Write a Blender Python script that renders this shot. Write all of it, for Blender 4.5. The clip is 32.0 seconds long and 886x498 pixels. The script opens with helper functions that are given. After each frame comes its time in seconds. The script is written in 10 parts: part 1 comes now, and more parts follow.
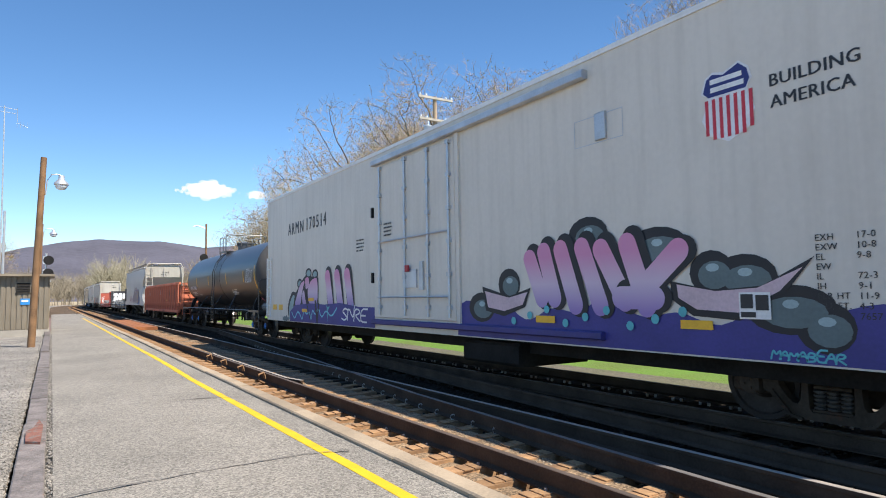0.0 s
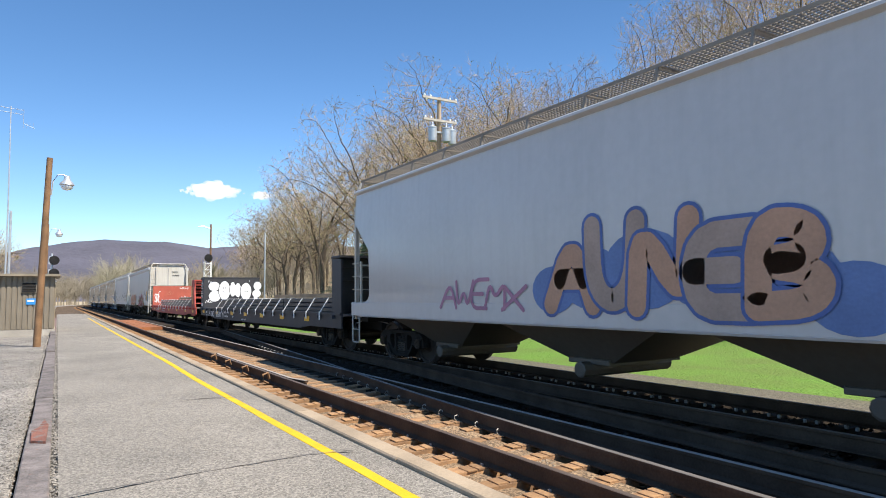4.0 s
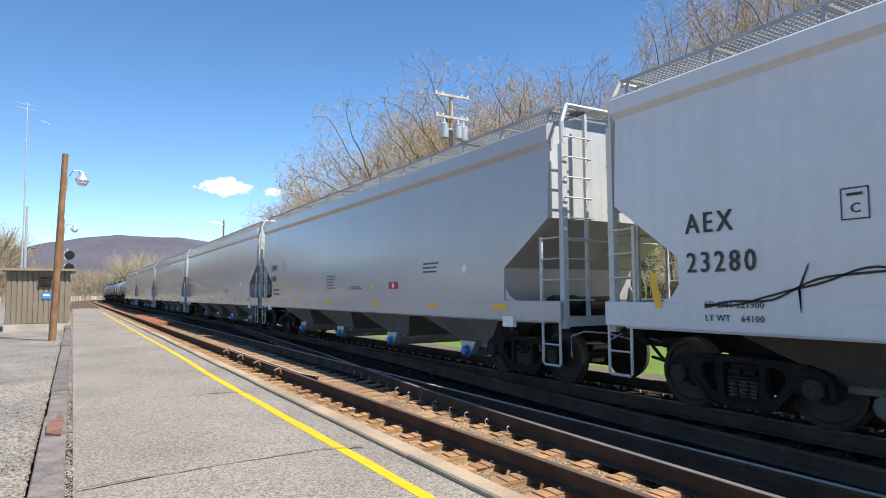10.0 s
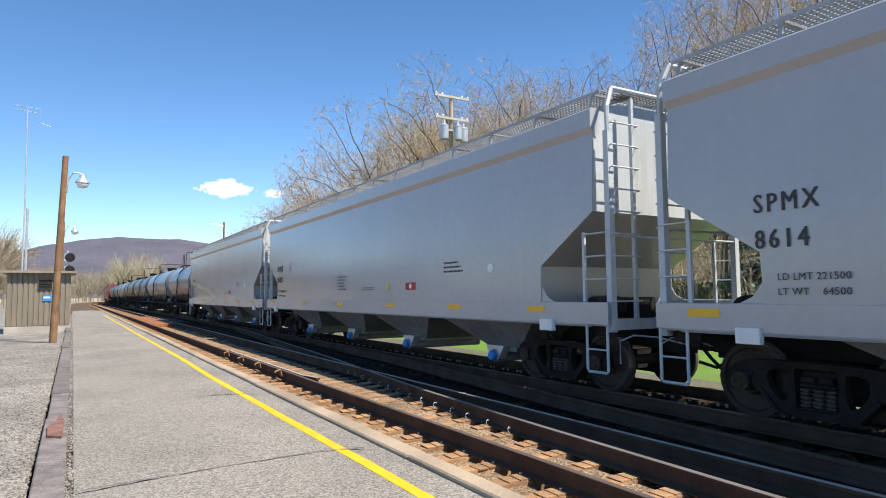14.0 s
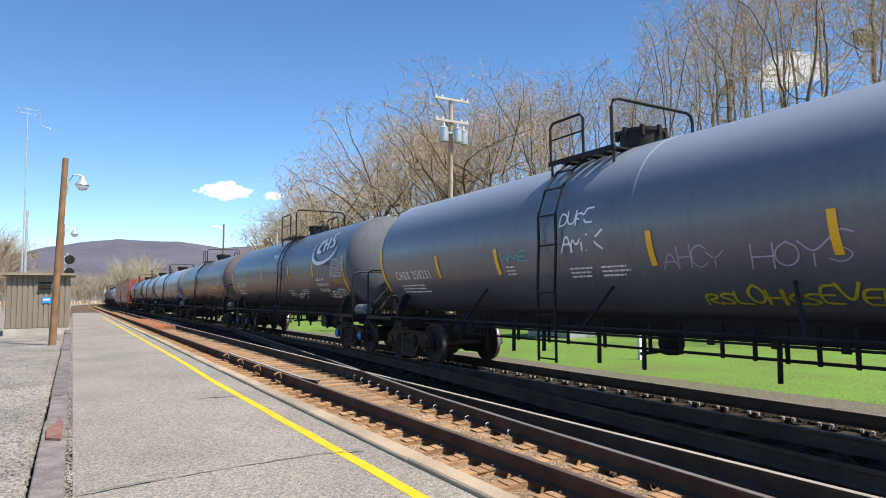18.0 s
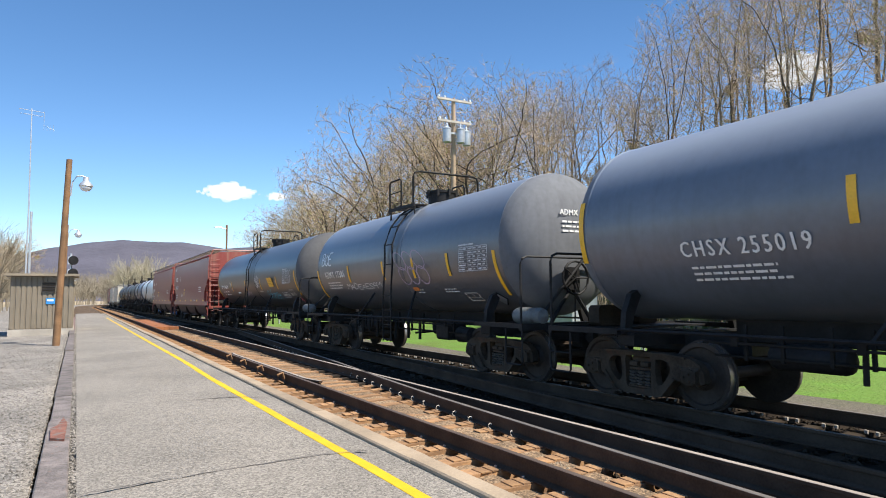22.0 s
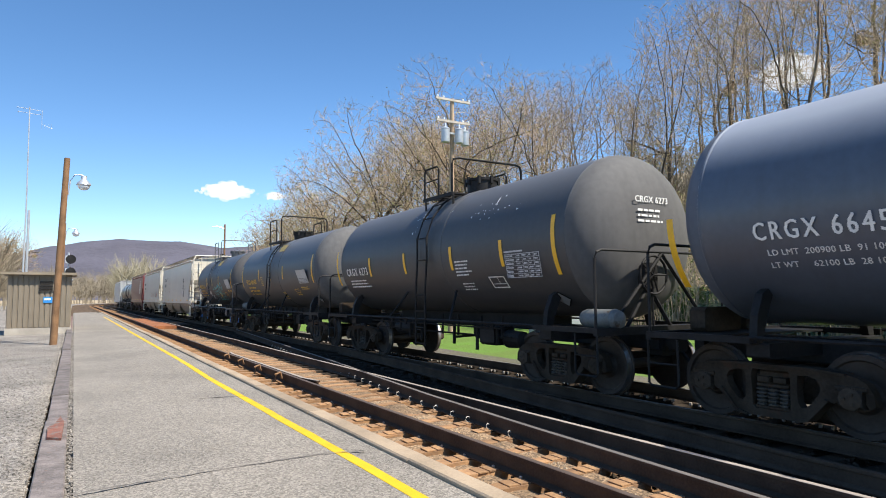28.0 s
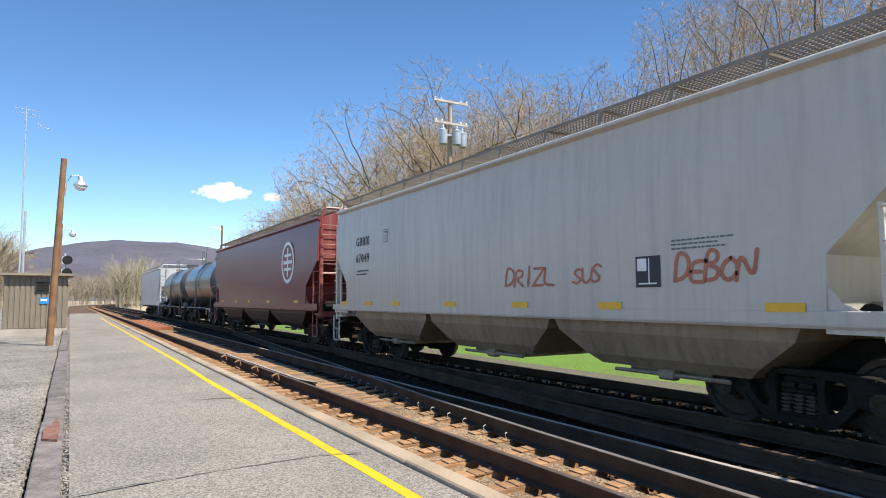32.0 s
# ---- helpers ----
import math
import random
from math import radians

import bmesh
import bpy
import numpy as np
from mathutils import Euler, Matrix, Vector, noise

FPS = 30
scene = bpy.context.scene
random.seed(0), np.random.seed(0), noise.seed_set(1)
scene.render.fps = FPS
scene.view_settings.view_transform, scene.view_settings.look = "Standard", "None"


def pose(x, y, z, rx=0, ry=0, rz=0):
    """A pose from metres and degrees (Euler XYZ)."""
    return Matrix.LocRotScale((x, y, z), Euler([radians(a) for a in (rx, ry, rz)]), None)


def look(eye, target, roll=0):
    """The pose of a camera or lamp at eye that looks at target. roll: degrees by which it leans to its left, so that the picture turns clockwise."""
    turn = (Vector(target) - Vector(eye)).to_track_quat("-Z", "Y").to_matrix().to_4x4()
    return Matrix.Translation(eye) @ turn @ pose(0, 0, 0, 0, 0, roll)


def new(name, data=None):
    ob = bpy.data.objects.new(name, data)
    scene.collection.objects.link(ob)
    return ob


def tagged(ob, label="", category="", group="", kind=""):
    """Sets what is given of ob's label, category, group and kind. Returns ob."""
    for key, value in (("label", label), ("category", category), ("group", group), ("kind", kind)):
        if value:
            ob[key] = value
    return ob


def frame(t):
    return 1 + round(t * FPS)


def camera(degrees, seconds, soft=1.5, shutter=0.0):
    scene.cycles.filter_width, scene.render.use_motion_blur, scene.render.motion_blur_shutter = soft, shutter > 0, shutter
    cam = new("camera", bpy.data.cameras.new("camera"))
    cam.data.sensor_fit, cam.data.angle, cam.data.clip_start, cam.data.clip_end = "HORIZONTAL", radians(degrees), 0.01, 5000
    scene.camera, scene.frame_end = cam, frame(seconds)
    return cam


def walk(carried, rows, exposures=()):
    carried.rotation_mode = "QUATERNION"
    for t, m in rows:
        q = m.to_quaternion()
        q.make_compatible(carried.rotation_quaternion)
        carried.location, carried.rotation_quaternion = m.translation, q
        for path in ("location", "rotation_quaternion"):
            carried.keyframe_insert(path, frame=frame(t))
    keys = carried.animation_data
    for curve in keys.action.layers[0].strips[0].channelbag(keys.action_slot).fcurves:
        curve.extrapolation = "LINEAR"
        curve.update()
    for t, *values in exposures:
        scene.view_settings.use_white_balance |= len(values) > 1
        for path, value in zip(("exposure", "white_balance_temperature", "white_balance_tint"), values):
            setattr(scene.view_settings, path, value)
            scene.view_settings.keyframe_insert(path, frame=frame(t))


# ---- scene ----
import numpy
from mathutils import geometry

# ---- camera: a phone held still on the platform ----
PATH = [
    (0, pose(0, 0, 1.575, 94.238, 0.818, -31.927)), (0.5, pose(0, 0, 1.575, 94.259, 0.852, -31.920)),
    (1, pose(0, 0, 1.575, 94.237, 0.827, -31.870)), (1.5, pose(0, 0, 1.575, 94.296, 1.072, -31.741)),
    (2, pose(0, 0, 1.575, 94.376, 0.993, -31.676)), (2.5, pose(0, 0, 1.575, 94.370, 0.892, -31.648)),
    (3, pose(0, 0, 1.575, 94.413, 0.854, -31.640)), (3.5, pose(0, 0, 1.575, 94.337, 0.785, -31.635)),
    (5.5, pose(0, 0, 1.575, 94.325, 0.532, -31.311)), (6, pose(0, 0, 1.575, 94.319, 0.627, -31.267)),
    (6.5, pose(0, 0, 1.575, 94.235, 0.569, -31.175)), (7, pose(0, 0, 1.575, 94.273, 0.660, -31.069)),
    (7.5, pose(0, 0, 1.575, 94.262, 0.474, -30.887)), (8, pose(0, 0, 1.575, 94.231, 0.390, -30.773)),
    (8.5, pose(0, 0, 1.575, 94.195, 0.469, -30.675)), (9, pose(0, 0, 1.575, 94.160, 0.475, -30.594)),
    (9.5, pose(0, 0, 1.575, 94.110, 0.417, -30.566)), (10, pose(0, 0, 1.575, 94.037, 0.340, -30.562)),
    (10.5, pose(0, 0, 1.575, 94.087, 0.273, -30.586)), (11, pose(0, 0, 1.575, 94.047, 0.275, -30.508)),
    (11.5, pose(0, 0, 1.575, 94.030, 0.320, -30.478)), (12, pose(0, 0, 1.575, 94.061, 0.442, -30.515)),
    (12.5, pose(0, 0, 1.575, 94.082, 0.336, -30.525)), (13, pose(0, 0, 1.575, 94.116, 0.394, -30.556)),
    (13.5, pose(0, 0, 1.575, 94.114, 0.363, -30.536)), (14, pose(0, 0, 1.575, 94.136, 0.508, -30.521)),
    (14.5, pose(0, 0, 1.575, 94.184, 0.537, -30.549)), (16.5, pose(0, 0, 1.575, 94.278, 0.549, -30.502)),
    (17, pose(0, 0, 1.575, 94.317, 0.515, -30.512)), (17.5, pose(0, 0, 1.575, 94.334, 0.399, -30.523)),
    (18, pose(0, 0, 1.575, 94.361, 0.463, -30.546)), (18.5, pose(0, 0, 1.575, 94.371, 0.462, -30.561)),
    (19, pose(0, 0, 1.575, 94.407, 0.484, -30.517)), (19.5, pose(0, 0, 1.575, 94.451, 0.441, -30.529)),
    (20, pose(0, 0, 1.575, 94.419, 0.315, -30.482)), (20.5, pose(0, 0, 1.575, 94.424, 0.298, -30.475)),
    (21, pose(0, 0, 1.575, 94.419, 0.316, -30.401)), (21.5, pose(0, 0, 1.575, 94.402, 0.476, -30.331)),
    (22, pose(0, 0, 1.575, 94.417, 0.480, -30.289)), (22.5, pose(0, 0, 1.575, 94.431, 0.414, -30.244)),
    (23, pose(0, 0, 1.575, 94.465, 0.503, -30.200)), (23.5, pose(0, 0, 1.575, 94.458, 0.395, -30.223)),
    (24, pose(0, 0, 1.575, 94.431, 0.372, -30.277)), (24.5, pose(0, 0, 1.575, 94.459, 0.391, -30.237)),
    (25, pose(0, 0, 1.575, 94.516, 0.462, -30.185)), (25.5, pose(0, 0, 1.575, 94.525, 0.411, -30.159)),
    (27.5, pose(0, 0, 1.575, 94.470, 0.378, -30.444)), (28, pose(0, 0, 1.575, 94.419, 0.313, -30.468)),
    (28.5, pose(0, 0, 1.575, 94.405, 0.333, -30.514)), (29, pose(0, 0, 1.575, 94.395, 0.401, -30.540)),
    (29.5, pose(0, 0, 1.575, 94.374, 0.417, -30.577)), (30, pose(0, 0, 1.575, 94.414, 0.343, -30.694)),
    (30.5, pose(0, 0, 1.575, 94.442, 0.349, -30.767)), (31, pose(0, 0, 1.575, 94.444, 0.047, -30.865)),
    (31.5, pose(0, 0, 1.575, 94.498, 0.280, -30.747)), (32, pose(0, 0, 1.575, 94.559, 0.211, -30.710))
]
cam = camera(70.6, 32.0, soft=1.0, shutter=0.02)
walk(cam, PATH, exposures=((0, 0.86), (32, 0.86)))

# ---- plan: y runs along the tracks, x to the right, z = 0 at the rail heads ----
RAIL_A = 3.883            # near track, near rail
RAIL_D = 7.504            # far track, near rail
GAUGE = 1.53
FAR_CX = RAIL_D + GAUGE / 2
NEAR_CX = RAIL_A + GAUGE / 2
SPEED = 14.839            # metres a second, towards the camera
CURVE_Y, CURVE_R = 172.0, 400.0


def along(s, off=0.0):
    """A place s metres along the far track's centre line, off metres to its right, and the heading there."""
    if s <= CURVE_Y:
        return FAR_CX + off, s, 0.0
    a = (s - CURVE_Y) / CURVE_R
    r = CURVE_R - off
    return FAR_CX + CURVE_R - r * math.cos(a), CURVE_Y + r * math.sin(a), a


# ---- daylight ----
SUN_DIR = Vector((0.40, -0.60, 1.0)).normalized()
world = bpy.data.worlds.new("sky")
scene.world = world
world.use_nodes = True
wn, wl = world.node_tree.nodes, world.node_tree.links
sky = wn.new("ShaderNodeTexSky")
sky.sky_type = "NISHITA"
sky.sun_disc = False
sky.sun_elevation = math.asin(SUN_DIR.z)
sky.sun_rotation = -math.atan2(SUN_DIR.x, SUN_DIR.y)
sky.altitude = 400
sky.air_density = 0.8
sky.dust_density = 0.0
sky.ozone_density = 1.3
rich = wn.new("ShaderNodeHueSaturation")
rich.inputs["Hue"].default_value = 0.4995
rich.inputs["Saturation"].default_value = 1.2
wl.new(sky.outputs["Color"], rich.inputs["Color"])
wl.new(rich.outputs["Color"], wn["Background"].inputs["Color"])
wn["Background"].inputs["Strength"].default_value = 0.113
sun_data = bpy.data.lights.new("sun", "SUN")
sun_data.energy = 5.0
sun_data.angle = radians(0.53)
sun_data.color = (1.0, 0.94, 0.84)
sun = new("sun", sun_data)
sun.matrix_world = look((0, 0, 60), Vector((0, 0, 60)) - SUN_DIR)


# ---- materials ----
def mat(name, col, rough=0.6, metal=0.0, dust=0.0, var=0.2, scale=1.5, fine=30.0, bump=0.15, grime=None, streak=0.0, rust=None,
        rust_at=0.62, coat=0.0, rnd=0.0, tint=None, bumpd=0.01, speck=None, coat_rough=0.16, crown=None, peel=0.0):
    """A surface with colour drift at two scales, vertical streaks of grime, patches of rust and fine relief."""
    m = bpy.data.materials.new(name)
    m.use_nodes = True
    n, l = m.node_tree.nodes, m.node_tree.links
    b = n["Principled BSDF"]
    tc = n.new("ShaderNodeTexCoord")
    big = n.new("ShaderNodeTexNoise")
    big.inputs["Scale"].default_value, big.inputs["Detail"].default_value = scale, 6
    l.new(tc.outputs["Object"], big.inputs["Vector"])
    small = n.new("ShaderNodeTexNoise")
    small.inputs["Scale"].default_value, small.inputs["Detail"].default_value = fine, 4
    l.new(tc.outputs["Object"], small.inputs["Vector"])
    mix = n.new("ShaderNodeMix")
    mix.data_type = "RGBA"
    c2 = tint or tuple(c * (1 - var) for c in col)
    c1 = tuple(min(1, c * (1 + var * 0.6)) for c in col)
    mix.inputs["A"].default_value, mix.inputs["B"].default_value = (*c1, 1), (*c2, 1)
    ramp = n.new("ShaderNodeMapRange")
    ramp.inputs["From Min"].default_value, ramp.inputs["From Max"].default_value = 0.33, 0.68
    add = n.new("ShaderNodeMath")
    add.operation = "MULTIPLY_ADD"
    l.new(small.outputs["Fac"], add.inputs[0])
    add.inputs[1].default_value = 0.5
    l.new(big.outputs["Fac"], add.inputs[2])
    sub = n.new("ShaderNodeMath")
    sub.operation = "SUBTRACT"
    l.new(add.outputs[0], sub.inputs[0])
    sub.inputs[1].default_value = 0.25
    l.new(sub.outputs[0], ramp.inputs["Value"])
    l.new(ramp.outputs["Result"], mix.inputs["Factor"])
    out = mix.outputs["Result"]
    if speck:
        vo = n.new("ShaderNodeTexVoronoi")
        vo.inputs["Scale"].default_value = speck[0]
        l.new(tc.outputs["Object"], vo.inputs["Vector"])
        vs = n.new("ShaderNodeSeparateColor")
        l.new(vo.outputs["Color"], vs.inputs["Color"])
        vm = n.new("ShaderNodeMapRange")
        vm.inputs["To Min"].default_value, vm.inputs["To Max"].default_value = 1 - speck[1], 1 + speck[1]
        l.new(vs.outputs[0], vm.inputs["Value"])
        vh = n.new("ShaderNodeHueSaturation")
        l.new(vm.outputs["Result"], vh.inputs["Value"])
        l.new(out, vh.inputs["Color"])
        out = vh.outputs["Color"]
    if streak:
        mp = n.new("ShaderNodeMapping")
        mp.inputs["Scale"].default_value = (3.0, 3.0, 0.22)
        l.new(tc.outputs["Object"], mp.inputs["Vector"])
        st = n.new("ShaderNodeTexNoise")
        st.inputs["Scale"].default_value, st.inputs["Detail"].default_value = 2.2, 5
        l.new(mp.outputs["Vector"], st.inputs["Vector"])
        sr = n.new("ShaderNodeMapRange")
        sr.inputs["From Min"].default_value, sr.inputs["From Max"].default_value = 0.45, 0.75
        sr.inputs["To Max"].default_value = streak
        l.new(st.outputs["Fac"], sr.inputs["Value"])
        mx = n.new("ShaderNodeMix")
        mx.data_type = "RGBA"
        l.new(sr.outputs["Result"], mx.inputs["Factor"])
        l.new(out, mx.inputs["A"])
        mx.inputs["B"].default_value = (*(grime or (0.12, 0.1, 0.08)), 1)
        out = mx.outputs["Result"]
    if crown:       # a tank's sunlit top, lightened in the paint: colour, and the height over which it sets in
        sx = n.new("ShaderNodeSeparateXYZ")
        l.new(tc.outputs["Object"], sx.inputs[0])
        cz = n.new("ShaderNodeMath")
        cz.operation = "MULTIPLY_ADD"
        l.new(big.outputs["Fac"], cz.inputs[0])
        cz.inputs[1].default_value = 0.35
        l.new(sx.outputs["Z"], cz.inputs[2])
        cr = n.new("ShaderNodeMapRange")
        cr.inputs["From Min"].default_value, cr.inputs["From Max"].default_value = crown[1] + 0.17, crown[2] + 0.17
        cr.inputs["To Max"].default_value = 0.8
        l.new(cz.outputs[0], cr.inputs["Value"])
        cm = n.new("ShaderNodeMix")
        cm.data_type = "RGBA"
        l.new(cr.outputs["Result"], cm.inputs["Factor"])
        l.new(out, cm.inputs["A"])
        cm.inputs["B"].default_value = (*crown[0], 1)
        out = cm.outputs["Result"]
    if rust:
        rn = n.new("ShaderNodeTexNoise")
        rn.inputs["Scale"].default_value, rn.inputs["Detail"].default_value = scale * 1.7, 9
        rn.inputs["Roughness"].default_value = 0.65
        if peel:        # patches drawn out downwards
            pm = n.new("ShaderNodeMapping")
            pm.inputs["Scale"].default_value = (1, 1, peel)
            l.new(tc.outputs["Object"], pm.inputs["Vector"])
            l.new(pm.outputs["Vector"], rn.inputs["Vector"])
        else:
            l.new(tc.outputs["Object"], rn.inputs["Vector"])
        rr = n.new("ShaderNodeMapRange")
        rr.inputs["From Min"].default_value, rr.inputs["From Max"].default_value = rust_at - 0.04, rust_at + 0.04
        l.new(rn.outputs["Fac"], rr.inputs["Value"])
        rx = n.new("ShaderNodeMix")
        rx.data_type = "RGBA"
        l.new(rr.outputs["Result"], rx.inputs["Factor"])
        l.new(out, rx.inputs["A"])
        rx.inputs["B"].default_value = (*rust, 1)
        out = rx.outputs["Result"]
    if rnd:
        oi = n.new("ShaderNodeObjectInfo")
        hs = n.new("ShaderNodeHueSaturation")
        mr = n.new("ShaderNodeMapRange")
        mr.inputs["To Min"].default_value, mr.inputs["To Max"].default_value = 1 - rnd, 1 + rnd
        l.new(oi.outputs["Random"], mr.inputs["Value"])
        l.new(mr.outputs["Result"], hs.inputs["Value"])
        l.new(out, hs.inputs["Color"])
        out = hs.outputs["Color"]
    l.new(out, b.inputs["Base Color"])
    b.inputs["Roughness"].default_value, b.inputs["Metallic"].default_value = rough, metal
    if dust:
        b.inputs["Sheen Weight"].default_value, b.inputs["Sheen Roughness"].default_value = dust, 0.45
    if coat:
        b.inputs["Coat Weight"].default_value, b.inputs["Coat Roughness"].default_value = coat, coat_rough
    if bump:
        bp = n.new("ShaderNodeBump")
        bp.inputs["Strength"].default_value, bp.inputs["Distance"].default_value = bump, bumpd
        l.new(small.outputs["Fac"], bp.inputs["Height"])
        l.new(bp.outputs["Normal"], b.inputs["Normal"])
    return m


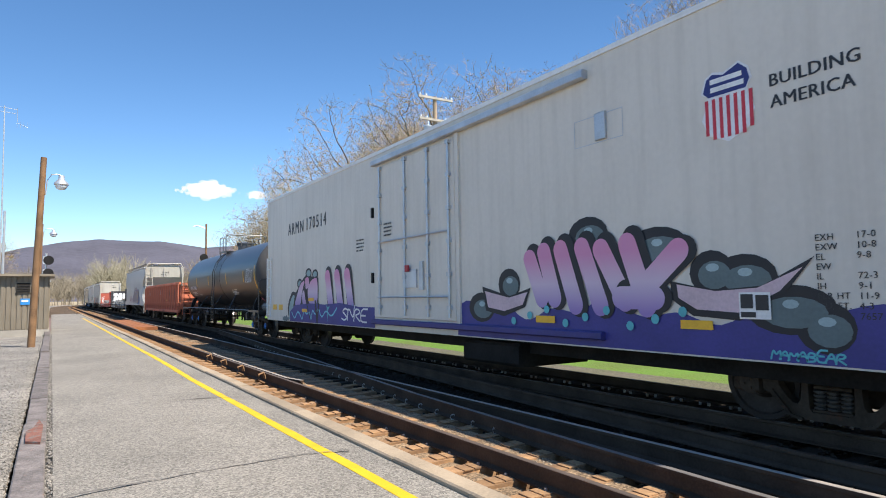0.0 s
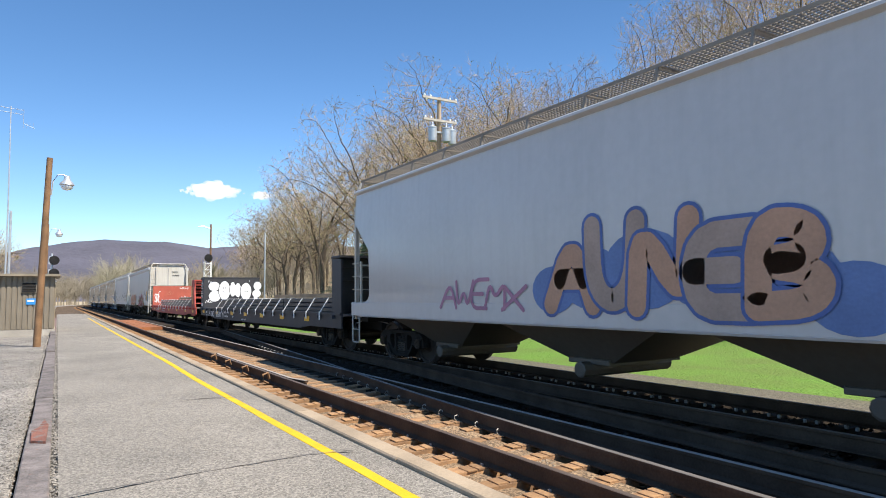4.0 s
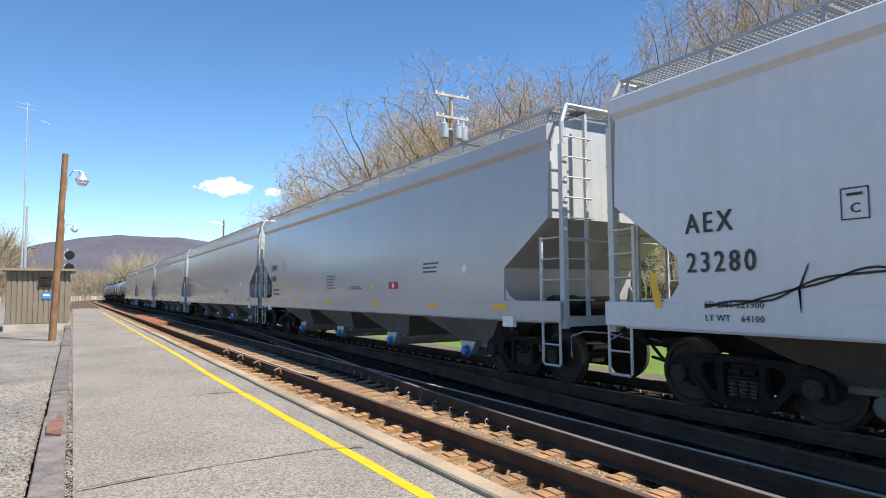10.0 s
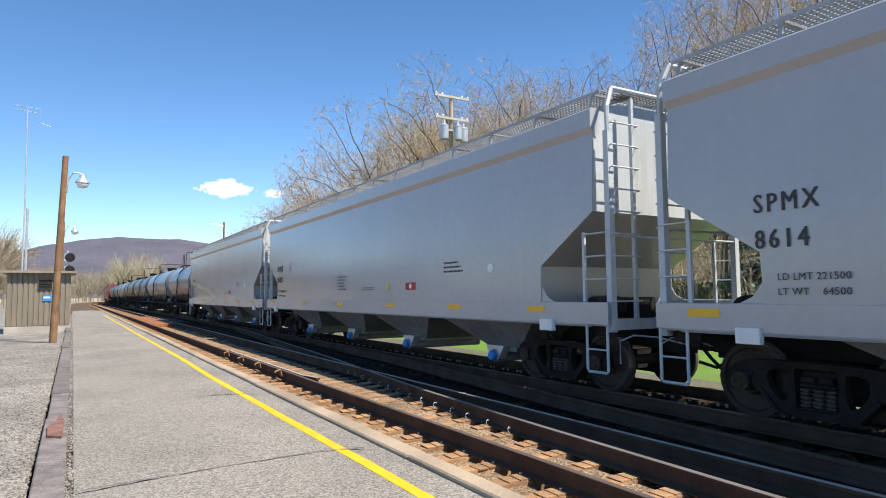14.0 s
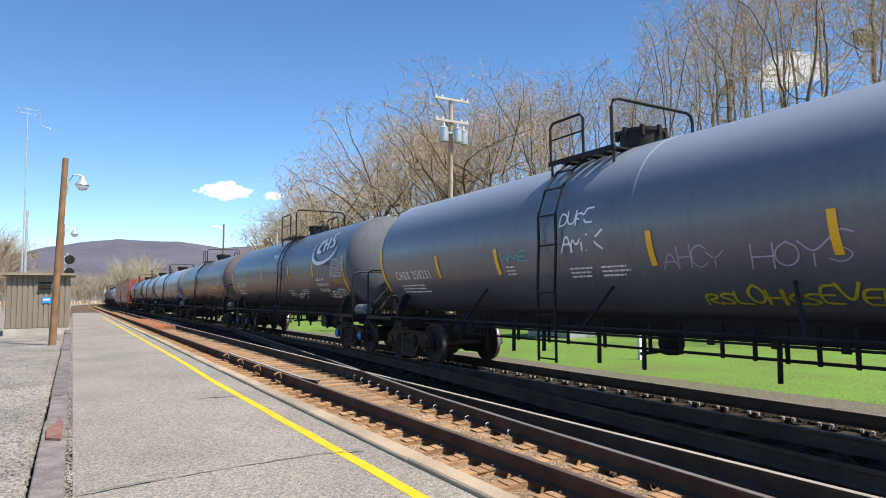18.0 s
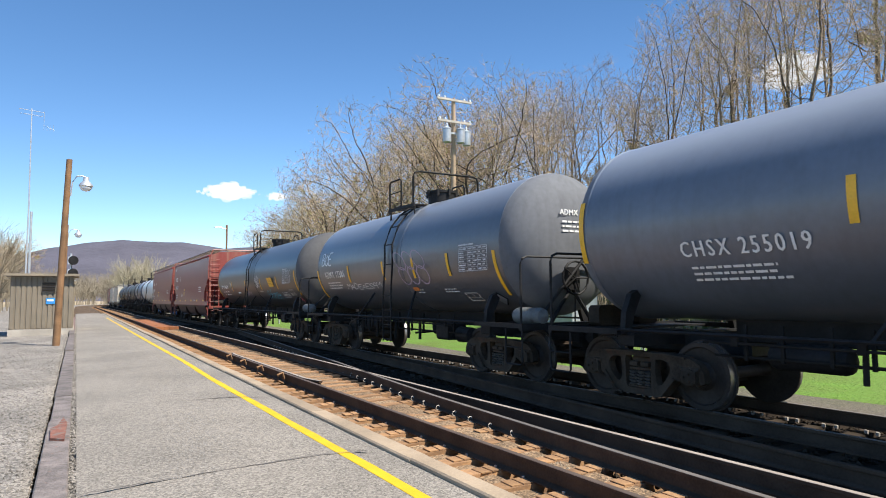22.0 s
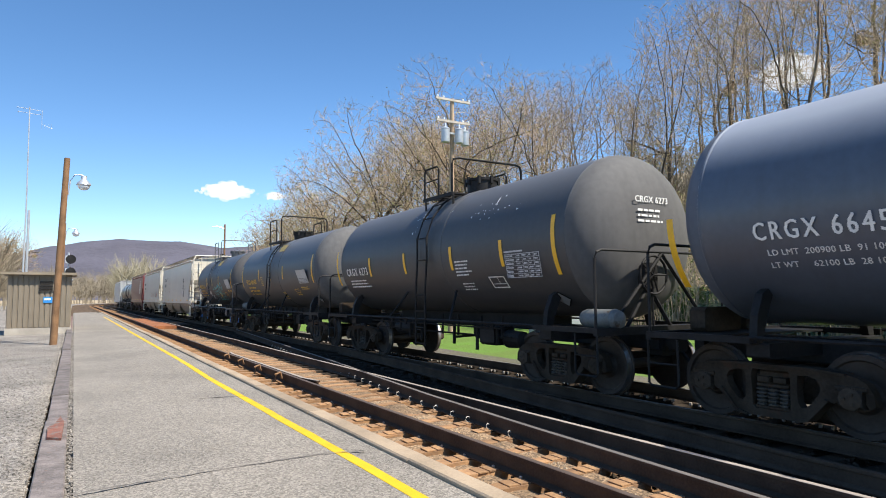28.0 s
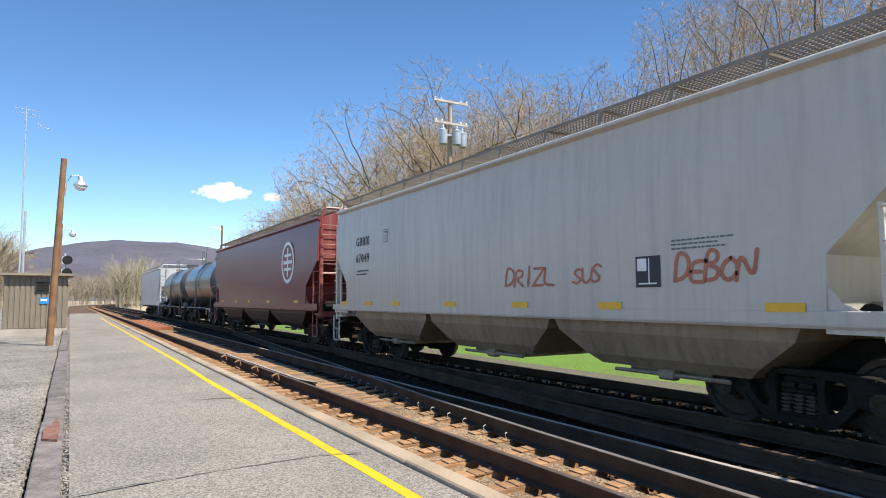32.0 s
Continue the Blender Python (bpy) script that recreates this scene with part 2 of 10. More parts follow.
M = dict(
    asphalt=mat("asphalt", (0.2165, 0.1931, 0.163), 0.9, var=0.2, scale=0.45, fine=60, bump=0.8, bumpd=0.014, speck=(70, 0.48)),
    kerb=mat("kerb_concrete", (0.3053, 0.2343, 0.1598), 0.9, var=0.25, scale=1.6, fine=45, bump=0.5, rnd=0.10),
    yellow=mat("yellow_paint", (0.5772, 0.37, 0.0059), 0.75, var=0.1, scale=4, fine=60, bump=0.3),
    timber=mat("old_timber", (0.1668, 0.142, 0.1313), 0.9, var=0.4, scale=5, fine=35, bump=1.0, bumpd=0.02, rnd=0.15, rust=(0.21, 0.10, 0.07), rust_at=0.66),
    timber_worn=mat("worn_timber", (0.19, 0.075, 0.05), 0.9, var=0.4, scale=7, fine=40, bump=0.8, rust=(0.15, 0.125, 0.11), rust_at=0.56),
    timber_red=mat("red_timber", (0.1775, 0.1136, 0.0959), 0.9, var=0.3, scale=4, fine=25, bump=0.5, rnd=0.1),
    gravel=mat("gravel", (0.213, 0.1917, 0.1668), 0.95, var=0.25, scale=0.7, fine=45, bump=1.0, bumpd=0.02, speck=(48, 0.6)),
    ballast=mat("ballast", (0.108, 0.0784, 0.056), 0.95, var=0.4, scale=2, fine=22, bump=1.0, bumpd=0.05, speck=(20, 0.6)),
    # the train's shade over the far track is put into this colour
    ballast_dark=mat("shaded_ballast", (0.027, 0.020, 0.014), 0.95, var=0.4, scale=2, fine=22, bump=1.0, bumpd=0.05, speck=(20, 0.6)),
    stone=mat("ballast_stone", (0.284, 0.2201, 0.1491), 0.9, var=0.3, scale=6, fine=40, bump=0.4),
    dirt=mat("trackside_dirt", (0.095, 0.079, 0.062), 0.95, var=0.35, scale=0.5, fine=25, bump=0.9, bumpd=0.03, speck=(30, 0.4), tint=(0.0923, 0.0923, 0.0497)),
    # stones tinted dark for the shade beneath the train
    stone_dark=mat("shaded_stone", (0.04, 0.03, 0.021), 0.9, var=0.4, scale=6, fine=40, bump=0.4),
    tie=mat("tie_wood", (0.29, 0.162, 0.072), 0.9, var=0.42, scale=3.5, fine=30, bump=0.6, rnd=0.22, tint=(0.19, 0.105, 0.055)),
    # tie wood with the train's shade put into its tone
    tie_grey=mat("tie_wood_shaded", (0.045, 0.034, 0.025), 0.9, var=0.35, scale=2.5, fine=30, bump=0.5, rnd=0.2),
    rail=mat("rail_rust", (0.078, 0.05, 0.033), 0.9, 0.0, var=0.3, scale=2, fine=40, bump=0.2),
    rail_dull=mat("rail_head_dull", (0.0852, 0.0604, 0.0461), 0.7, 0.0, var=0.2, scale=3, fine=60, bump=0.05),
    rail_top=mat("rail_head", (0.3195, 0.2698, 0.2272), 0.6, 0.0, var=0.2, scale=3, fine=60, bump=0.05),
    rail_shine=mat("rail_worn", (0.1491, 0.1313, 0.1172), 0.5, var=0.15, scale=3, fine=60, bump=0.02),
    clip=mat("rail_clip", (0.426, 0.3834, 0.3266), 0.6, 0.2, var=0.3, scale=8, fine=60, bump=0.1),
    plank=mat("crossing_plank", (0.2556, 0.0923, 0.0319), 0.85, var=0.25, scale=2, fine=30, bump=0.4, rnd=0.12),
    grass=mat("lawn", (0.078, 0.158, 0.014), 0.95, var=0.5, scale=0.5, fine=11, bump=1.0, tint=(0.10, 0.145, 0.022), bumpd=0.06),
    leaf_litter=mat("forest_floor", (0.34, 0.262, 0.175), 0.95, var=0.4, scale=0.15, fine=6, bump=0.8, tint=(0.27, 0.225, 0.12), bumpd=0.1),
    brush=mat("brushwood", (0.36, 0.28, 0.19), 0.9, var=0.3, scale=0.6, fine=8, bump=0),
    bark=mat("bark", (0.105, 0.078, 0.055), 0.9, var=0.4, scale=1.2, fine=14, bump=0.5, rnd=0.35),
    twig=mat("twigs", (0.38, 0.28, 0.18), 0.9, var=0.3, scale=0.6, fine=8, bump=0, rnd=0.25),
    bud=mat("spring_buds", (0.34, 0.35, 0.10), 0.8, var=0.3, scale=0.5, fine=5, bump=0, rnd=0.2),
    needle=mat("spruce_needles", (0.16, 0.24, 0.15), 0.8, var=0.4, scale=0.9, fine=9, bump=0, rnd=0.25, tint=(0.08, 0.128, 0.064)),
    pine=mat("pine_needles", (0.216, 0.232, 0.088), 0.8, var=0.4, scale=0.9, fine=9, bump=0, rnd=0.2, tint=(0.216, 0.192, 0.08)),
    # the violet cast of distance haze is put into the ridge's colour
    ridge=mat("hazy_wooded_ridge", (0.0795, 0.0745, 0.0959), 1.0, var=0.25, scale=0.006, fine=0.08, bump=0.5, bumpd=6),
    pole_wood=mat("pole_wood", (0.20, 0.108, 0.05), 0.85, var=0.35, scale=2, fine=25, bump=0.4),
    grating=mat("walkway_grating", (0.3408, 0.3408, 0.3337), 0.55, 0.3, var=0.2, scale=2, fine=30, bump=0.05),
    grating_brown=mat("dusty_grating", (0.23, 0.20, 0.165), 0.7, 0.2, var=0.2, scale=2, fine=30, bump=0.05),
    board=mat("raw_board", (0.36, 0.26, 0.16), 0.85, var=0.25, scale=1.5, fine=20, bump=0.2, rnd=0.15),
    crossarm=mat("bleached_wood", (0.4402, 0.3905, 0.3337), 0.85, var=0.2, scale=2, fine=25, bump=0.3),
    fill=mat("rusty_gravel", (0.235, 0.155, 0.088), 0.95, var=0.35, scale=2.5, fine=30, bump=1.0, bumpd=0.03, speck=(42, 0.55)),
    pole_pale=mat("pole_pale", (0.3834, 0.2769, 0.1846), 0.85, var=0.3, scale=1.2, fine=25, bump=0.4),
    galv=mat("galvanised", (0.5, 0.52, 0.54), 0.45, 0.6, var=0.15, scale=3, fine=40, bump=0.05),
    shed=mat("shed_siding", (0.1846, 0.1526, 0.11), 0.6, var=0.12, scale=1.5, fine=30, bump=0.1, rnd=0.05),
    shed_trim=mat("shed_trim", (0.2343, 0.1917, 0.1349), 0.6, var=0.12, scale=2, fine=30, bump=0.1),
    concrete=mat("concrete", (0.355, 0.3195, 0.2698), 0.9, var=0.2, scale=1.5, fine=30, bump=0.3),
    black=mat("black_steel", (0.020, 0.019, 0.019), 0.55, var=0.4, scale=2, fine=20, bump=0.15),
    under=mat("underframe", (0.020, 0.018, 0.016), 0.8, var=0.4, scale=2, fine=20, bump=0.2),
    truck=mat("truck_casting", (0.052, 0.038, 0.027), 0.8, var=0.4, scale=3, fine=25, bump=0.3, rust=(0.07, 0.04, 0.026), rust_at=0.6, rnd=0.25),
    wheel=mat("wheel_steel", (0.055, 0.044, 0.037), 0.6, 0.3, var=0.3, scale=3, fine=30, bump=0.1),
    tread=mat("wheel_tread", (0.3, 0.28, 0.27), 0.35, 0.8, var=0.2, scale=3, fine=30, bump=0.02),
    primer=mat("grey_primer", (0.13, 0.135, 0.13), 0.6, var=0.3, scale=3, fine=25, bump=0.1, rust=(0.07, 0.05, 0.035), rust_at=0.62),
    spring=mat("truck_spring", (0.075, 0.065, 0.055), 0.6, 0.2, var=0.3, scale=4, fine=30, bump=0.1),
    cap_blue=mat("blue_cap", (0.03, 0.19, 0.55), 0.5, var=0.15, scale=5, fine=40, bump=0.05),
    white=mat("white_paint", (0.75, 0.74, 0.70), 0.45, var=0.06, scale=1, fine=20, bump=0.03, streak=0.15, grime=(0.3, 0.25, 0.18)),
    ink=mat("black_lettering", (0.02, 0.02, 0.022), 0.5, var=0.2, scale=5, fine=40, bump=0),
    offwhite=mat("white_lettering", (0.74, 0.73, 0.70), 0.5, var=0.12, scale=5, fine=40, bump=0),
    amber=mat("amber_lettering", (0.75, 0.47, 0.06), 0.5, var=0.1, scale=5, fine=40, bump=0),
    reflector=mat("reflector_tape", (0.78, 0.42, 0.02), 0.4, var=0.1, scale=5, fine=40, bump=0),
    sky_blue=mat("sign_blue", (0.03, 0.22, 0.55), 0.4, var=0.05, scale=5, fine=40, bump=0),
    glass=mat("lamp_glass", (0.75, 0.78, 0.8), 0.2, var=0.05, scale=5, fine=40, bump=0, coat=0.5),
)


for k in ("rail", "ballast_dark", "tie_grey", "ballast", "stone_dark", "under", "truck", "wheel", "black", "spring"):
    M[k].node_tree.nodes["Principled BSDF"].inputs["Specular IOR Level"].default_value = 0.12

def cloud_material(dense):
    """Vapour whose own thin white glow stands in for sunlight, denser where lumps overlap."""
    m = bpy.data.materials.new("cloud")
    m.use_nodes = True
    n, l = m.node_tree.nodes, m.node_tree.links
    n.remove(n["Principled BSDF"])
    em = n.new("ShaderNodeEmission")
    em.inputs["Color"].default_value, em.inputs["Strength"].default_value = (0.97, 0.98, 1.0, 1), 0.66
    tr = n.new("ShaderNodeBsdfTransparent")
    mx = n.new("ShaderNodeMixShader")
    mx.inputs["Fac"].default_value = dense
    l.new(tr.outputs[0], mx.inputs[1])
    l.new(em.outputs[0], mx.inputs[2])
    l.new(mx.outputs[0], n["Material Output"].inputs["Surface"])
    return m


M["cloud"] = cloud_material(0.26)
M["cloud_thin"] = cloud_material(0.13)


# ---- mesh building ----
class Shape:
    """Gathers corners and faces of one mesh."""

    def __init__(self):
        self.v, self.f, self.mi = [], [], []

    def face(self, pts, k=0):
        i = len(self.v)
        self.v += [tuple(p) for p in pts]
        self.f.append(tuple(range(i, i + len(pts))))
        self.mi.append(k)

    def box(self, x0, x1, y0, y1, z0, z1, k=0, c=0.0):
        """A box; c cuts its long edges a little."""
        x0, x1 = min(x0, x1), max(x0, x1)
        y0, y1 = min(y0, y1), max(y0, y1)
        z0, z1 = min(z0, z1), max(z0, z1)
        if c:
            prof = [(x0 + c, z0), (x1 - c, z0), (x1, z0 + c), (x1, z1 - c), (x1 - c, z1), (x0 + c, z1), (x0, z1 - c), (x0, z0 + c)]
            return self.prism(prof, y0, y1, k)
        i = len(self.v)
        self.v += [(x0, y0, z0), (x1, y0, z0), (x1, y1, z0), (x0, y1, z0), (x0, y0, z1), (x1, y0, z1), (x1, y1, z1), (x0, y1, z1)]
        for q in ((0, 3, 2, 1), (4, 5, 6, 7), (0, 1, 5, 4), (1, 2, 6, 5), (2, 3, 7, 6), (3, 0, 4, 7)):
            self.f.append(tuple(i + a for a in q))
            self.mi.append(k)
        return self

    def prism(self, prof, a, b, k=0, axis="y", caps=True):
        """A profile of (x, z) drawn along y from a to b (axis y), or (y, z) along x, or (x, y) along z."""
        i, n = len(self.v), len(prof)
        for t in (a, b):
            for p, q in prof:
                self.v.append((p, t, q) if axis == "y" else (t, p, q) if axis == "x" else (p, q, t))
        for j in range(n):
            m = (j + 1) % n
            self.f.append((i + j, i + m, i + n + m, i + n + j))
            self.mi.append(k)
        if caps:
            self.f += [tuple(range(i + n - 1, i - 1, -1)), tuple(range(i + n, i + 2 * n))]
            self.mi += [k, k]
        return self

    def loft(self, rings, k=0, close=True, caps=True):
        """Rings of equally many corners, joined one to the next."""
        i, n = len(self.v), len(rings[0])
        for r in rings:
            self.v += [tuple(p) for p in r]
        for a in range(len(rings) - 1):
            for j in range(n if close else n - 1):
                m = (j + 1) % n
                self.f.append((i + a * n + j, i + a * n + m, i + (a + 1) * n + m, i + (a + 1) * n + j))
                self.mi.append(k)
        if caps:
            e = i + (len(rings) - 1) * n
            self.f += [tuple(range(i + n - 1, i - 1, -1)), tuple(range(e, e + n))]
            self.mi += [k, k]
        return self

    def tube(self, pts, r, n=6, k=0, r2=None):
        """A round bar along points; r2: its radius at the far end."""
        pts = [Vector(p) for p in pts]
        rings = []
        for a, p in enumerate(pts):
            d = (pts[min(a + 1, len(pts) - 1)] - pts[max(a - 1, 0)]).normalized()
            u = d.cross(Vector((0, 0, 1)) if abs(d.z) < 0.9 else Vector((1, 0, 0))).normalized()
            w = d.cross(u)
            rr = r if r2 is None else r + (r2 - r) * a / max(1, len(pts) - 1)
            rings.append([p + (u * math.cos(math.tau * j / n) + w * math.sin(math.tau * j / n)) * rr for j in range(n)])
        return self.loft(rings, k)

    def pierced(self, loops, a, b):
        """A plate in the y-z plane from x = a to x = b: the first loop is its rim, the others are holes."""
        pts = [p for lp in loops for p in lp]
        tris = geometry.tessellate_polygon([[Vector((y, z, 0)) for y, z in lp] for lp in loops])
        i, n = len(self.v), len(pts)
        for x in (a, b):
            self.v += [(x, y, z) for y, z in pts]
        for t in tris:
            self.f += [tuple(i + j for j in t), tuple(i + n + j for j in reversed(t))]
            self.mi += [0, 0]
        o = 0
        for lp in loops:
            for j in range(len(lp)):
                m = (j + 1) % len(lp)
                self.f.append((i + o + j, i + o + m, i + n + o + m, i + n + o + j))
                self.mi.append(0)
            o += len(lp)
        return self

    def turn(self, prof, n=16, at=(0, 0, 0), axis="z", k=0):
        """A profile of (radius, height) turned about an axis."""
        rings = []
        for r, h in prof:
            ring = []
            for j in range(n):
                c, s = r * math.cos(math.tau * j / n), r * math.sin(math.tau * j / n)
                p = (c, s, h) if axis == "z" else (h, c, s) if axis == "x" else (s, h, c)
                ring.append((at[0] + p[0], at[1] + p[1], at[2] + p[2]))
            rings.append(ring)
        return self.loft(rings, k)

    def mesh(self, name, mats, smooth=0.0):
        me = bpy.data.meshes.new(name)
        me.from_pydata(self.v, [], self.f)
        for m in (mats if isinstance(mats, (list, tuple)) else [mats]):
            me.materials.append(m)
        if any(self.mi):
            me.polygons.foreach_set("material_index", self.mi)
        if smooth:
            bm = bmesh.new()
            bm.from_mesh(me)
            for fc in bm.faces:
                fc.smooth = True
            for e in bm.edges:
                if len(e.link_faces) == 2 and e.calc_face_angle(0) > radians(smooth):
                    e.smooth = False
            bm.to_mesh(me)
            bm.free()
        me.update()
        return me


def part(name, sh, material, parent=None, label="", smooth=0.0):
    """One mesh object, under a thing or a part where one is given."""
    ob = new(name, sh if isinstance(sh, bpy.types.Mesh) else sh.mesh(name, material, smooth))
    if parent:
        ob.parent = parent
    if label:
        ob["label"] = label
    return ob


def thing(name, label, category, group="", kind=""):
    return tagged(new(name), label, category, group, kind)


TEXTS = {}


def lettering(text, size, material, parent, m, name="lettering", label="", stretch=1.0):
    """Painted letters as a thin sheet: lower left corner at m, reading along its x."""
    key = (text, round(size, 3), material.name, stretch)
    if key not in TEXTS:
        cu = bpy.data.curves.new("text", "FONT")
        cu.body, cu.size, cu.extrude, cu.resolution_u = text, size, 0.002, 2
        cu.space_character = 1.3 if size > 0.25 else 1.05
        ob = bpy.data.objects.new("text", cu)
        scene.collection.objects.link(ob)
        me = bpy.data.meshes.new_from_object(ob)
        bpy.data.objects.remove(ob)
        me.materials.clear()
        me.materials.append(material)
        if size > 0.12:
            bm = bmesh.new()
            bm.from_mesh(me)
            for k in range(2):
                me.transform(Matrix.Translation((size * 0.02, 0.0, 0.0003)))
                bm.from_mesh(me)
            bm.to_mesh(me)
            bm.free()
        if size > 0.25 and stretch == 1.0:
            stretch = 0.84
        if stretch != 1.0:
            me.transform(Matrix.Diagonal((stretch, 1, 1, 1)))
        TEXTS[key] = me
    ob = part(name, TEXTS[key], None, parent, label)
    ob.matrix_local = m
    return ob


# ---- ground: one sheet, swept along the tracks ----
def ground_z(d, s):
    """Height of the ground d metres to the right of the far track's centre."""
    if d < -8.53:                     # yard left of the platform
        z = -0.02 + 0.115 * max(0.0, min(1.0, (d + 11.5) / 2.0)) * max(0.0, min(1.0, (30 - s) / 14))
        if d < -14:
            z -= min(0.6, (-14 - d) * 0.03)
        return z + 0.03 * math.sin(s * 0.4) * math.sin(d * 0.7)
    if d < 2.2:
        return -0.30
    if d < 3.2:
        return -0.30 - 0.25 * (d - 2.2)
    if d < 24:
        return -0.55 + 0.012 * (d - 3.2) + 0.04 * math.sin(s * 0.21 + d * 0.3)
    e = d - 24
    z = -0.30 + 0.38 * e * min(1, e / 18)
    if e > 66:
        z = -0.30 + 0.38 * 66 + 0.06 * (e - 66)
    # the hillside fades out along the valley
    far = max(0.0, min(1.0, (300 - s) / 140)) * 0.8 + 0.2
    return -0.30 + (z + 0.30) * far + 0.5 * noise.noise((s * 0.05, d * 0.05, 3.0)) * min(1, e / 10)


ss = [-3000, -1500, -800, -400, -200, -100] + [-60 + 3 * i for i in range(101)] + [255 + 12 * i for i in range(30)] + [640, 700]
dd = ([-3500, -1800, -900, -450, -220, -120, -70, -45, -32, -24, -19, -16, -14, -12, -10.5, -9.2, -8.7, -8.54, -8.52, -5.6, -2.9, 0, 2.2, 2.7, 3.2, 3.6, 4.0, 4.4, 4.9, 5.4, 6, 6.6, 7.2, 8, 11, 15, 19]
      + [22, 24] + [26 + 4 * i for i in range(20)] + [115, 150, 200, 260, 330])
sh = Shape()
for s in ss:
    for d in dd:
        x, y, a = along(s, d)
        z = ground_z(d, s)
        sh.v.append((x, y, z))
nd = len(dd)
for i in range(len(ss) - 1):
    for j in range(nd - 1):
        sh.f.append((i * nd + j, i * nd + j + 1, (i + 1) * nd + j + 1, (i + 1) * nd + j))
        dm = (dd[j] + dd[j + 1]) / 2 + 0.7 * noise.noise((ss[i] * 0.15, dd[j], 0)) * (3.5 < dd[j] < 6)
        if dm < -45:
            k = 3
        elif dm < -8.53:
            k = 0
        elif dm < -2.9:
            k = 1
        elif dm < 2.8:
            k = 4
        elif dm < 4.75:
            k = 5
        elif dm < 24 and ss[i] < 120:
            k = 2
        else:
            k = 3
        sh.mi.append(k)
ground = tagged(part("ground", sh, [M["gravel"], M["ballast"], M["grass"], M["leaf_litter"], M["ballast_dark"], M["dirt"]]), "valley floor with ballast, gravel strip, mown lawn and leaf-covered hillside", "ground", kind="structure")
for p in ground.data.polygons:
    p.use_smooth = True


# ---- rails ----
def sweep(sh, prof, off, s0, s1, k=0):
    """A profile of (across, height) carried along the tracks, off metres right of the far track's centre."""
    cuts = [s0, s1]
    if s1 > CURVE_Y:
        cuts = [s0, CURVE_Y] + [CURVE_Y + 12 * i for i in range(1, int((s1 - CURVE_Y) / 12) + 1)]
    rings = []
    for s in cuts:
        ring = []
        for p, q in prof:
            x, y, a = along(s, off + p)
            ring.append((x, y, q))
        rings.append(ring)
    sh.loft(rings, k)


RAIL = [(-0.076, -0.19), (0.076, -0.19), (0.076, -0.175), (0.012, -0.155), (0.010, -0.045), (0.036, -0.035), (0.036, -0.004),
        (-0.036, -0.004), (-0.036, -0.035), (-0.010, -0.045), (-0.012, -0.155), (-0.076, -0.175)]
HEAD = [(-0.033, -0.004), (0.033, -0.004), (0.026, 0.0), (-0.026, 0.0)]


def rail(name, off, s0, s1, top, label):
    sh = Shape()
    sweep(sh, RAIL, off, s0, s1, 0)
    sweep(sh, HEAD, off, s0, s1, 1)
    return tagged(part(name, sh, [M["rail"], top]), label, "rail", "running rails", "structure")


rail("rail_1", RAIL_A - FAR_CX, -520, 560, M["rail_dull"], "rust-brown steel rail of the near track with a dull worn head")
rail("rail_2", RAIL_A + GAUGE - FAR_CX, -520, 560, M["rail_top"], "rust-brown steel rail of the near track with a dull worn head")
rail("rail_3", RAIL_D - FAR_CX, -520, 560, M["rail_shine"], "dark steel rail under the train with a shiny head")
rail("rail_4", RAIL_D + GAUGE - FAR_CX, -520, 560, M["rail_shine"], "dark steel rail under the train with a shiny head")


def bent_rail(name, pts, top, label):
    """A rail through (x, y) points: turnout rails."""
    sh = Shape()
    for prof, k in ((RAIL, 0), (HEAD, 1)):
        rings = []
        for i, (x, y) in enumerate(pts):
            rings.append([(x + p, y, q) for p, q in prof])
        sh.loft(rings, k)
    return tagged(part(name, sh, [M["rail"], top]), label, "rail", "turnout rails", "structure")


# crossover between the two tracks: closure rail, its mate and the guard rail
bent_rail("closure_rail", [(4.45, -14), (4.62, -2), (4.72, 3), (4.86, 6), (5.05, 9), (5.30, 11.6), (5.50, 13.4), (5.76, 16), (6.05, 19.5), (6.5, 24.5), (7.2, 33)], M["rail_shine"], "narrow shiny closure rail of the crossover")
bent_rail("turnout_rail", [(5.9, -14), (6.1, -2), (6.22, 3), (6.42, 6), (6.75, 10), (7.1, 14), (7.36, 19)], M["rail"], "dark diverging rail between the tracks")
bent_rail("guard_rail", [(4.10, 11.7), (3.985, 12.3), (3.985, 18.6), (4.03, 19.2)], M["rail_top"], "short guard rail beside the near rail, flared end")


# ---- platform ----
PZ = 0.156
sh = Shape()
sh.prism([(0.045, -0.35), (2.20, -0.35), (2.20, PZ), (1.1, PZ + 0.012), (0.045, PZ - 0.01)], -60, 78)
sh.box(-0.02, 0.05, -60, 78, -0.35, PZ - 0.05)
tagged(part("platform", sh, M["asphalt"]), "grey asphalt station platform crossed by dark bands", "platform", kind="structure")
sh = Shape()
LINE = ((-60, 2.205), (0, 2.21), (4.4, 2.225), (8, 2.205), (11.3, 2.185), (16, 2.23), (24, 2.215), (58, 2.2))
rings = []
for i in range(237):
    y = -60 + i * 0.5
    k = next(j for j in range(len(LINE) - 1) if y <= LINE[j + 1][0])
    f = (y - LINE[k][0]) / (LINE[k + 1][0] - LINE[k][0])
    f = f * f * (3 - 2 * f)
    x = LINE[k][1] + (LINE[k + 1][1] - LINE[k][1]) * f
    a, b = x - 0.107 + 0.012 * noise.noise((y * 1.3, 1, 0)), x + 0.012 * noise.noise((y * 1.3, 7, 0))
    rings.append([(a, y, PZ - 0.02), (b, y, PZ - 0.02), (b, y, PZ + 0.004), (a, y, PZ + 0.004)])
sh.loft(rings)
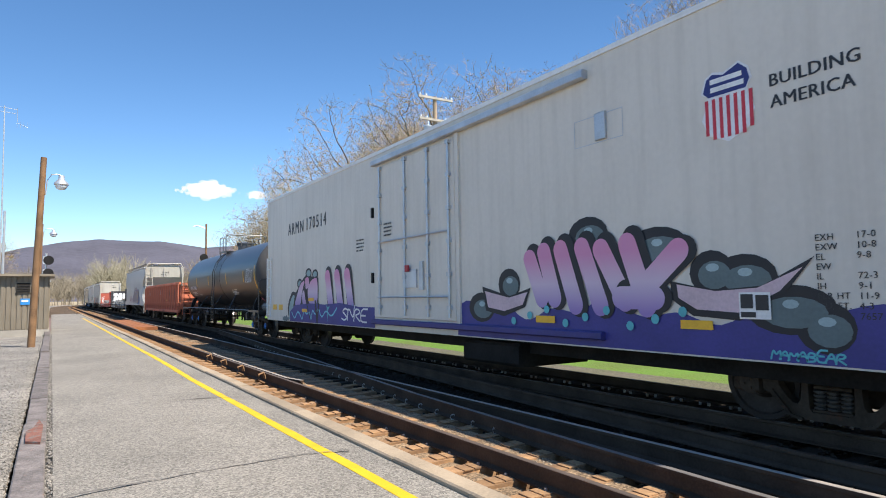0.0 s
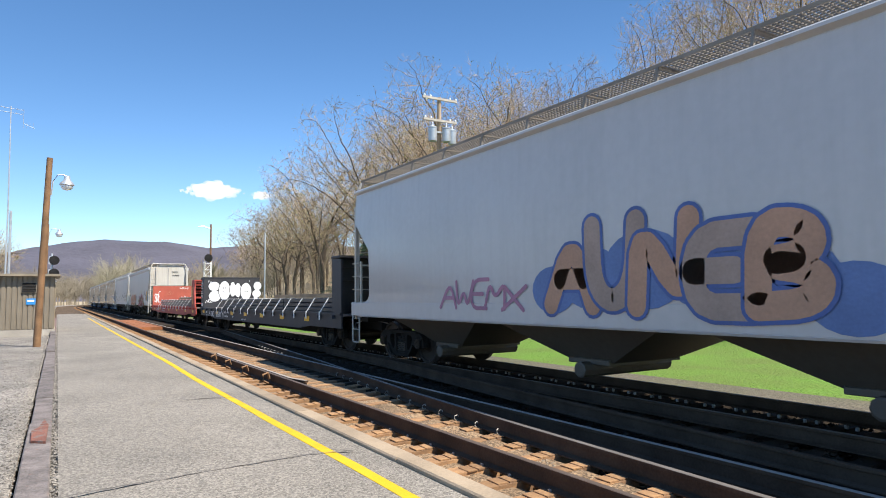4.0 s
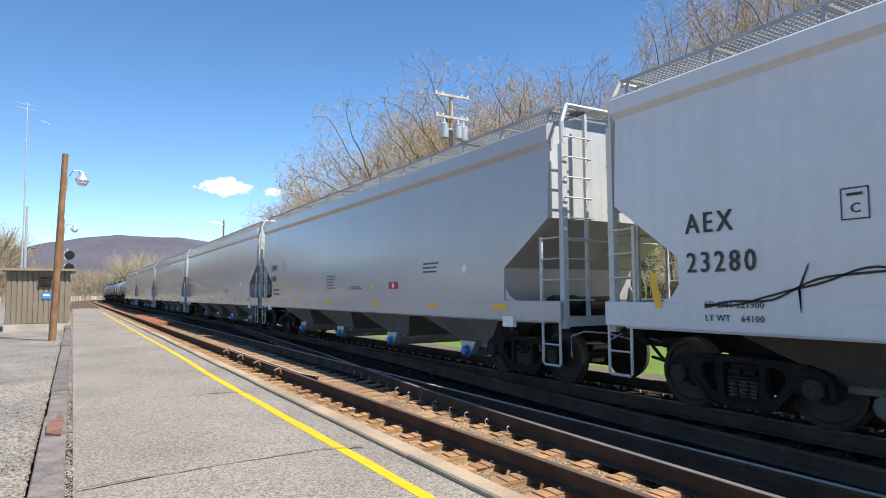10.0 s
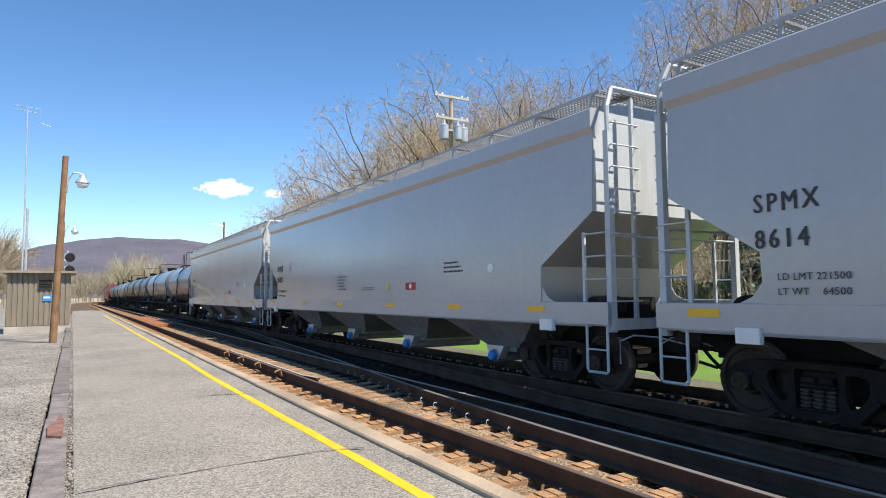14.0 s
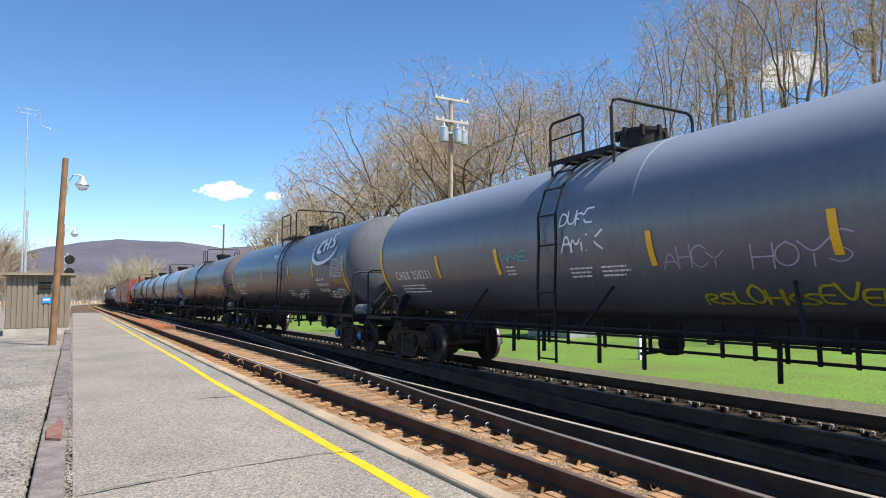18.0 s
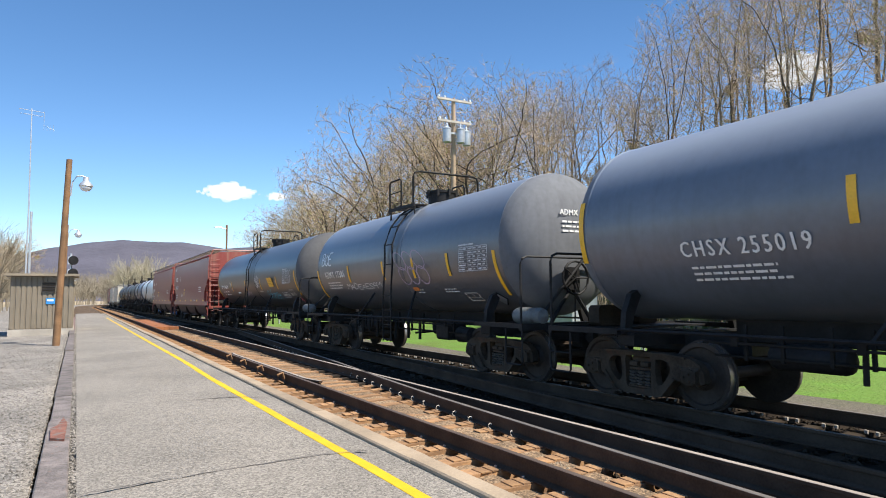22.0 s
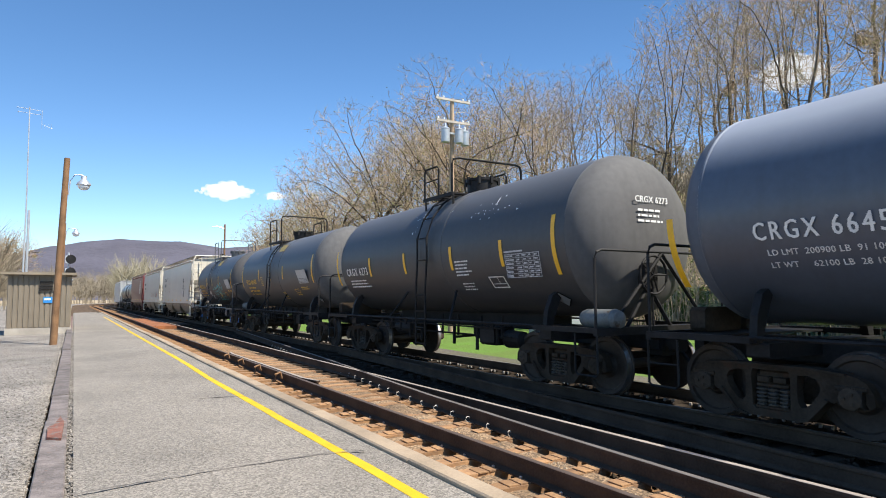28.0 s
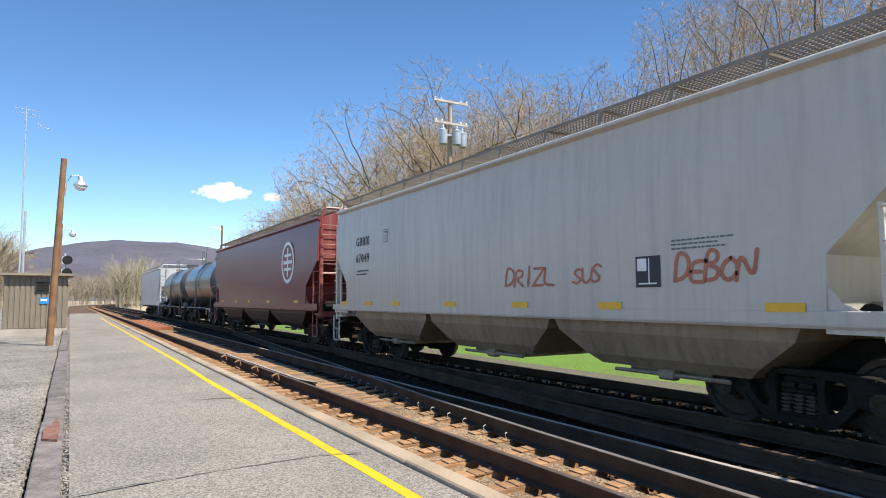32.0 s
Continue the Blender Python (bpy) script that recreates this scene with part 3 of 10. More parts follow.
tagged(part("platform_line", sh, M["yellow"]), "bright yellow safety line painted on the platform", "marking", kind="structure")
kerb = thing("platform_kerb", "weathered concrete kerb along the platform edge", "kerb", kind="structure")
rk = random.Random(4)
y = -30.0
while y < 76:
    n = rk.uniform(2.2, 3.2)
    sh = Shape().box(2.53 + rk.uniform(-.008, .008), 2.715 + rk.uniform(-.012, .012), y + 0.006, y + n - 0.006, -0.35, PZ + 0.036 + rk.uniform(-0.006, 0.008), c=0.014)
    part("kerb_stone", sh, M["kerb"], kerb)
    y += n
sh = Shape().box(2.20, 2.525, -60, 76, -0.35, PZ - 0.004)
tagged(part("platform_strip", sh, M["asphalt"]), "asphalt strip between yellow line and kerb", "platform", kind="structure")
edge = thing("platform_edge_timbers", "weathered grey-brown timbers edging the platform", "timber edging", kind="structure")
y = -20.0
i = 0
while y < 60:
    n = rk.uniform(2.3, 2.8)
    sh = Shape().box(-0.235 + rk.uniform(-.012, .012), -0.02 + rk.uniform(-.012, .012), y + 0.01, y + n - 0.01, -0.3, PZ + rk.uniform(-0.02, 0.02), c=0.012)
    part("timber", sh, M["timber_red"] if 36 < y < 60 else M["timber"], edge)
    y += n
    i += 1


# ---- ties ----
def tie_row(cx, y0, y1, w, z, name, label, near_mat):
    """Ties under one track: those nearest as pieces, the rest in one mesh."""
    root = thing(name, label, "railway ties", kind="structure")
    rt = random.Random(int(cx * 100))
    base = []
    for k in range(5):
        sh = Shape()
        a = rt.uniform(-.015, .015)
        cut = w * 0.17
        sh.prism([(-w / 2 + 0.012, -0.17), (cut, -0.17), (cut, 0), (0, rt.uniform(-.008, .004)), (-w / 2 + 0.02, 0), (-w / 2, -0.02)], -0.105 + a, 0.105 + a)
        # right end in the dark tone, where the train's shade falls
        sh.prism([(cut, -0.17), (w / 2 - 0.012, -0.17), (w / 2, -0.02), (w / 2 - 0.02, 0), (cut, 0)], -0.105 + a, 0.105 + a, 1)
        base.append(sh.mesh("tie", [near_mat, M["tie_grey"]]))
    y = y0
    far = Shape()
    while y < y1:
        if y < 42:
            ob = part("tie", base[rt.randrange(5)], None, root)
            ob.matrix_local = pose(cx + rt.uniform(-.05, .05), y, z + rt.uniform(-.012, .006), 0, 0, rt.uniform(-1.2, 1.2))
        else:
            x, yy, a = along(y, cx - FAR_CX)
            far.box(x - w / 2, x + w / 2, yy - 0.1, yy + 0.1, z - 0.15, z)
        y += 0.525
    part("far_ties", far, near_mat, root)["kind"] = "stuff"


tie_row(NEAR_CX, -6.09, 210, 2.62, -0.195, "near_ties", "sun-bleached orange-brown wooden ties of the near track", M["tie"])
tie_row(FAR_CX, -6, 210, 2.62, -0.235, "far_track_ties", "wooden ties of the far track, darkened for the train's shade", M["tie_grey"])
rings = []
for i in range(137):
    y = -8 + i * 0.5
    w = 4.62 + 0.022 * max(0, min(22, y - 3)) * 2
    a, b = 0.008 * math.sin(i * 2.1), 0.007 * math.sin(i * 1.3 + 1)
    rings.append([(3.97, y, -0.4), (3.97, y, -0.262), (4.06, y, -0.212 + a), (w - 0.1, y, -0.204 + b), (w + 0.04, y, -0.262), (w + 0.04, y, -0.4)])
sh = Shape().loft(rings)
rings = []
for i in range(137):
    y = -8 + i * 0.5
    a, b = 0.010 * math.sin(i * 1.7), 0.012 * math.sin(i * 2.3 + 1)
    rings.append([(2.72, y, -0.4), (2.72, y, -0.215 + a), (3.2, y, -0.238 + b), (3.7, y, -0.228 + a), (3.79, y, -0.25), (3.79, y, -0.4)])
sh.loft(rings)
tagged(part("track_fill", sh, M["fill"]), "rust-stained gravel packed between the ties of the near track", "gravel", kind="structure")


# ---- rolling stock: each car's own space has y = 0 at its middle, its front towards -y, z = 0 at the rail heads ----
def side_m(x, y, z):
    """Writing on the side that faces the platform: reads from the car's rear to its front."""
    return Matrix(((0, 0, -1, x), (-1, 0, 0, y), (0, 1, 0, z), (0, 0, 0, 1)))


WHEEL_R = 0.465
WB = 0.91
half = [(0.08, 0.0), (0.085, 0.5), (0.1, 0.64), (0.2, 0.675), (0.40, 0.69), (0.495, 0.695), (0.495, 0.72), (WHEEL_R, 0.73), (WHEEL_R - 0.004, 0.825), (0.40, 0.827), (0.38, 0.795), (0.2, 0.775), (0.16, 0.835), (0.08, 0.845), (0.08, 1.02)]
prof = [(r, -x) for r, x in reversed(half)] + half[1:]
sh = Shape().turn(prof, 28, axis="x")
for i in (6, 21):
    for j in range(28):
        sh.mi[i * 28 + j] = 1
WHEELSET = sh.mesh("wheelset", [M["wheel"], M["tread"]], 40)


def cap_mesh(m):
    s = Shape().turn([(0.115, -1.02), (0.12, -1.10), (0.09, -1.115), (0.02, -1.12)], 12, axis="x")
    for a in range(3):
        c = (math.cos(a * 2.09) * .055, math.sin(a * 2.09) * .055)
        s.box(-1.11, -1.135, c[0] - .016, c[0] + .016, c[1] - .016, c[1] + .016)
    return s.mesh("bearing_cap", m, 40)


CAPS = dict(dark=cap_mesh(M["truck"]), blue=cap_mesh(M["cap_blue"]))
FRAME_HALF = [(0.0, 0.755), (0.5, 0.75), (0.80, 0.73), (0.97, 0.69), (1.07, 0.63), (1.13, 0.53), (1.145, 0.40), (1.08, 0.375), (1.05, 0.42), (1.05, 0.575), (0.77, 0.575), (0.765, 0.42), (0.72, 0.385), (0.66, 0.41), (0.50, 0.22), (0.42, 0.155), (0.30, 0.125), (0.0, 0.125)]
FRAME_RIM = FRAME_HALF + [(-y, z) for y, z in reversed(FRAME_HALF[1:-1])]
WINDOW = [(0.33, 0.655), (0.45, 0.66), (0.54, 0.63), (0.585, 0.56), (0.57, 0.48), (0.50, 0.38), (0.42, 0.30), (0.36, 0.29), (0.325, 0.35), (0.315, 0.5)]
MIDDLE = [(-0.225, 0.685), (0.225, 0.685), (0.245, 0.62), (0.235, 0.25), (0.20, 0.215), (-0.20, 0.215), (-0.235, 0.25), (-0.245, 0.62)]
sh = Shape()
for sx in (-1, 1):
    sh.pierced([FRAME_RIM, WINDOW, [(-y, z) for y, z in WINDOW], MIDDLE], sx * 0.92, sx * 1.05)
    # flanges round the top and along the two sloping legs, bearing adapters, the bolster's end
    sh.prism([(-0.86, 0.70), (-0.5, 0.725), (0.5, 0.725), (0.86, 0.70), (0.86, 0.728), (0.5, 0.756), (-0.5, 0.756), (-0.86, 0.728)], sx * 0.88, sx * 1.09, axis="x")
    for s in (-1, 1):
        sh.prism([(s * 0.68, 0.405), (s * 0.44, 0.145), (s * 0.30, 0.118), (s * 0.30, 0.145), (s * 0.42, 0.172), (s * 0.64, 0.43)], sx * 0.88, sx * 1.09, axis="x")
        sh.box(sx * 0.90, sx * 1.10, s * 0.91 - 0.125, s * 0.91 + 0.125, 0.36, 0.575, c=0.035)
        sh.box(sx * 0.90, sx * 1.075, s * 0.91 - 0.16, s * 0.91 + 0.16, 0.545, 0.60, c=0.015)
        sh.box(sx * 0.86, sx * 1.03, s * 0.105 - 0.075, s * 0.105 + 0.075, 0.53, 0.60, c=0.012)
    sh.box(sx * 0.86, sx * 1.01, -0.20, 0.20, 0.475, 0.515, c=0.01)
    sh.box(sx * 0.86, sx * 1.03, -0.21, 0.21, 0.215, 0.25, c=0.01)
sh.box(-0.95, 0.95, -0.19, 0.19, 0.48, 0.68, c=0.03)
sh.box(-0.66, 0.66, -0.62, 0.62, 0.27, 0.60, c=0.03)
for s in (-1, 1):
    sh.box(-0.75, 0.75, s * 0.44, s * 0.52, 0.3, 0.42)
TRUCK = dict(worn=sh.mesh("truck", M["truck"], 30), dark=sh.mesh("truck", M["under"], 30))
coil = []
for k in range(5):
    coil += [(0.042, k * 0.045), (0.069, k * 0.045 + 0.010), (0.069, k * 0.045 + 0.028), (0.042, k * 0.045 + 0.038)]
SPRING = Shape().turn(coil, 8).mesh("spring", M["spring"], 40)

WHEELSETS = []


def add_truck(car, y, cap="dark", finish="worn"):
    t = part("truck", TRUCK[finish], None, car, "cast steel two-axle truck frame")
    t.matrix_local = pose(0, y, 0)
    for x in (-0.98, 0.98):
        for yy in (-0.145, 0.0, 0.145):
            part("spring", SPRING, None, t).matrix_local = pose(x, yy, 0.25)
    for k, s in enumerate((-1, 1)):
        w = part("wheelset", WHEELSET, None, t, "pair of steel wheels on an axle")
        w.matrix_local = pose(0, s * WB, WHEEL_R)
        WHEELSETS.append((w, k))
        for turned in (0, 180):
            c = part("bearing_cap", CAPS[cap], None, t, "blue bearing end cap" if cap == "blue" else "")
            c.matrix_local = pose(0, s * WB, WHEEL_R, 0, 0, turned)
    return t


def coupler(car, y, s):
    """The drawgear at an end: s is the way it points."""
    sh = Shape()
    sh.box(-0.16, 0.16, y - s * 0.25, y + s * 0.02, 0.62, 0.98, c=0.02)
    sh.box(-0.07, 0.07, y, y + s * 0.22, 0.76, 0.88, c=0.02)
    sh.box(-0.14, 0.12, y + s * 0.14, y + s * 0.30, 0.70, 0.95, c=0.04)
    part("coupler", sh, M["under"], car, "rusty knuckle coupler", 30)
    sh = Shape()
    sh.tube([(0.25, y, 0.75), (0.3, y + s * 0.15, 0.55), (0.25, y + s * 0.35, 0.42), (0.1, y + s * 0.55, 0.5)], 0.028, 6)
    part("air_hose", sh, M["black"], car, "black rubber air hose", 60)


def ladder(sh, x, y, z0, z1, w, axis, n=None, r=0.014, rail_r=0.02):
    """A ladder with two rails and rungs; it spreads along y (axis y) or along x."""
    n = n or max(2, int((z1 - z0) / 0.36))
    for s in (-0.5, 0.5):
        p = (x, y + s * w) if axis == "y" else (x + s * w, y)
        sh.box(p[0] - rail_r, p[0] + rail_r, p[1] - rail_r, p[1] + rail_r, z0, z1)
    for i in range(n + 1):
        z = z0 + 0.08 + (z1 - z0 - 0.16) * i / n
        a = (x, y - w / 2, z) if axis == "y" else (x - w / 2, y, z)
        b = (x, y + w / 2, z) if axis == "y" else (x + w / 2, y, z)
        sh.tube([a, b], r, 5)


def bars(parent, x, y, z, n, w, h, gap, material, name="lettering", label="", ragged=0.3, seed=1):
    """Small unreadable writing on the near side as plain bars: n lines running forward from y."""
    rr = random.Random(seed)
    sh = Shape()
    for i in range(n):
        sh.box(x - 0.003, x, y, y - w * (1 - ragged * rr.random()), z - i * gap - h, z - i * gap)
    return part(name, sh, material, parent, label)


def plate(parent, x, y, z, w, h, material, name="reflector", label=""):
    sh = Shape().box(x - 0.004, x, y - w / 2, y + w / 2, z, z + h)
    return part(name, sh, material, parent, label)


CARS = []      # car, distance from its middle to the train's zero mark, truck spread


def car_root(name, label, category, front, rear):
    c = thing(name, label, category, "cars of the freight train")
    CARS.append((c, (front + rear) / 2, rear - front))
    return c, rear - front


def reefer(front, rear):
    car, L = car_root("refrigerator_car", "long white refrigerated boxcar with pink and blue graffiti", "boxcar", front, rear)
    W, Z0, Z1 = 1.6, 0.79, 5.05
    wh = mat("reefer_white", (0.64, 0.585, 0.50), 0.5, var=0.06, scale=0.5, fine=12, bump=0.03, streak=0.22, grime=(0.36, 0.32, 0.26))
    sh = Shape()
    sh.prism([(-W, Z0), (W, Z0), (W, Z1), (W - 0.03, Z1 + 0.03), (0.8, Z1 + 0.16), (0, Z1 + 0.2), (-0.8, Z1 + 0.16), (-W + 0.03, Z1 + 0.03), (-W, Z1)], -L / 2, L / 2)
    part("body", sh, wh, car)
    sh = Shape()
    for s in (-1, 1):
        sh.box(s * W - 0.02, s * W + 0.02, -L / 2, L / 2, Z1 - 0.02, Z1 + 0.06)
    part("roof_edge", sh, M["white"], car)
    # plug door
    d0, d1 = -1.75, 1.85
    sh = Shape()
    sh.box(-W - 0.045, -W + 0.01, d0, d1, Z0 + 0.28, Z1 - 0.38, c=0.015)
    door = part("door", sh, wh, car, "white plug door with lock rods")
    sh = Shape()
    for yy in (d0 + 0.18, -0.75, 0.25, d1 - 0.35):
        sh.tube([(-W - 0.085, yy, Z0 + 0.35), (-W - 0.085, yy, Z1 - 0.42)], 0.025, 6)
        for k in range(6):
            sh.box(-W - 0.11, -W - 0.04, yy - 0.06, yy + 0.06, Z0 + 0.5 + k * 0.66, Z0 + 0.58 + k * 0.66)
    sh.tube([(-W - 0.10, d0 + 0.2, 2.85), (-W - 0.10, d1 - 0.3, 2.85)], 0.02, 6)
    sh.tube([(-W - 0.10, d0 + 0.2, 1.55), (-W - 0.10, d1 - 0.3, 1.55)], 0.02, 6)
    part("lock_rod", sh, M["galv"], door)
    sh = Shape()
    sh.box(-W - 0.08, -W - 0.04, -0.25, 0.35, 1.75, 2.15)
    sh.box(-W - 0.09, -W - 0.04, -0.55, -0.4, 1.7, 2.3)
    part("lock_box", sh, M["galv"], door)
    sh = Shape()
    sh.box(-W - 0.12, -W, d0 - 3.6, d1 + 0.05, Z1 - 0.30, Z1 - 0.16, c=0.02)
    part("upper_door_track", sh, M["galv"], car, "overhanging door track")
    sh = Shape()
    sh.box(-W - 0.10, -W, d0 - 3.8, d1 + 0.1, Z0 + 0.12, Z0 + 0.24, c=0.02)
    part("lower_door_track", sh, mat("sprayed_track", (0.04, 0.036, 0.17), 0.55, var=0.2, scale=2, fine=20, bump=0.05), car, "door track covered in violet spray")
    sh = Shape().box(-W - 0.05, -W, d0 - 0.14, d0 - 0.02, Z0 + 0.2, Z1 - 0.2)
    part("door_post", sh, wh, car)
    sh = Shape()
    ladder(sh, -W - 0.06, L / 2 - 0.35, 0.9, 3.0, 0.42, "y", 6)
    part("ladder", sh, M["white"], car)
    sh = Shape().box(-1.2, 1.2, -L / 2 + 0.2, L / 2 - 0.2, 0.55, Z0)
    sh.box(-1.45, 0.2, -3.4, -1.7, 0.32, 0.72, c=0.05)
    part("underframe", sh, M["under"], car)
    add_truck(car, L / 2 - 2.6)
    add_truck(car, -L / 2 + 2.6)
    coupler(car, L / 2, 1)
    return car, L


SHIFT = 0.4     # a tank's fittings are laid out from a point this far ahead of its middle


def wrap(y0, y1, a0, a1, r, zc, n=8):
    """A band laid on a tank's near flank between two heights on it (angles from level)."""
    sh = Shape()
    for i in range(n):
        p, q = a0 + (a1 - a0) * i / n, a0 + (a1 - a0) * (i + 1) / n
        sh.face([(-r * math.cos(t), y, zc + r * math.sin(t)) for t, y in ((p, y0), (p, y1), (q, y1), (q, y0))])
    return sh


def tank(front, rear, colour, label, rad=1.42, zc=2.62, cap="dark", streak=0.25, grime=(0.03, 0.03, 0.03), fit=None, rough=0.5, gloss=0.9, offwhite=1.0, brake=-1):
    car, L = car_root("tank_car", label, "tank car", front + SHIFT, rear + SHIFT)
    # crown: a paler top that stands in for sunlight on the shell
    col = mat("tank_paint", colour, rough, var=0.16, scale=0.5, fine=10, bump=0.04, streak=streak, grime=grime, coat=gloss, coat_rough=0.28, crown=(tuple(min(0.5, c * 1.5 + 0.07 * offwhite) for c in colour), 3.1, 3.7))
    h = L / 2
    seam = h - 0.38
    # ladder, the low railing's ends, the high railing and the railings' top
    lad, rail0, rail1, portal, rail_z = fit or ((0.0, 0.97, 0.28, -0.4, 4.70) if L < 12 else (0.4, 1.4, 0.7, 0.1, 4.66))
    lad, rail0, rail1, portal = lad - SHIFT, rail0 - SHIFT, rail1 - SHIFT, portal - SHIFT
    sh = Shape()
    head = [(f * rad, 0.64 * (1 - f ** 2.4) ** 0.55) for f in (0.015, 0.35, 0.55, 0.7, 0.8, 0.88, 0.94, 0.98, 1.0)]
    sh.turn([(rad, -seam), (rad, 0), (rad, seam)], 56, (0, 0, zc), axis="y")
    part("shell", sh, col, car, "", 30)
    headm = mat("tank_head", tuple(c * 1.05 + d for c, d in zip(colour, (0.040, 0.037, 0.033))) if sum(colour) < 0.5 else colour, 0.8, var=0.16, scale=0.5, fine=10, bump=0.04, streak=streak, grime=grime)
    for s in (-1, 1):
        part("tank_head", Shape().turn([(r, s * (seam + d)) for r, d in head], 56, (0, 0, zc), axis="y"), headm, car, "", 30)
    for yy in (-seam + 0.02, seam - 0.02):
        sh = Shape().turn([(rad, yy - 0.02), (rad + 0.007, yy - 0.012), (rad + 0.007, yy + 0.012), (rad, yy + 0.02)], 48, (0, 0, zc), axis="y")
        part("weld_seam", sh, col, car, "", 30)
    sh = Shape().turn([(rad, -0.55 - SHIFT), (rad + 0.012, -0.53 - SHIFT), (rad + 0.012, 0.53 - SHIFT), (rad, 0.55 - SHIFT)], 48, (0, 0, zc), axis="y")
    part("middle_band", sh, col, car, "", 30)
    blk = col if sum(colour) < 0.1 else M["black"]
    # stub sills, bolsters and saddles
    for s in (-1, 1):
        e = s * (h + 0.42)
        sh = Shape()
        sh.box(-0.2, 0.2, e, s * (h - 2.3), 0.72, 1.04, c=0.02)
        sh.box(-1.3, 1.3, s * (h - 0.9), s * (h - 1.2), 0.84, 1.02, c=0.02)
        part("stub_sill", sh, blk, car)
        for sx in (-1, 1):
            sh = Shape().prism([(sx * 1.22, 1.0), (sx * 1.34, 1.02), (sx * 1.30, 1.34), (sx * 1.18, 1.60), (sx * 1.06, 1.66), (sx * 0.98, 1.58), (sx * 1.12, 1.3)], s * (h - 0.97), s * (h - 1.07))
            part("saddle", sh, M["black"], car, "welded saddle bracket")
        sh = Shape()
        sh.box(-1.53, 1.53, e - s * 0.08, e, 0.98, 1.10)
        for sx in (-1, 1):
            sh.box(sx * 1.45, sx * 1.53, e - s * 0.08, s * (h - 1.1), 1.02, 1.10)
        sh.box(-1.45, 1.45, e - s * 0.75, e - s * 0.08, 1.04, 1.07)
        part("end_platform", sh, blk, car, "steel end platform")
        y = e - s * 0.05
        sh = Shape().tube([(-1.5, y, 1.0), (-1.5, y, 2.16), (-1.46, y, 2.25), (-1.36, y, 2.29), (1.36, y, 2.29), (1.46, y, 2.25), (1.5, y, 2.16), (1.5, y, 1.0)], 0.022, 6)
        part("end_handrail", sh, blk, car, "bent pipe end handrail", 40)
        for sx in (-1, 1):
            sh = Shape().tube([(sx * 1.51, e - s * 0.02, 1.0), (sx * 1.51, e - s * 0.02, 0.42), (sx * 1.51, e - s * 0.06, 0.38), (sx * 1.51, e - s * 0.46, 0.38), (sx * 1.51, e - s * 0.5, 0.42), (sx * 1.51, e - s * 0.5, 1.0)], 0.018, 6)
            sh.tube([(sx * 1.51, e - s * 0.02, 0.68), (sx * 1.51, e - s * 0.5, 0.68)], 0.014, 5)
            part("step", sh, blk, car, "hanging stirrup step", 40)
        for sx in (-1, 1) if s == brake else ():
            part("end_brace", Shape().tube([(0.0, e - s * 0.06, 2.27), (sx * 1.15, e - s * 0.1, 1.08)], 0.03, 6), blk, car, "", 40)
        add_truck(car, s * (h - 1.03), cap)
        coupler(car, e, s)
    # hand brake on its stand, at the front end or the rear
    y, g = brake * (h + 0.36), -brake
    sh = Shape()
    ring = [(-0.2 + 0.31 * math.cos(math.tau * i / 20), y, 1.92 + 0.31 * math.sin(math.tau * i / 20)) for i in range(21)]
    sh.tube(ring, 0.022, 6)
    for i in range(5):
        a = math.tau * i / 5
        sh.tube([(-0.2, y, 1.92), (-0.2 + 0.3 * math.cos(a), y, 1.92 + 0.3 * math.sin(a))], 0.016, 5)
    part("brake_wheel", sh, blk, car, "spoked hand brake wheel", 40)
    sh = Shape()
    sh.box(-0.34, -0.06, y + g * 0.04, y + g * 0.2, 1.7, 2.12, c=0.04)
    for x in (-0.75, 0.3):
        sh.tube([(-0.2, y + g * 0.12, 1.75), (x, y + g * 0.1, 1.06)], 0.035, 6)
    sh.tube([(-0.2, y + g * 0.02, 1.7), (-0.22, y + g * 0.02, 1.08)], 0.014, 5)
    part("brake_stand", sh, blk, car)
    sh = Shape().turn([(0.04, -0.42), (0.13, -0.38), (0.155, -0.3), (0.165, -0.28), (0.155, -0.26), (0.155, 0.3), (0.13, 0.38), (0.04, 0.42)], 18, (-1.05, brake * (h + 0.05), 1.22), axis="y")
    part("brake_cylinder", sh, M["primer"], car, "grey air cylinder", 40)
    sh = Shape().box(-0.7, 0.1, g * (h + 0.1), g * (h + 0.35), 1.08, 1.42, c=0.05)
    sh.box(0.3, 0.75, g * (h + 0.15), g * (h + 0.3), 1.08, 1.28, c=0.04)
    part("control_valve", sh, M["truck"], car)
    # long grab rails and their brackets under the shell
    for sx in (-1, 1):
        sh = Shape()
        sh.tube([(sx * 1.51, -h + 1.1, 1.09), (sx * 1.51, h - 1.1, 1.09)], 0.024, 6)
        k = max(3, int(L / 3.2))
        for i in range(1, k):
            yy = -h + 1.0 + (L - 2) * i / k
            zz = zc - math.sqrt(max(0, rad ** 2 - 1.12 ** 2))
            sh.tube([(sx * 1.51, yy, 1.09), (sx * 1.14, yy + (0.3 if i < k / 2 else -0.3), zz - 0.03)], 0.026, 5)
        part("side_rail", sh, blk, car, "", 40)
    # brake rigging and bottom outlet
    sh = Shape()
    rr = random.Random(int(front))
    yin = h - 2.35
    for x, z, r in ((-1.28, 0.98, 0.018), (-1.05, 0.80, 0.016), (-0.55, 0.74, 0.022)):
        sh.tube([(x, -yin, z), (x, yin, z)], r, 5)
    yy = -yin + 0.3
    while yy < yin - 0.2:
        sh.box(-1.07, -1.03, yy - 0.02, yy + 0.02, 0.76, 1.2)
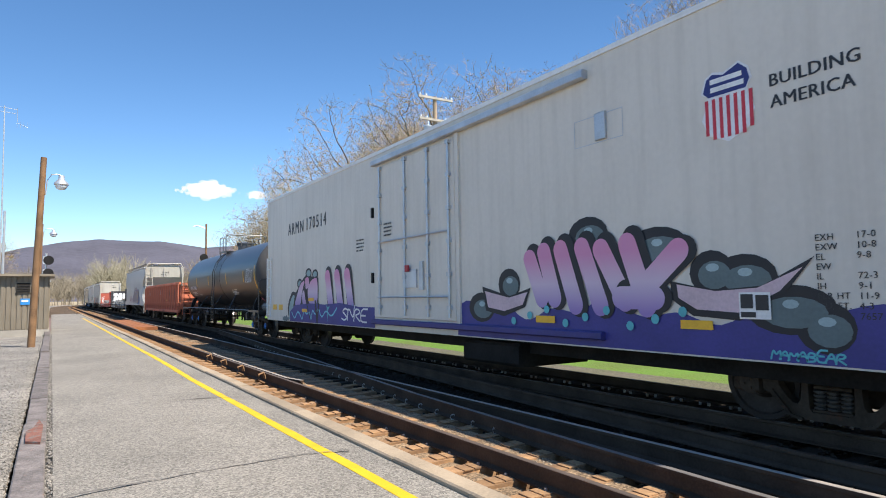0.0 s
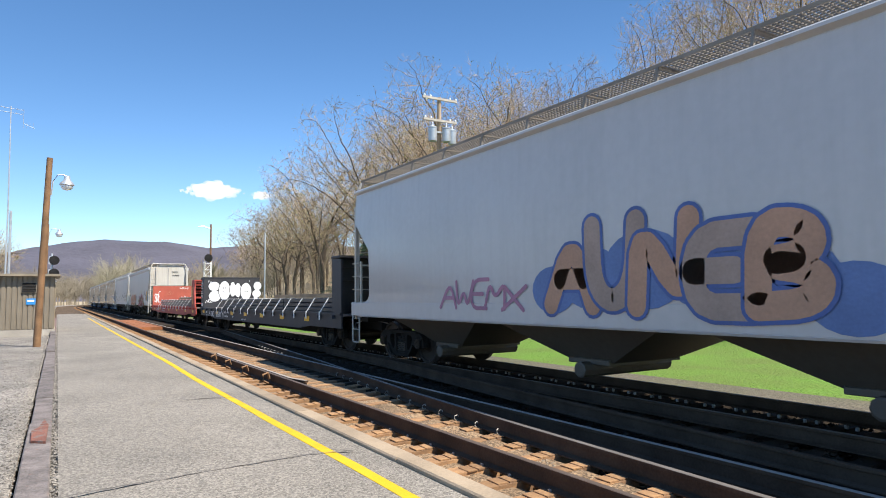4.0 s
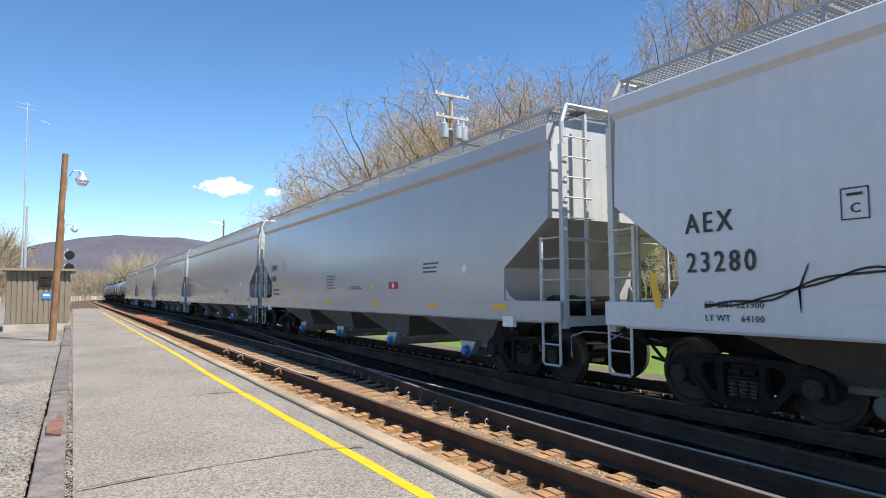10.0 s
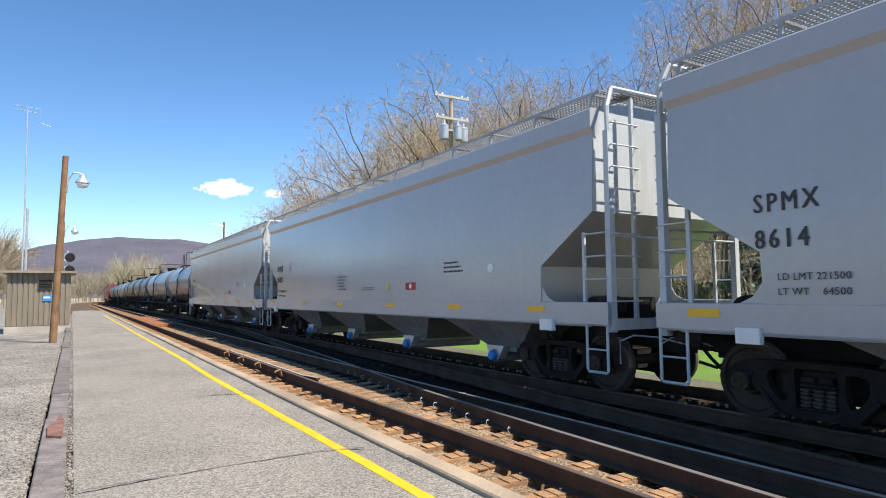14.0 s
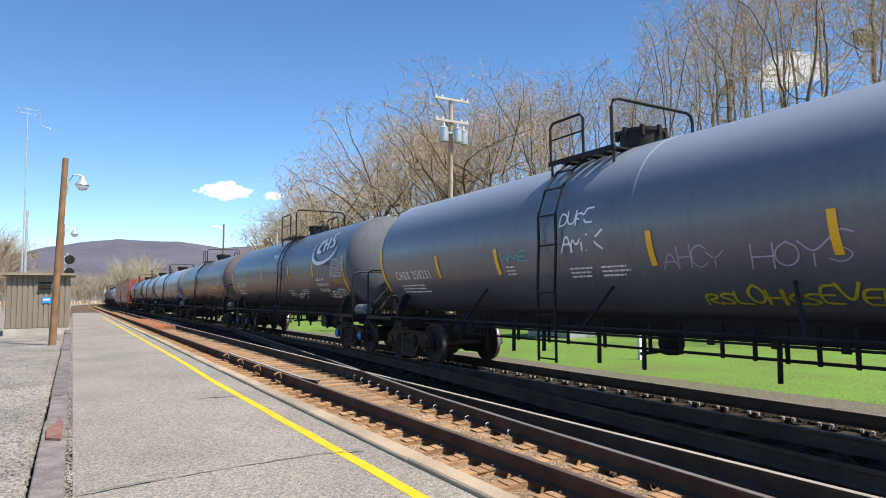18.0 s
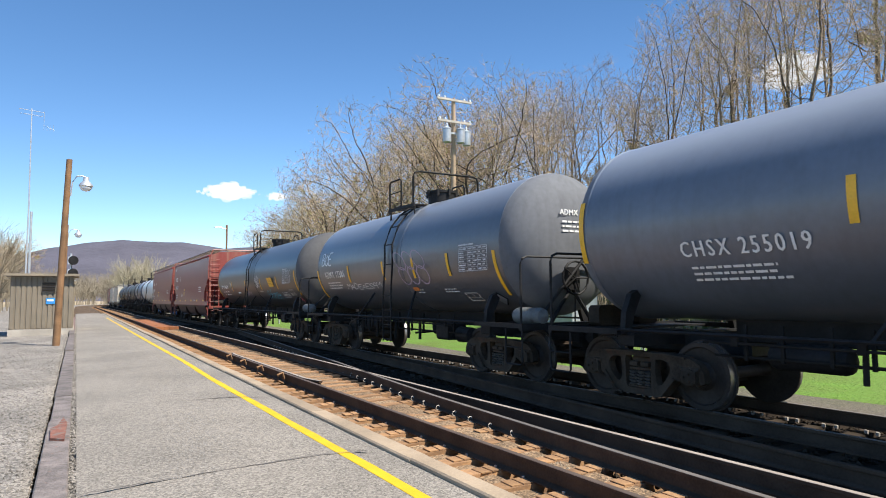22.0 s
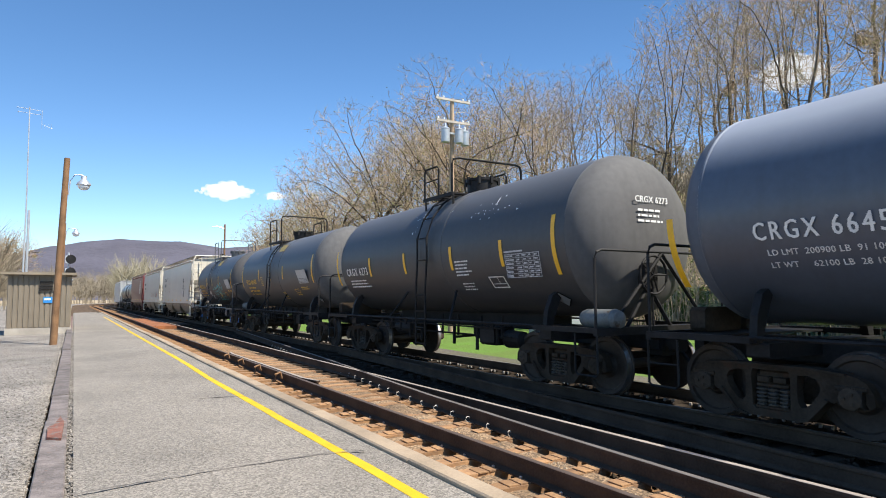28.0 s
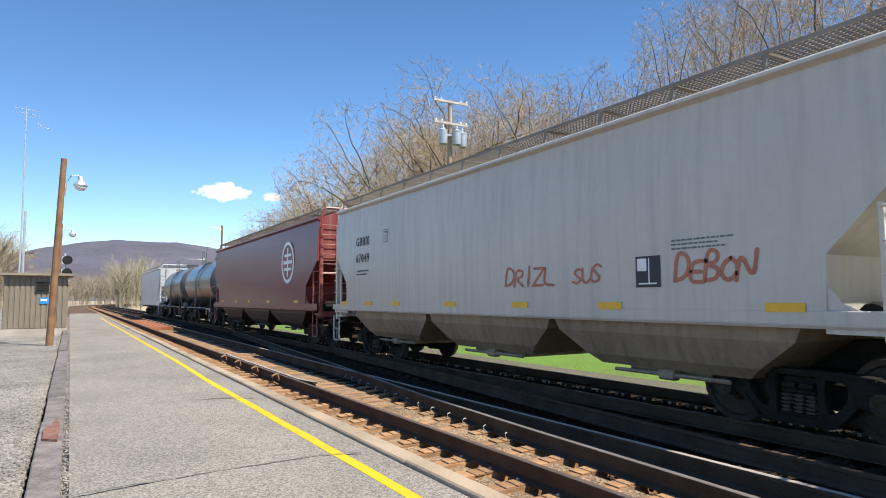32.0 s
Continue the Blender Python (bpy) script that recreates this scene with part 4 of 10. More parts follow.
        if rr.random() < 0.6:
            sh.box(-1.3, -1.26, yy - 0.045, yy + 0.045, 0.94, 1.1, c=0.01)
        if rr.random() < 0.45:
            sh.tube([(-1.12, yy + 0.05, 1.0), (-1.12, yy + 0.06, rr.uniform(0.5, 0.66))], 0.035, 6)
        yy += rr.uniform(0.35, 0.95)
    sh.tube([(-1.05, -0.9, 0.8), (-0.5, -0.5, 0.74)], 0.02, 5)
    sh.box(-0.3, 0.3, -yin - 0.2, yin + 0.2, 0.92, 1.25, c=0.02)
    sh.turn([(0.10, 0.62), (0.16, 0.64), (0.2, 0.76), (0.2, 1.1), (0.3, 1.12), (0.3, 1.25)], 16, (0, -0.4, 0))
    sh.tube([(-0.1, -0.4, 0.7), (-0.75, -0.45, 0.68)], 0.03, 6)
    part("rigging", sh, M["under"], car)
    sh = Shape().turn([(0.05, -0.5), (0.14, -0.45), (0.165, -0.38), (0.165, 0.38), (0.14, 0.45), (0.05, 0.5)], 18, (-0.8, yin - 1.1, 0.82), axis="y")
    part("air_reservoir", sh, blk, car, "black air reservoir under the shell", 40)
    sh = Shape().box(-1.1, -0.6, -yin + 0.5, -yin + 1.0, 0.62, 0.98, c=0.05)
    sh.turn([(0.05, -0.3), (0.16, -0.26), (0.18, 0.2), (0.1, 0.3)], 14, (-0.8, -yin + 0.2, 0.75), axis="y")
    part("brake_valve", sh, blk, car)
    # centre ladder, top platform, dome and railing
    sh = Shape()
    pts = [(-rad * math.sin(a) - 0.09, zc + rad * math.cos(a) + 0.05) for a in (1.75, 1.4, 1.05, 0.75, 0.5)]
    for s in (-0.22, 0.22):
        sh.tube([(-1.53, s + lad, 0.5), (-1.53, s + lad, 1.7)] + [(x, s + lad, z) for x, z in pts], 0.024, 5)
    for i in range(4):
        sh.tube([(-1.53, lad - 0.22, 0.55 + 0.36 * i), (-1.53, lad + 0.22, 0.55 + 0.36 * i)], 0.016, 5)
    for x, z in pts[:-1]:
        sh.tube([(x, lad - 0.22, z), (x, lad + 0.22, z)], 0.016, 5)
    part("ladder", sh, blk, car)
    zt = zc + rad
    sh = Shape()
    n = max(4, int((rail0 - portal) / 0.28))
    for i in range(n):
        y = portal + (rail0 - portal) * i / n
        sh.box(-0.98, -0.45, y, y + 0.2, zt - 0.12, zt - 0.09)
    sh.box(-1.0, -0.96, portal - 0.05, rail0 + 0.05, zt - 0.16, zt - 0.08)
    sh.box(-0.47, -0.43, portal - 0.05, rail0 + 0.05, zt - 0.16, zt - 0.08)
    for y in (portal, rail0):
        sh.tube([(-0.95, y, zt - 0.1), (-0.95, y, zt - 0.45)], 0.025, 5)
    part("top_platform", sh, blk, car)
    top = rail_z
    dome_y = (portal + rail1) / 2
    for x in (-0.98, 0.98):
        sh = Shape().tube([(x, rail0, zt - 0.14), (x, rail0, top - 0.08), (x, rail0 - 0.07, top), (x, rail1 + 0.08, top), (x, rail1, top - 0.08), (x, rail1, zt - 0.12)], 0.024, 6)
        sh.tube([(x, rail0, (top + zt) / 2), (x, rail1, (top + zt) / 2)], 0.016, 6)
        part("low_railing", sh, blk, car, "bent pipe safety railing", 40)
    y1 = portal
    sh = Shape().tube([(-0.98, y1, zt - 0.14), (-0.98, y1, top - 0.06), (-0.94, y1, top + 0.05), (-0.82, y1, top + 0.09), (0.82, y1, top + 0.09), (0.94, y1, top + 0.05), (0.98, y1, top - 0.06), (0.98, y1, zt - 0.14)], 0.028, 6)
    part("high_railing", sh, blk, car, "arched pipe railing across the tank", 40)
    sh = Shape().turn([(0.36, zt - 0.1), (0.36, zt + 0.26), (0.39, zt + 0.27), (0.39, zt + 0.33), (0.1, zt + 0.38), (0.02, zt + 0.38)], 20, (0.05, dome_y, 0))
    dome = part("dome", sh, blk, car, "bolted manway dome", 30)
    for a in range(8):
        c, s = math.cos(a * math.tau / 8), math.sin(a * math.tau / 8)
        part("bolt", Shape().box(0.05 + c * 0.39 - 0.03, 0.05 + c * 0.39 + 0.03, dome_y + s * 0.39 - 0.03, dome_y + s * 0.39 + 0.03, zt + 0.18, zt + 0.36), blk, dome)
    return car, L


def hopper(front, rear, colour, label, end_colour=None, bays=4, eave=4.35, roof_col=None, sill_z=1.10, cap="dark", gate=None, bay_col=None, rough=0.32, streak=0.15, coat=0.15, e=0.25, SL=1.05, chord=0.04, side_z=None, ZB=2.80, ZL=2.02):
    car, L = car_root("covered_hopper", label, "hopper car", front, rear)
    col = mat("hopper_paint", colour, rough, var=0.06, scale=0.4, fine=8, bump=0.03, streak=streak, grime=tuple(c * 0.62 for c in colour), coat=coat)
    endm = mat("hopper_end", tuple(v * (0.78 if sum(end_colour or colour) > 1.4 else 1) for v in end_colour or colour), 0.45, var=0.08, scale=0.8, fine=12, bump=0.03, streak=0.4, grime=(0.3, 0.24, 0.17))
    h, W = L / 2, 1.57
    low = side_z + 0.02 if side_z else sill_z + 0.15
    levels = [(-1.018, low), (-1.022, 1.9), (-1.025, 2.6), (-1.015, 3.3), (-0.985, eave - 0.1)]

    def ring(y, zb):
        pts = []
        for k, (x, z) in enumerate(levels):
            pts.append((x * W, y, max(z, zb)))
        pts += [(-W * 0.93, y, eave + 0.02), (-W * 0.62, y, eave + 0.2), (0, y, eave + 0.27), (W * 0.62, y, eave + 0.2), (W * 0.93, y, eave + 0.02)]
        for x, z in reversed(levels):
            pts.append((-x * W, y, max(z, zb)))
        return pts

    zs = [(-h + e, ZB), (-h + e + SL, ZL), (-h + e + SL + 0.03, low), (h - e - SL - 0.03, low), (h - e - SL, ZL), (h - e, ZB)]
    sh = Shape().loft([ring(y, z) for y, z in zs])
    part("body", sh, col, car, "", 25)
    # lower corner gussets of the side sheets
    for s in (-1, 1):
        g = s * (h - e - SL)
        for sx in (-1, 1):
            gs = Shape().prism([(g - s * 0.05, sill_z + 0.62), (g + s * 0.02, sill_z + 0.56), (g + s * 0.12, sill_z + 0.42), (g + s * 0.38, sill_z + 0.30), (g + s * 0.95, sill_z + 0.24), (g + s * 0.95, sill_z + 0.1), (g - s * 0.05, sill_z + 0.1)], sx * (W - 0.012), sx * (W + 0.004), axis="x")
            part("gusset", gs, col, car)
    # white or painted end sheets, 4 mm proud
    for s in (-1, 1):
        sh = Shape()
        y = s * (h - e + 0.004)
        r = [(x, z) for x, _, z in ring(0, ZB)]
        sh.face([(x * 0.995, y, z) for x, z in (r if s < 0 else r[::-1])])
        sh.box(-0.04, 0.04, y, y + s * 0.06, ZB, eave)
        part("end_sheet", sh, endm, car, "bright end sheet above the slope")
        # corner posts, slope braces, end platform
        sh = Shape()
        for sx in (-1, 1):
            sh.box(sx * W * 0.90, sx * W * 0.965, s * (h - 0.02), s * (h - 0.12), 1.0, eave - 0.35)
            sh.tube([(sx * W * 0.93, s * (h - 0.07), eave - 0.37), (sx * W * 0.93, s * (h - 0.08), eave + 0.02), (sx * W * 0.84, s * (h - 0.12), eave + 0.33)], 0.04, 6)
        sh.tube([(-W * 0.85, s * (h - 0.12), eave + 0.33), (W * 0.85, s * (h - 0.12), eave + 0.33)], 0.04, 6)
        sh.tube([(-W * 0.93, s * (h - 0.05), 2.42), (W * 0.93, s * (h - 0.05), 2.42)], 0.018, 6)
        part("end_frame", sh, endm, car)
        # crossover walkway at the roof's end
        sh = Shape()
        for i in range(6):
            yy = s * (h - e - 0.12 + (e + 0.02) * i / 5)
            sh.box(-W * 0.62, W * 0.62, yy - 0.012, yy + 0.012, eave + 0.31, eave + 0.345)
        for i in range(27):
            x = -W * 0.62 + W * 1.24 * i / 26
            sh.box(x - 0.01, x + 0.01, s * (h - e - 0.12), s * (h - 0.1), eave + 0.315, eave + 0.34)
        part("end_walkway", sh, roof_col or M["grating"], car, "expanded metal crossover walkway")
        sh = Shape()
        sh.box(-1.5, 1.5, s * h, s * (h - 0.55), sill_z - 0.02, sill_z + 0.03)
        sh.box(-1.5, 1.5, s * h, s * (h - 0.06), sill_z - 0.07, sill_z + 0.09)
        part("end_platform", sh, endm, car)
        sh = Shape().box(-0.22, 0.22, s * (h + 0.15), s * (h - 2.6), 0.70, sill_z - 0.025, c=0.02)
        sh.box(-1.35, 1.35, s * (h - 0.1), s * (h - 0.5), 0.92, sill_z - 0.025, c=0.02)
        part("draft_sill", sh, M["under"], car, "dark steel draft sill")
        sh = Shape()
        xl = -W * 0.93 + 0.5
        sh.box(xl - 0.025, xl + 0.025, s * (h - 0.10), s * (h - 0.04), 1.1, eave + 0.2)
        for i in range(9):
            z = 1.45 + (eave - 1.7) * i / 8
            sh.tube([(-W * 0.94, s * (h - 0.02), z), (-W * 0.94, s * (h + 0.03), z), (xl + 0.03, s * (h + 0.03), z), (xl + 0.03, s * (h - 0.04), z)], 0.013, 5)
        part("end_ladder", sh, endm, car, "", 40)
        for sx in (-1, 1):
            sh = Shape()
            x = sx * (W - 0.02)
            sh.box(x - 0.02, x + 0.02, s * (h - 0.56), s * (h - 0.51), sill_z + 0.05, 2.5)
            for z in (1.78, 2.12, 2.46):
                sh.tube([(x, s * (h - 0.54), z), (x + sx * 0.05, s * (h - 0.5), z), (x + sx * 0.05, s * (h - 0.1), z), (x, s * (h - 0.06), z)], 0.013, 5)
            part("side_ladder", sh, endm, car, "", 40)
            x = sx * (W + 0.01)
            sh = Shape().tube([(x, s * (h - 0.06), sill_z), (x, s * (h - 0.06), 0.44), (x, s * (h - 0.09), 0.41), (x, s * (h - 0.45), 0.41), (x, s * (h - 0.48), 0.44), (x, s * (h - 0.48), sill_z)], 0.022, 6)
            sh.tube([(x, s * (h - 0.06), 0.74), (x, s * (h - 0.48), 0.74)], 0.014, 5)
            part("stirrup_step", sh, endm, car, "", 40)
        # hanging cut lever and its rod along the end sill
        sh = Shape().tube([(-1.45, s * (h + 0.05), 0.55), (-1.45, s * (h + 0.05), 0.88), (-1.2, s * (h + 0.08), 0.95), (-0.7, s * (h + 0.1), 0.9), (-0.2, s * (h + 0.18), 0.78)], 0.014, 5)
        part("cut_lever", sh, endm, car, "bent uncoupling rod", 40)
        sh = Shape()
        sh.box(-0.25, 0.25, s * (h - 0.75), s * (h - 1.25), 1.15, 1.5, c=0.03)
        sh.turn([(0.16, -0.3), (0.18, -0.25), (0.18, 0.25), (0.16, 0.3)], 12, (-0.75, s * (h - 0.9), 1.35), axis="x")
        part("brake_gear", sh, M["under"], car)
        add_truck(car, s * (h - 1.75), cap, "worn" if end_colour and end_colour[1] < 0.1 else "dark")
        coupler(car, s * (h + 0.1), s)
    # side sills and eave rails
    sh = Shape()
    for sx in (-1, 1):
        sh.box(sx * W * 1.0, sx * (W + 0.035), -h + 0.02, h - 0.02, side_z or sill_z, sill_z + 0.34, c=0.012)
        sh.tube([(sx * (W + 0.0), -h + 0.4, side_z or sill_z), (sx * (W + 0.0), h - 0.4, side_z or sill_z)], 0.035, 6)
    part("side_sill", sh, col, car)
    sh = Shape()
    for sx in (-1, 1):
        sh.prism([(sx * W * 0.96, eave - chord * 1.4 - 0.05), (sx * W * 0.985, eave - chord * 1.35 - 0.02), (sx * (W + 0.055), eave - chord), (sx * (W + 0.055), eave), (sx * (W + 0.03), eave + 0.025), (sx * W * 0.92, eave + 0.04)], -h + e - 0.02, h - e + 0.02)
    part("eave_rail", sh, col, car)
    # slope sheets' bays and outlets
    n = bays
    span = (L - 2 * (e + SL) - 0.6) / n
    # grey and red bays: shade under the car is put into their colour
    bc = mat("bay_tone", bay_col or tuple(c * f for c, f in zip(colour, (0.17, 0.15, 0.125))), 0.55, var=0.2, scale=0.8, fine=12, bump=0.05, streak=0.5, grime=(0.07, 0.055, 0.045))
    for k in range(n):
        y0 = -(n * span) / 2 + k * span
        yc = y0 + span / 2
        sh = Shape()
        q = span / 2 - 0.03
        if side_z:      # deep bays: upright sides, then a steep taper to the outlet
            levels_b = ((side_z + 0.05, 1.48, q), (1.08, 1.45, q - 0.12), (0.74, 1.32, 1.42), (0.60, 1.2, 1.22))
        else:
            levels_b = ((sill_z + 0.12, 1.45, q), (0.46, 0.75, 0.42))
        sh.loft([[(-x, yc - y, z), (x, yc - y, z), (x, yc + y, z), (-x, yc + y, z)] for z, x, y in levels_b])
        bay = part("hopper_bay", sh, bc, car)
        sh = Shape()
        if side_z:
            sh.box(-1.05, 1.05, yc - 0.8, yc + 0.8, 0.50, 0.60, c=0.02)
            sh.tube([(-1.2, yc - 0.95, 0.53), (-1.2, yc + 0.95, 0.53)], 0.03, 6)
            sh.box(-1.25, -1.1, yc - 0.12, yc + 0.12, 0.46, 0.6, c=0.03)
        else:
            sh.box(-0.85, 0.85, yc - 0.46, yc + 0.46, 0.44, 0.53, c=0.01)
            sh.turn([(0.10, -1.05), (0.13, -1.04), (0.13, -0.8), (0.13, 0.8), (0.13, 1.04), (0.1, 1.05)], 10, (0, yc, 0.36), axis="x")
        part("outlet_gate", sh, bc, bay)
        if gate:
            part("gate_casting", Shape().prism([(yc - 0.3, 0.56), (yc + 0.3, 0.56), (yc + 0.16, 0.3), (yc - 0.12, 0.3)], -1.03, -0.86, axis="x"), M["galv"], bay, "grey gate casting")
            sh = Shape().turn([(0.02, -1.16), (0.08, -1.15), (0.10, -1.12), (0.10, -1.02), (0.08, -1.0)], 12, (0, yc, 0.36), axis="x")
            part("outlet_cap", sh, gate, bay, "bright outlet cap")
    # roof: running boards on brackets, hatch trough
    rc = roof_col or M["grating"]
    zr = eave + 0.33
    for sx in (-1, 1):
        sh = Shape()
        x0, x1 = sx * W * 0.50, sx * W * 0.90
        m = 9
        for i in range(m + 1):
            x = x0 + (x1 - x0) * i / m
            w = 0.014 if i in (0, m) else 0.006
            sh.box(x - w, x + w, -h + 0.25, h - 0.25, zr - (0.05 if i in (0, m) else 0.02), zr)
        c = int(L / 0.075)
        for i in range(c + 1):
            y = -h + 0.25 + (L - 0.5) * i / c
            sh.box(x0, x1, y - 0.008, y + 0.008, zr - 0.018, zr - 0.004)
        part("running_board", sh, rc, car, "expanded metal roof walkway")
        k = int(L / 1.35)
        sup = Shape().prism([(x0, zr - 0.06), (x1, zr - 0.06), (x1, zr - 0.03), (x0, zr - 0.03)], -0.03, 0.03)
        sup.prism([(x1, zr - 0.05), (x1 + sx * 0.03, zr - 0.05), (sx * W * 0.95, eave + 0.03), (sx * W * 0.92, eave + 0.03)], -0.02, 0.02)
        sup = sup.mesh("board_bracket", rc)
        for i in range(k + 1):
            part("board_bracket", sup, None, car).matrix_local = pose(0, -h + 0.4 + (L - 0.8) * i / k, 0)
    sh = Shape().box(-0.38, 0.38, -h + e + 0.5, h - e - 0.5, eave + 0.2, eave + 0.36, c=0.05)
    part("roof_hatch", sh, rc, car, "long roof hatch cover")
    return car, L


def gondola(front, rear):
    car, L = car_root("gondola_car", "rust-streaked orange-brown open gondola car with vertical ribs", "gondola", front, rear)
    col = mat("gondola_paint", (0.55, 0.175, 0.095), 0.85, var=0.25, scale=0.9, fine=14, bump=0.15, streak=0.6, grime=(0.34, 0.095, 0.05), rust=(0.12, 0.04, 0.022), rust_at=0.62, peel=0.4)
    worn = mat("gondola_worn", (0.50, 0.145, 0.075), 0.8, var=0.35, scale=2.2, fine=18, bump=0.2, streak=1.0, grime=(0.20, 0.055, 0.03), rust=(0.045, 0.02, 0.014), rust_at=0.515, peel=0.3)
    h, W, Z0, Z1 = L / 2, 1.55, 0.95, 2.50
    sh = Shape()
    for sx in (-1, 1):
        part("lower_side_sheet", Shape().box(sx * (W - 0.03), sx * W, -h, h, Z0 - 0.15, 1.36), col, car)
        part("upper_side_sheet", Shape().box(sx * (W - 0.03), sx * W, -h, h, 1.36, Z1), worn, car, "peeling rust-stained upper side sheet")
        part("side_ledge", Shape().prism([(sx * W, 1.33), (sx * (W + 0.035), 1.35), (sx * (W + 0.035), 1.38), (sx * W, 1.41)], -h, h), col, car)
    for s in (-1, 1):
        sh = Shape()
        sh.box(-W + 0.03, W - 0.03, s * h, s * (h - 0.05), Z0, Z1 - 0.1)
        for k in range(4):
            sh.box(-W + 0.1, W - 0.1, s * h, s * (h + 0.1), Z0 + 0.25 + k * 0.42, Z0 + 0.37 + k * 0.42, c=0.02)
        part("end_wall", sh, col, car)
    sh = Shape().box(-W + 0.03, W - 0.03, -h + 0.05, h - 0.05, Z0 - 0.1, Z0)
    part("deck", sh, M["under"], car)
    for sx in (-1, 1):
        sh = Shape()
        sh.box(sx * (W - 0.05), sx * (W + 0.10), -h - 0.02, h + 0.02, Z1 - 0.02, Z1 + 0.14, c=0.02)
        part("top_chord", sh, col, car)
        sh = Shape()
        sh.box(sx * W, sx * (W + 0.08), -h, h, Z0 - 0.22, Z0 - 0.06, c=0.02)
        part("side_sill", sh, col, car)
    n = 16
    rib = Shape().prism([(-W - 0.11, -0.05), (-W, -0.09), (-W, 0.09), (-W - 0.11, 0.05)], Z0 - 0.05, Z1 - 0.02, axis="z").mesh("rib", col)
    for i in range(n):
        for sx in (1, -1):
            ob = part("rib", rib, None, car)
            ob.matrix_local = pose(0, -h + 0.25 + (L - 0.5) * i / (n - 1), 0, 0, 0, 0 if sx == 1 else 180)
    for s in (-1, 1):
        sh = Shape()
        ladder(sh, -W - 0.13, s * (h - 0.05), 0.5, Z1, 0.36, "y", 6)
        part("side_ladder", sh, col, car)
        sh = Shape()
        ladder(sh, -W + 0.35, s * (h + 0.12), 0.6, Z1, 0.42, "x", 6)
        part("end_ladder", sh, col, car)
    sh = Shape()
    sh.box(-0.3, 0.3, -h - 0.1, h + 0.1, 0.62, Z0 - 0.1)
    # wide dark box stands in for the shade beneath the body
    sh.box(-1.35, 1.35, -h + 2.9, h - 2.9, 0.60, Z0 - 0.12)
    part("underframe", sh, M["under"], car)
    for s in (-1, 1):
        add_truck(car, s * (h - 1.9))
        coupler(car, s * (h + 0.1), s)
    return car, L


def flatcar(front, rear, colour, label, name, deck=1.10):
    car, L = car_root(name, label, "flatcar", front, rear)
    h, W = L / 2, 1.5
    col = mat("flatcar_paint", colour, 0.6, var=0.2, scale=0.7, fine=14, bump=0.08, streak=0.3, grime=(0.06, 0.045, 0.04))
    sh = Shape()
    for sx in (-1, 1):
        sh.prism([(-h, deck - 0.40), (-h + 2.6, deck - 0.40), (-h + 3.6, deck - 0.50), (h - 3.6, deck - 0.50), (h - 2.6, deck - 0.40), (h, deck - 0.40), (h, deck), (-h, deck)], sx * W, sx * (W - 0.05), axis="x")
        sh.box(sx * (W - 0.05), sx * (W + 0.05), -h, h, deck - 0.03, deck + 0.03)
    part("side_sill", sh, col, car)
    plank = Shape().box(-W + 0.05, W - 0.05, 0, 0.265, deck - 0.06, deck).mesh("deck_board", M["timber"])
    for i in range(int(L / 0.28)):
        part("deck_board", plank, None, car).matrix_local = pose(0, -h + i * 0.28, 0)
    pocket = Shape().box(W, W + 0.10, -0.06, 0.06, deck - 0.13, deck - 0.03, c=0.01).mesh("stake_pocket", col)
    k = int(L / 1.2)
    for i in range(k + 1):
        for turned in (0, 180):
            part("stake_pocket", pocket, None, car).matrix_local = pose(0, -h + 0.5 + (L - 1) * i / k, 0, 0, 0, turned)
    sh = Shape().prism([(-h - 0.1, 0.62), (-h + 3.0, 0.62), (-h + 4.4, 0.34), (h - 4.4, 0.34), (h - 3.0, 0.62), (h + 0.1, 0.62), (h + 0.1, deck - 0.06), (-h - 0.1, deck - 0.06)], -0.3, 0.3, axis="x")
    sh.tube([(-0.9, -h + 3, 0.75), (-0.9, h - 3, 0.75)], 0.03, 5)
    sh.box(-0.9, -0.3, 0.5, 1.6, 0.42, 0.8, c=0.05)
    part("underframe", sh, M["under"], car)
    for s in (-1, 1):
        add_truck(car, s * (h - 2.0), finish="dark")
        coupler(car, s * (h + 0.1), s)
    return car, L, col


K = 1.04
reefer_car, RL = reefer(1.0 * K, 21.9 * K)
tank1, T1L = tank(23.35 * K, 38.15 * K, (0.017, 0.017, 0.019), "glossy black tank car with white lettering", cap="blue", gloss=0.45, offwhite=0.35, streak=0.1)
gond, GL = gondola(39.9 * K, 55.2 * K)
hop3, H3L = hopper(56.7 * K, 72.0 * K, (0.46, 0.455, 0.45), "grey covered hopper with a white end and blue graffiti", (0.52, 0.49, 0.43), bays=3, ZB=3.50, ZL=2.75, SL=0.85, roof_col=M["grating_brown"])
flat4, F4L, F4C = flatcar(72.9 * K, 92.2 * K, (0.03, 0.03, 0.035), "black bulkhead flatcar loaded with strapped black beams", "bulkhead_flatcar")
flat5, F5L, F5C = flatcar(93.7 * K, 112.4 * K, (0.40, 0.062, 0.042), "red-brown bulkhead flatcar loaded with strapped black beams", "bulkhead_flatcar")
GREY = (0.352, 0.348, 0.35)
hop6, H6L = hopper(114.0 * K, 130.95 * K, (0.47, 0.475, 0.48), "light grey covered hopper with red and orange graffiti", (0.66, 0.62, 0.55), bays=4, roof_col=M["grating_brown"], chord=0.2)
hop7, H7L = hopper(132.4 * K, 149.1 * K, (0.56, 0.56, 0.56), "white-grey covered hopper with a painted barbed wire line", (0.66, 0.64, 0.58), bays=4, chord=0.2)
spmx = []
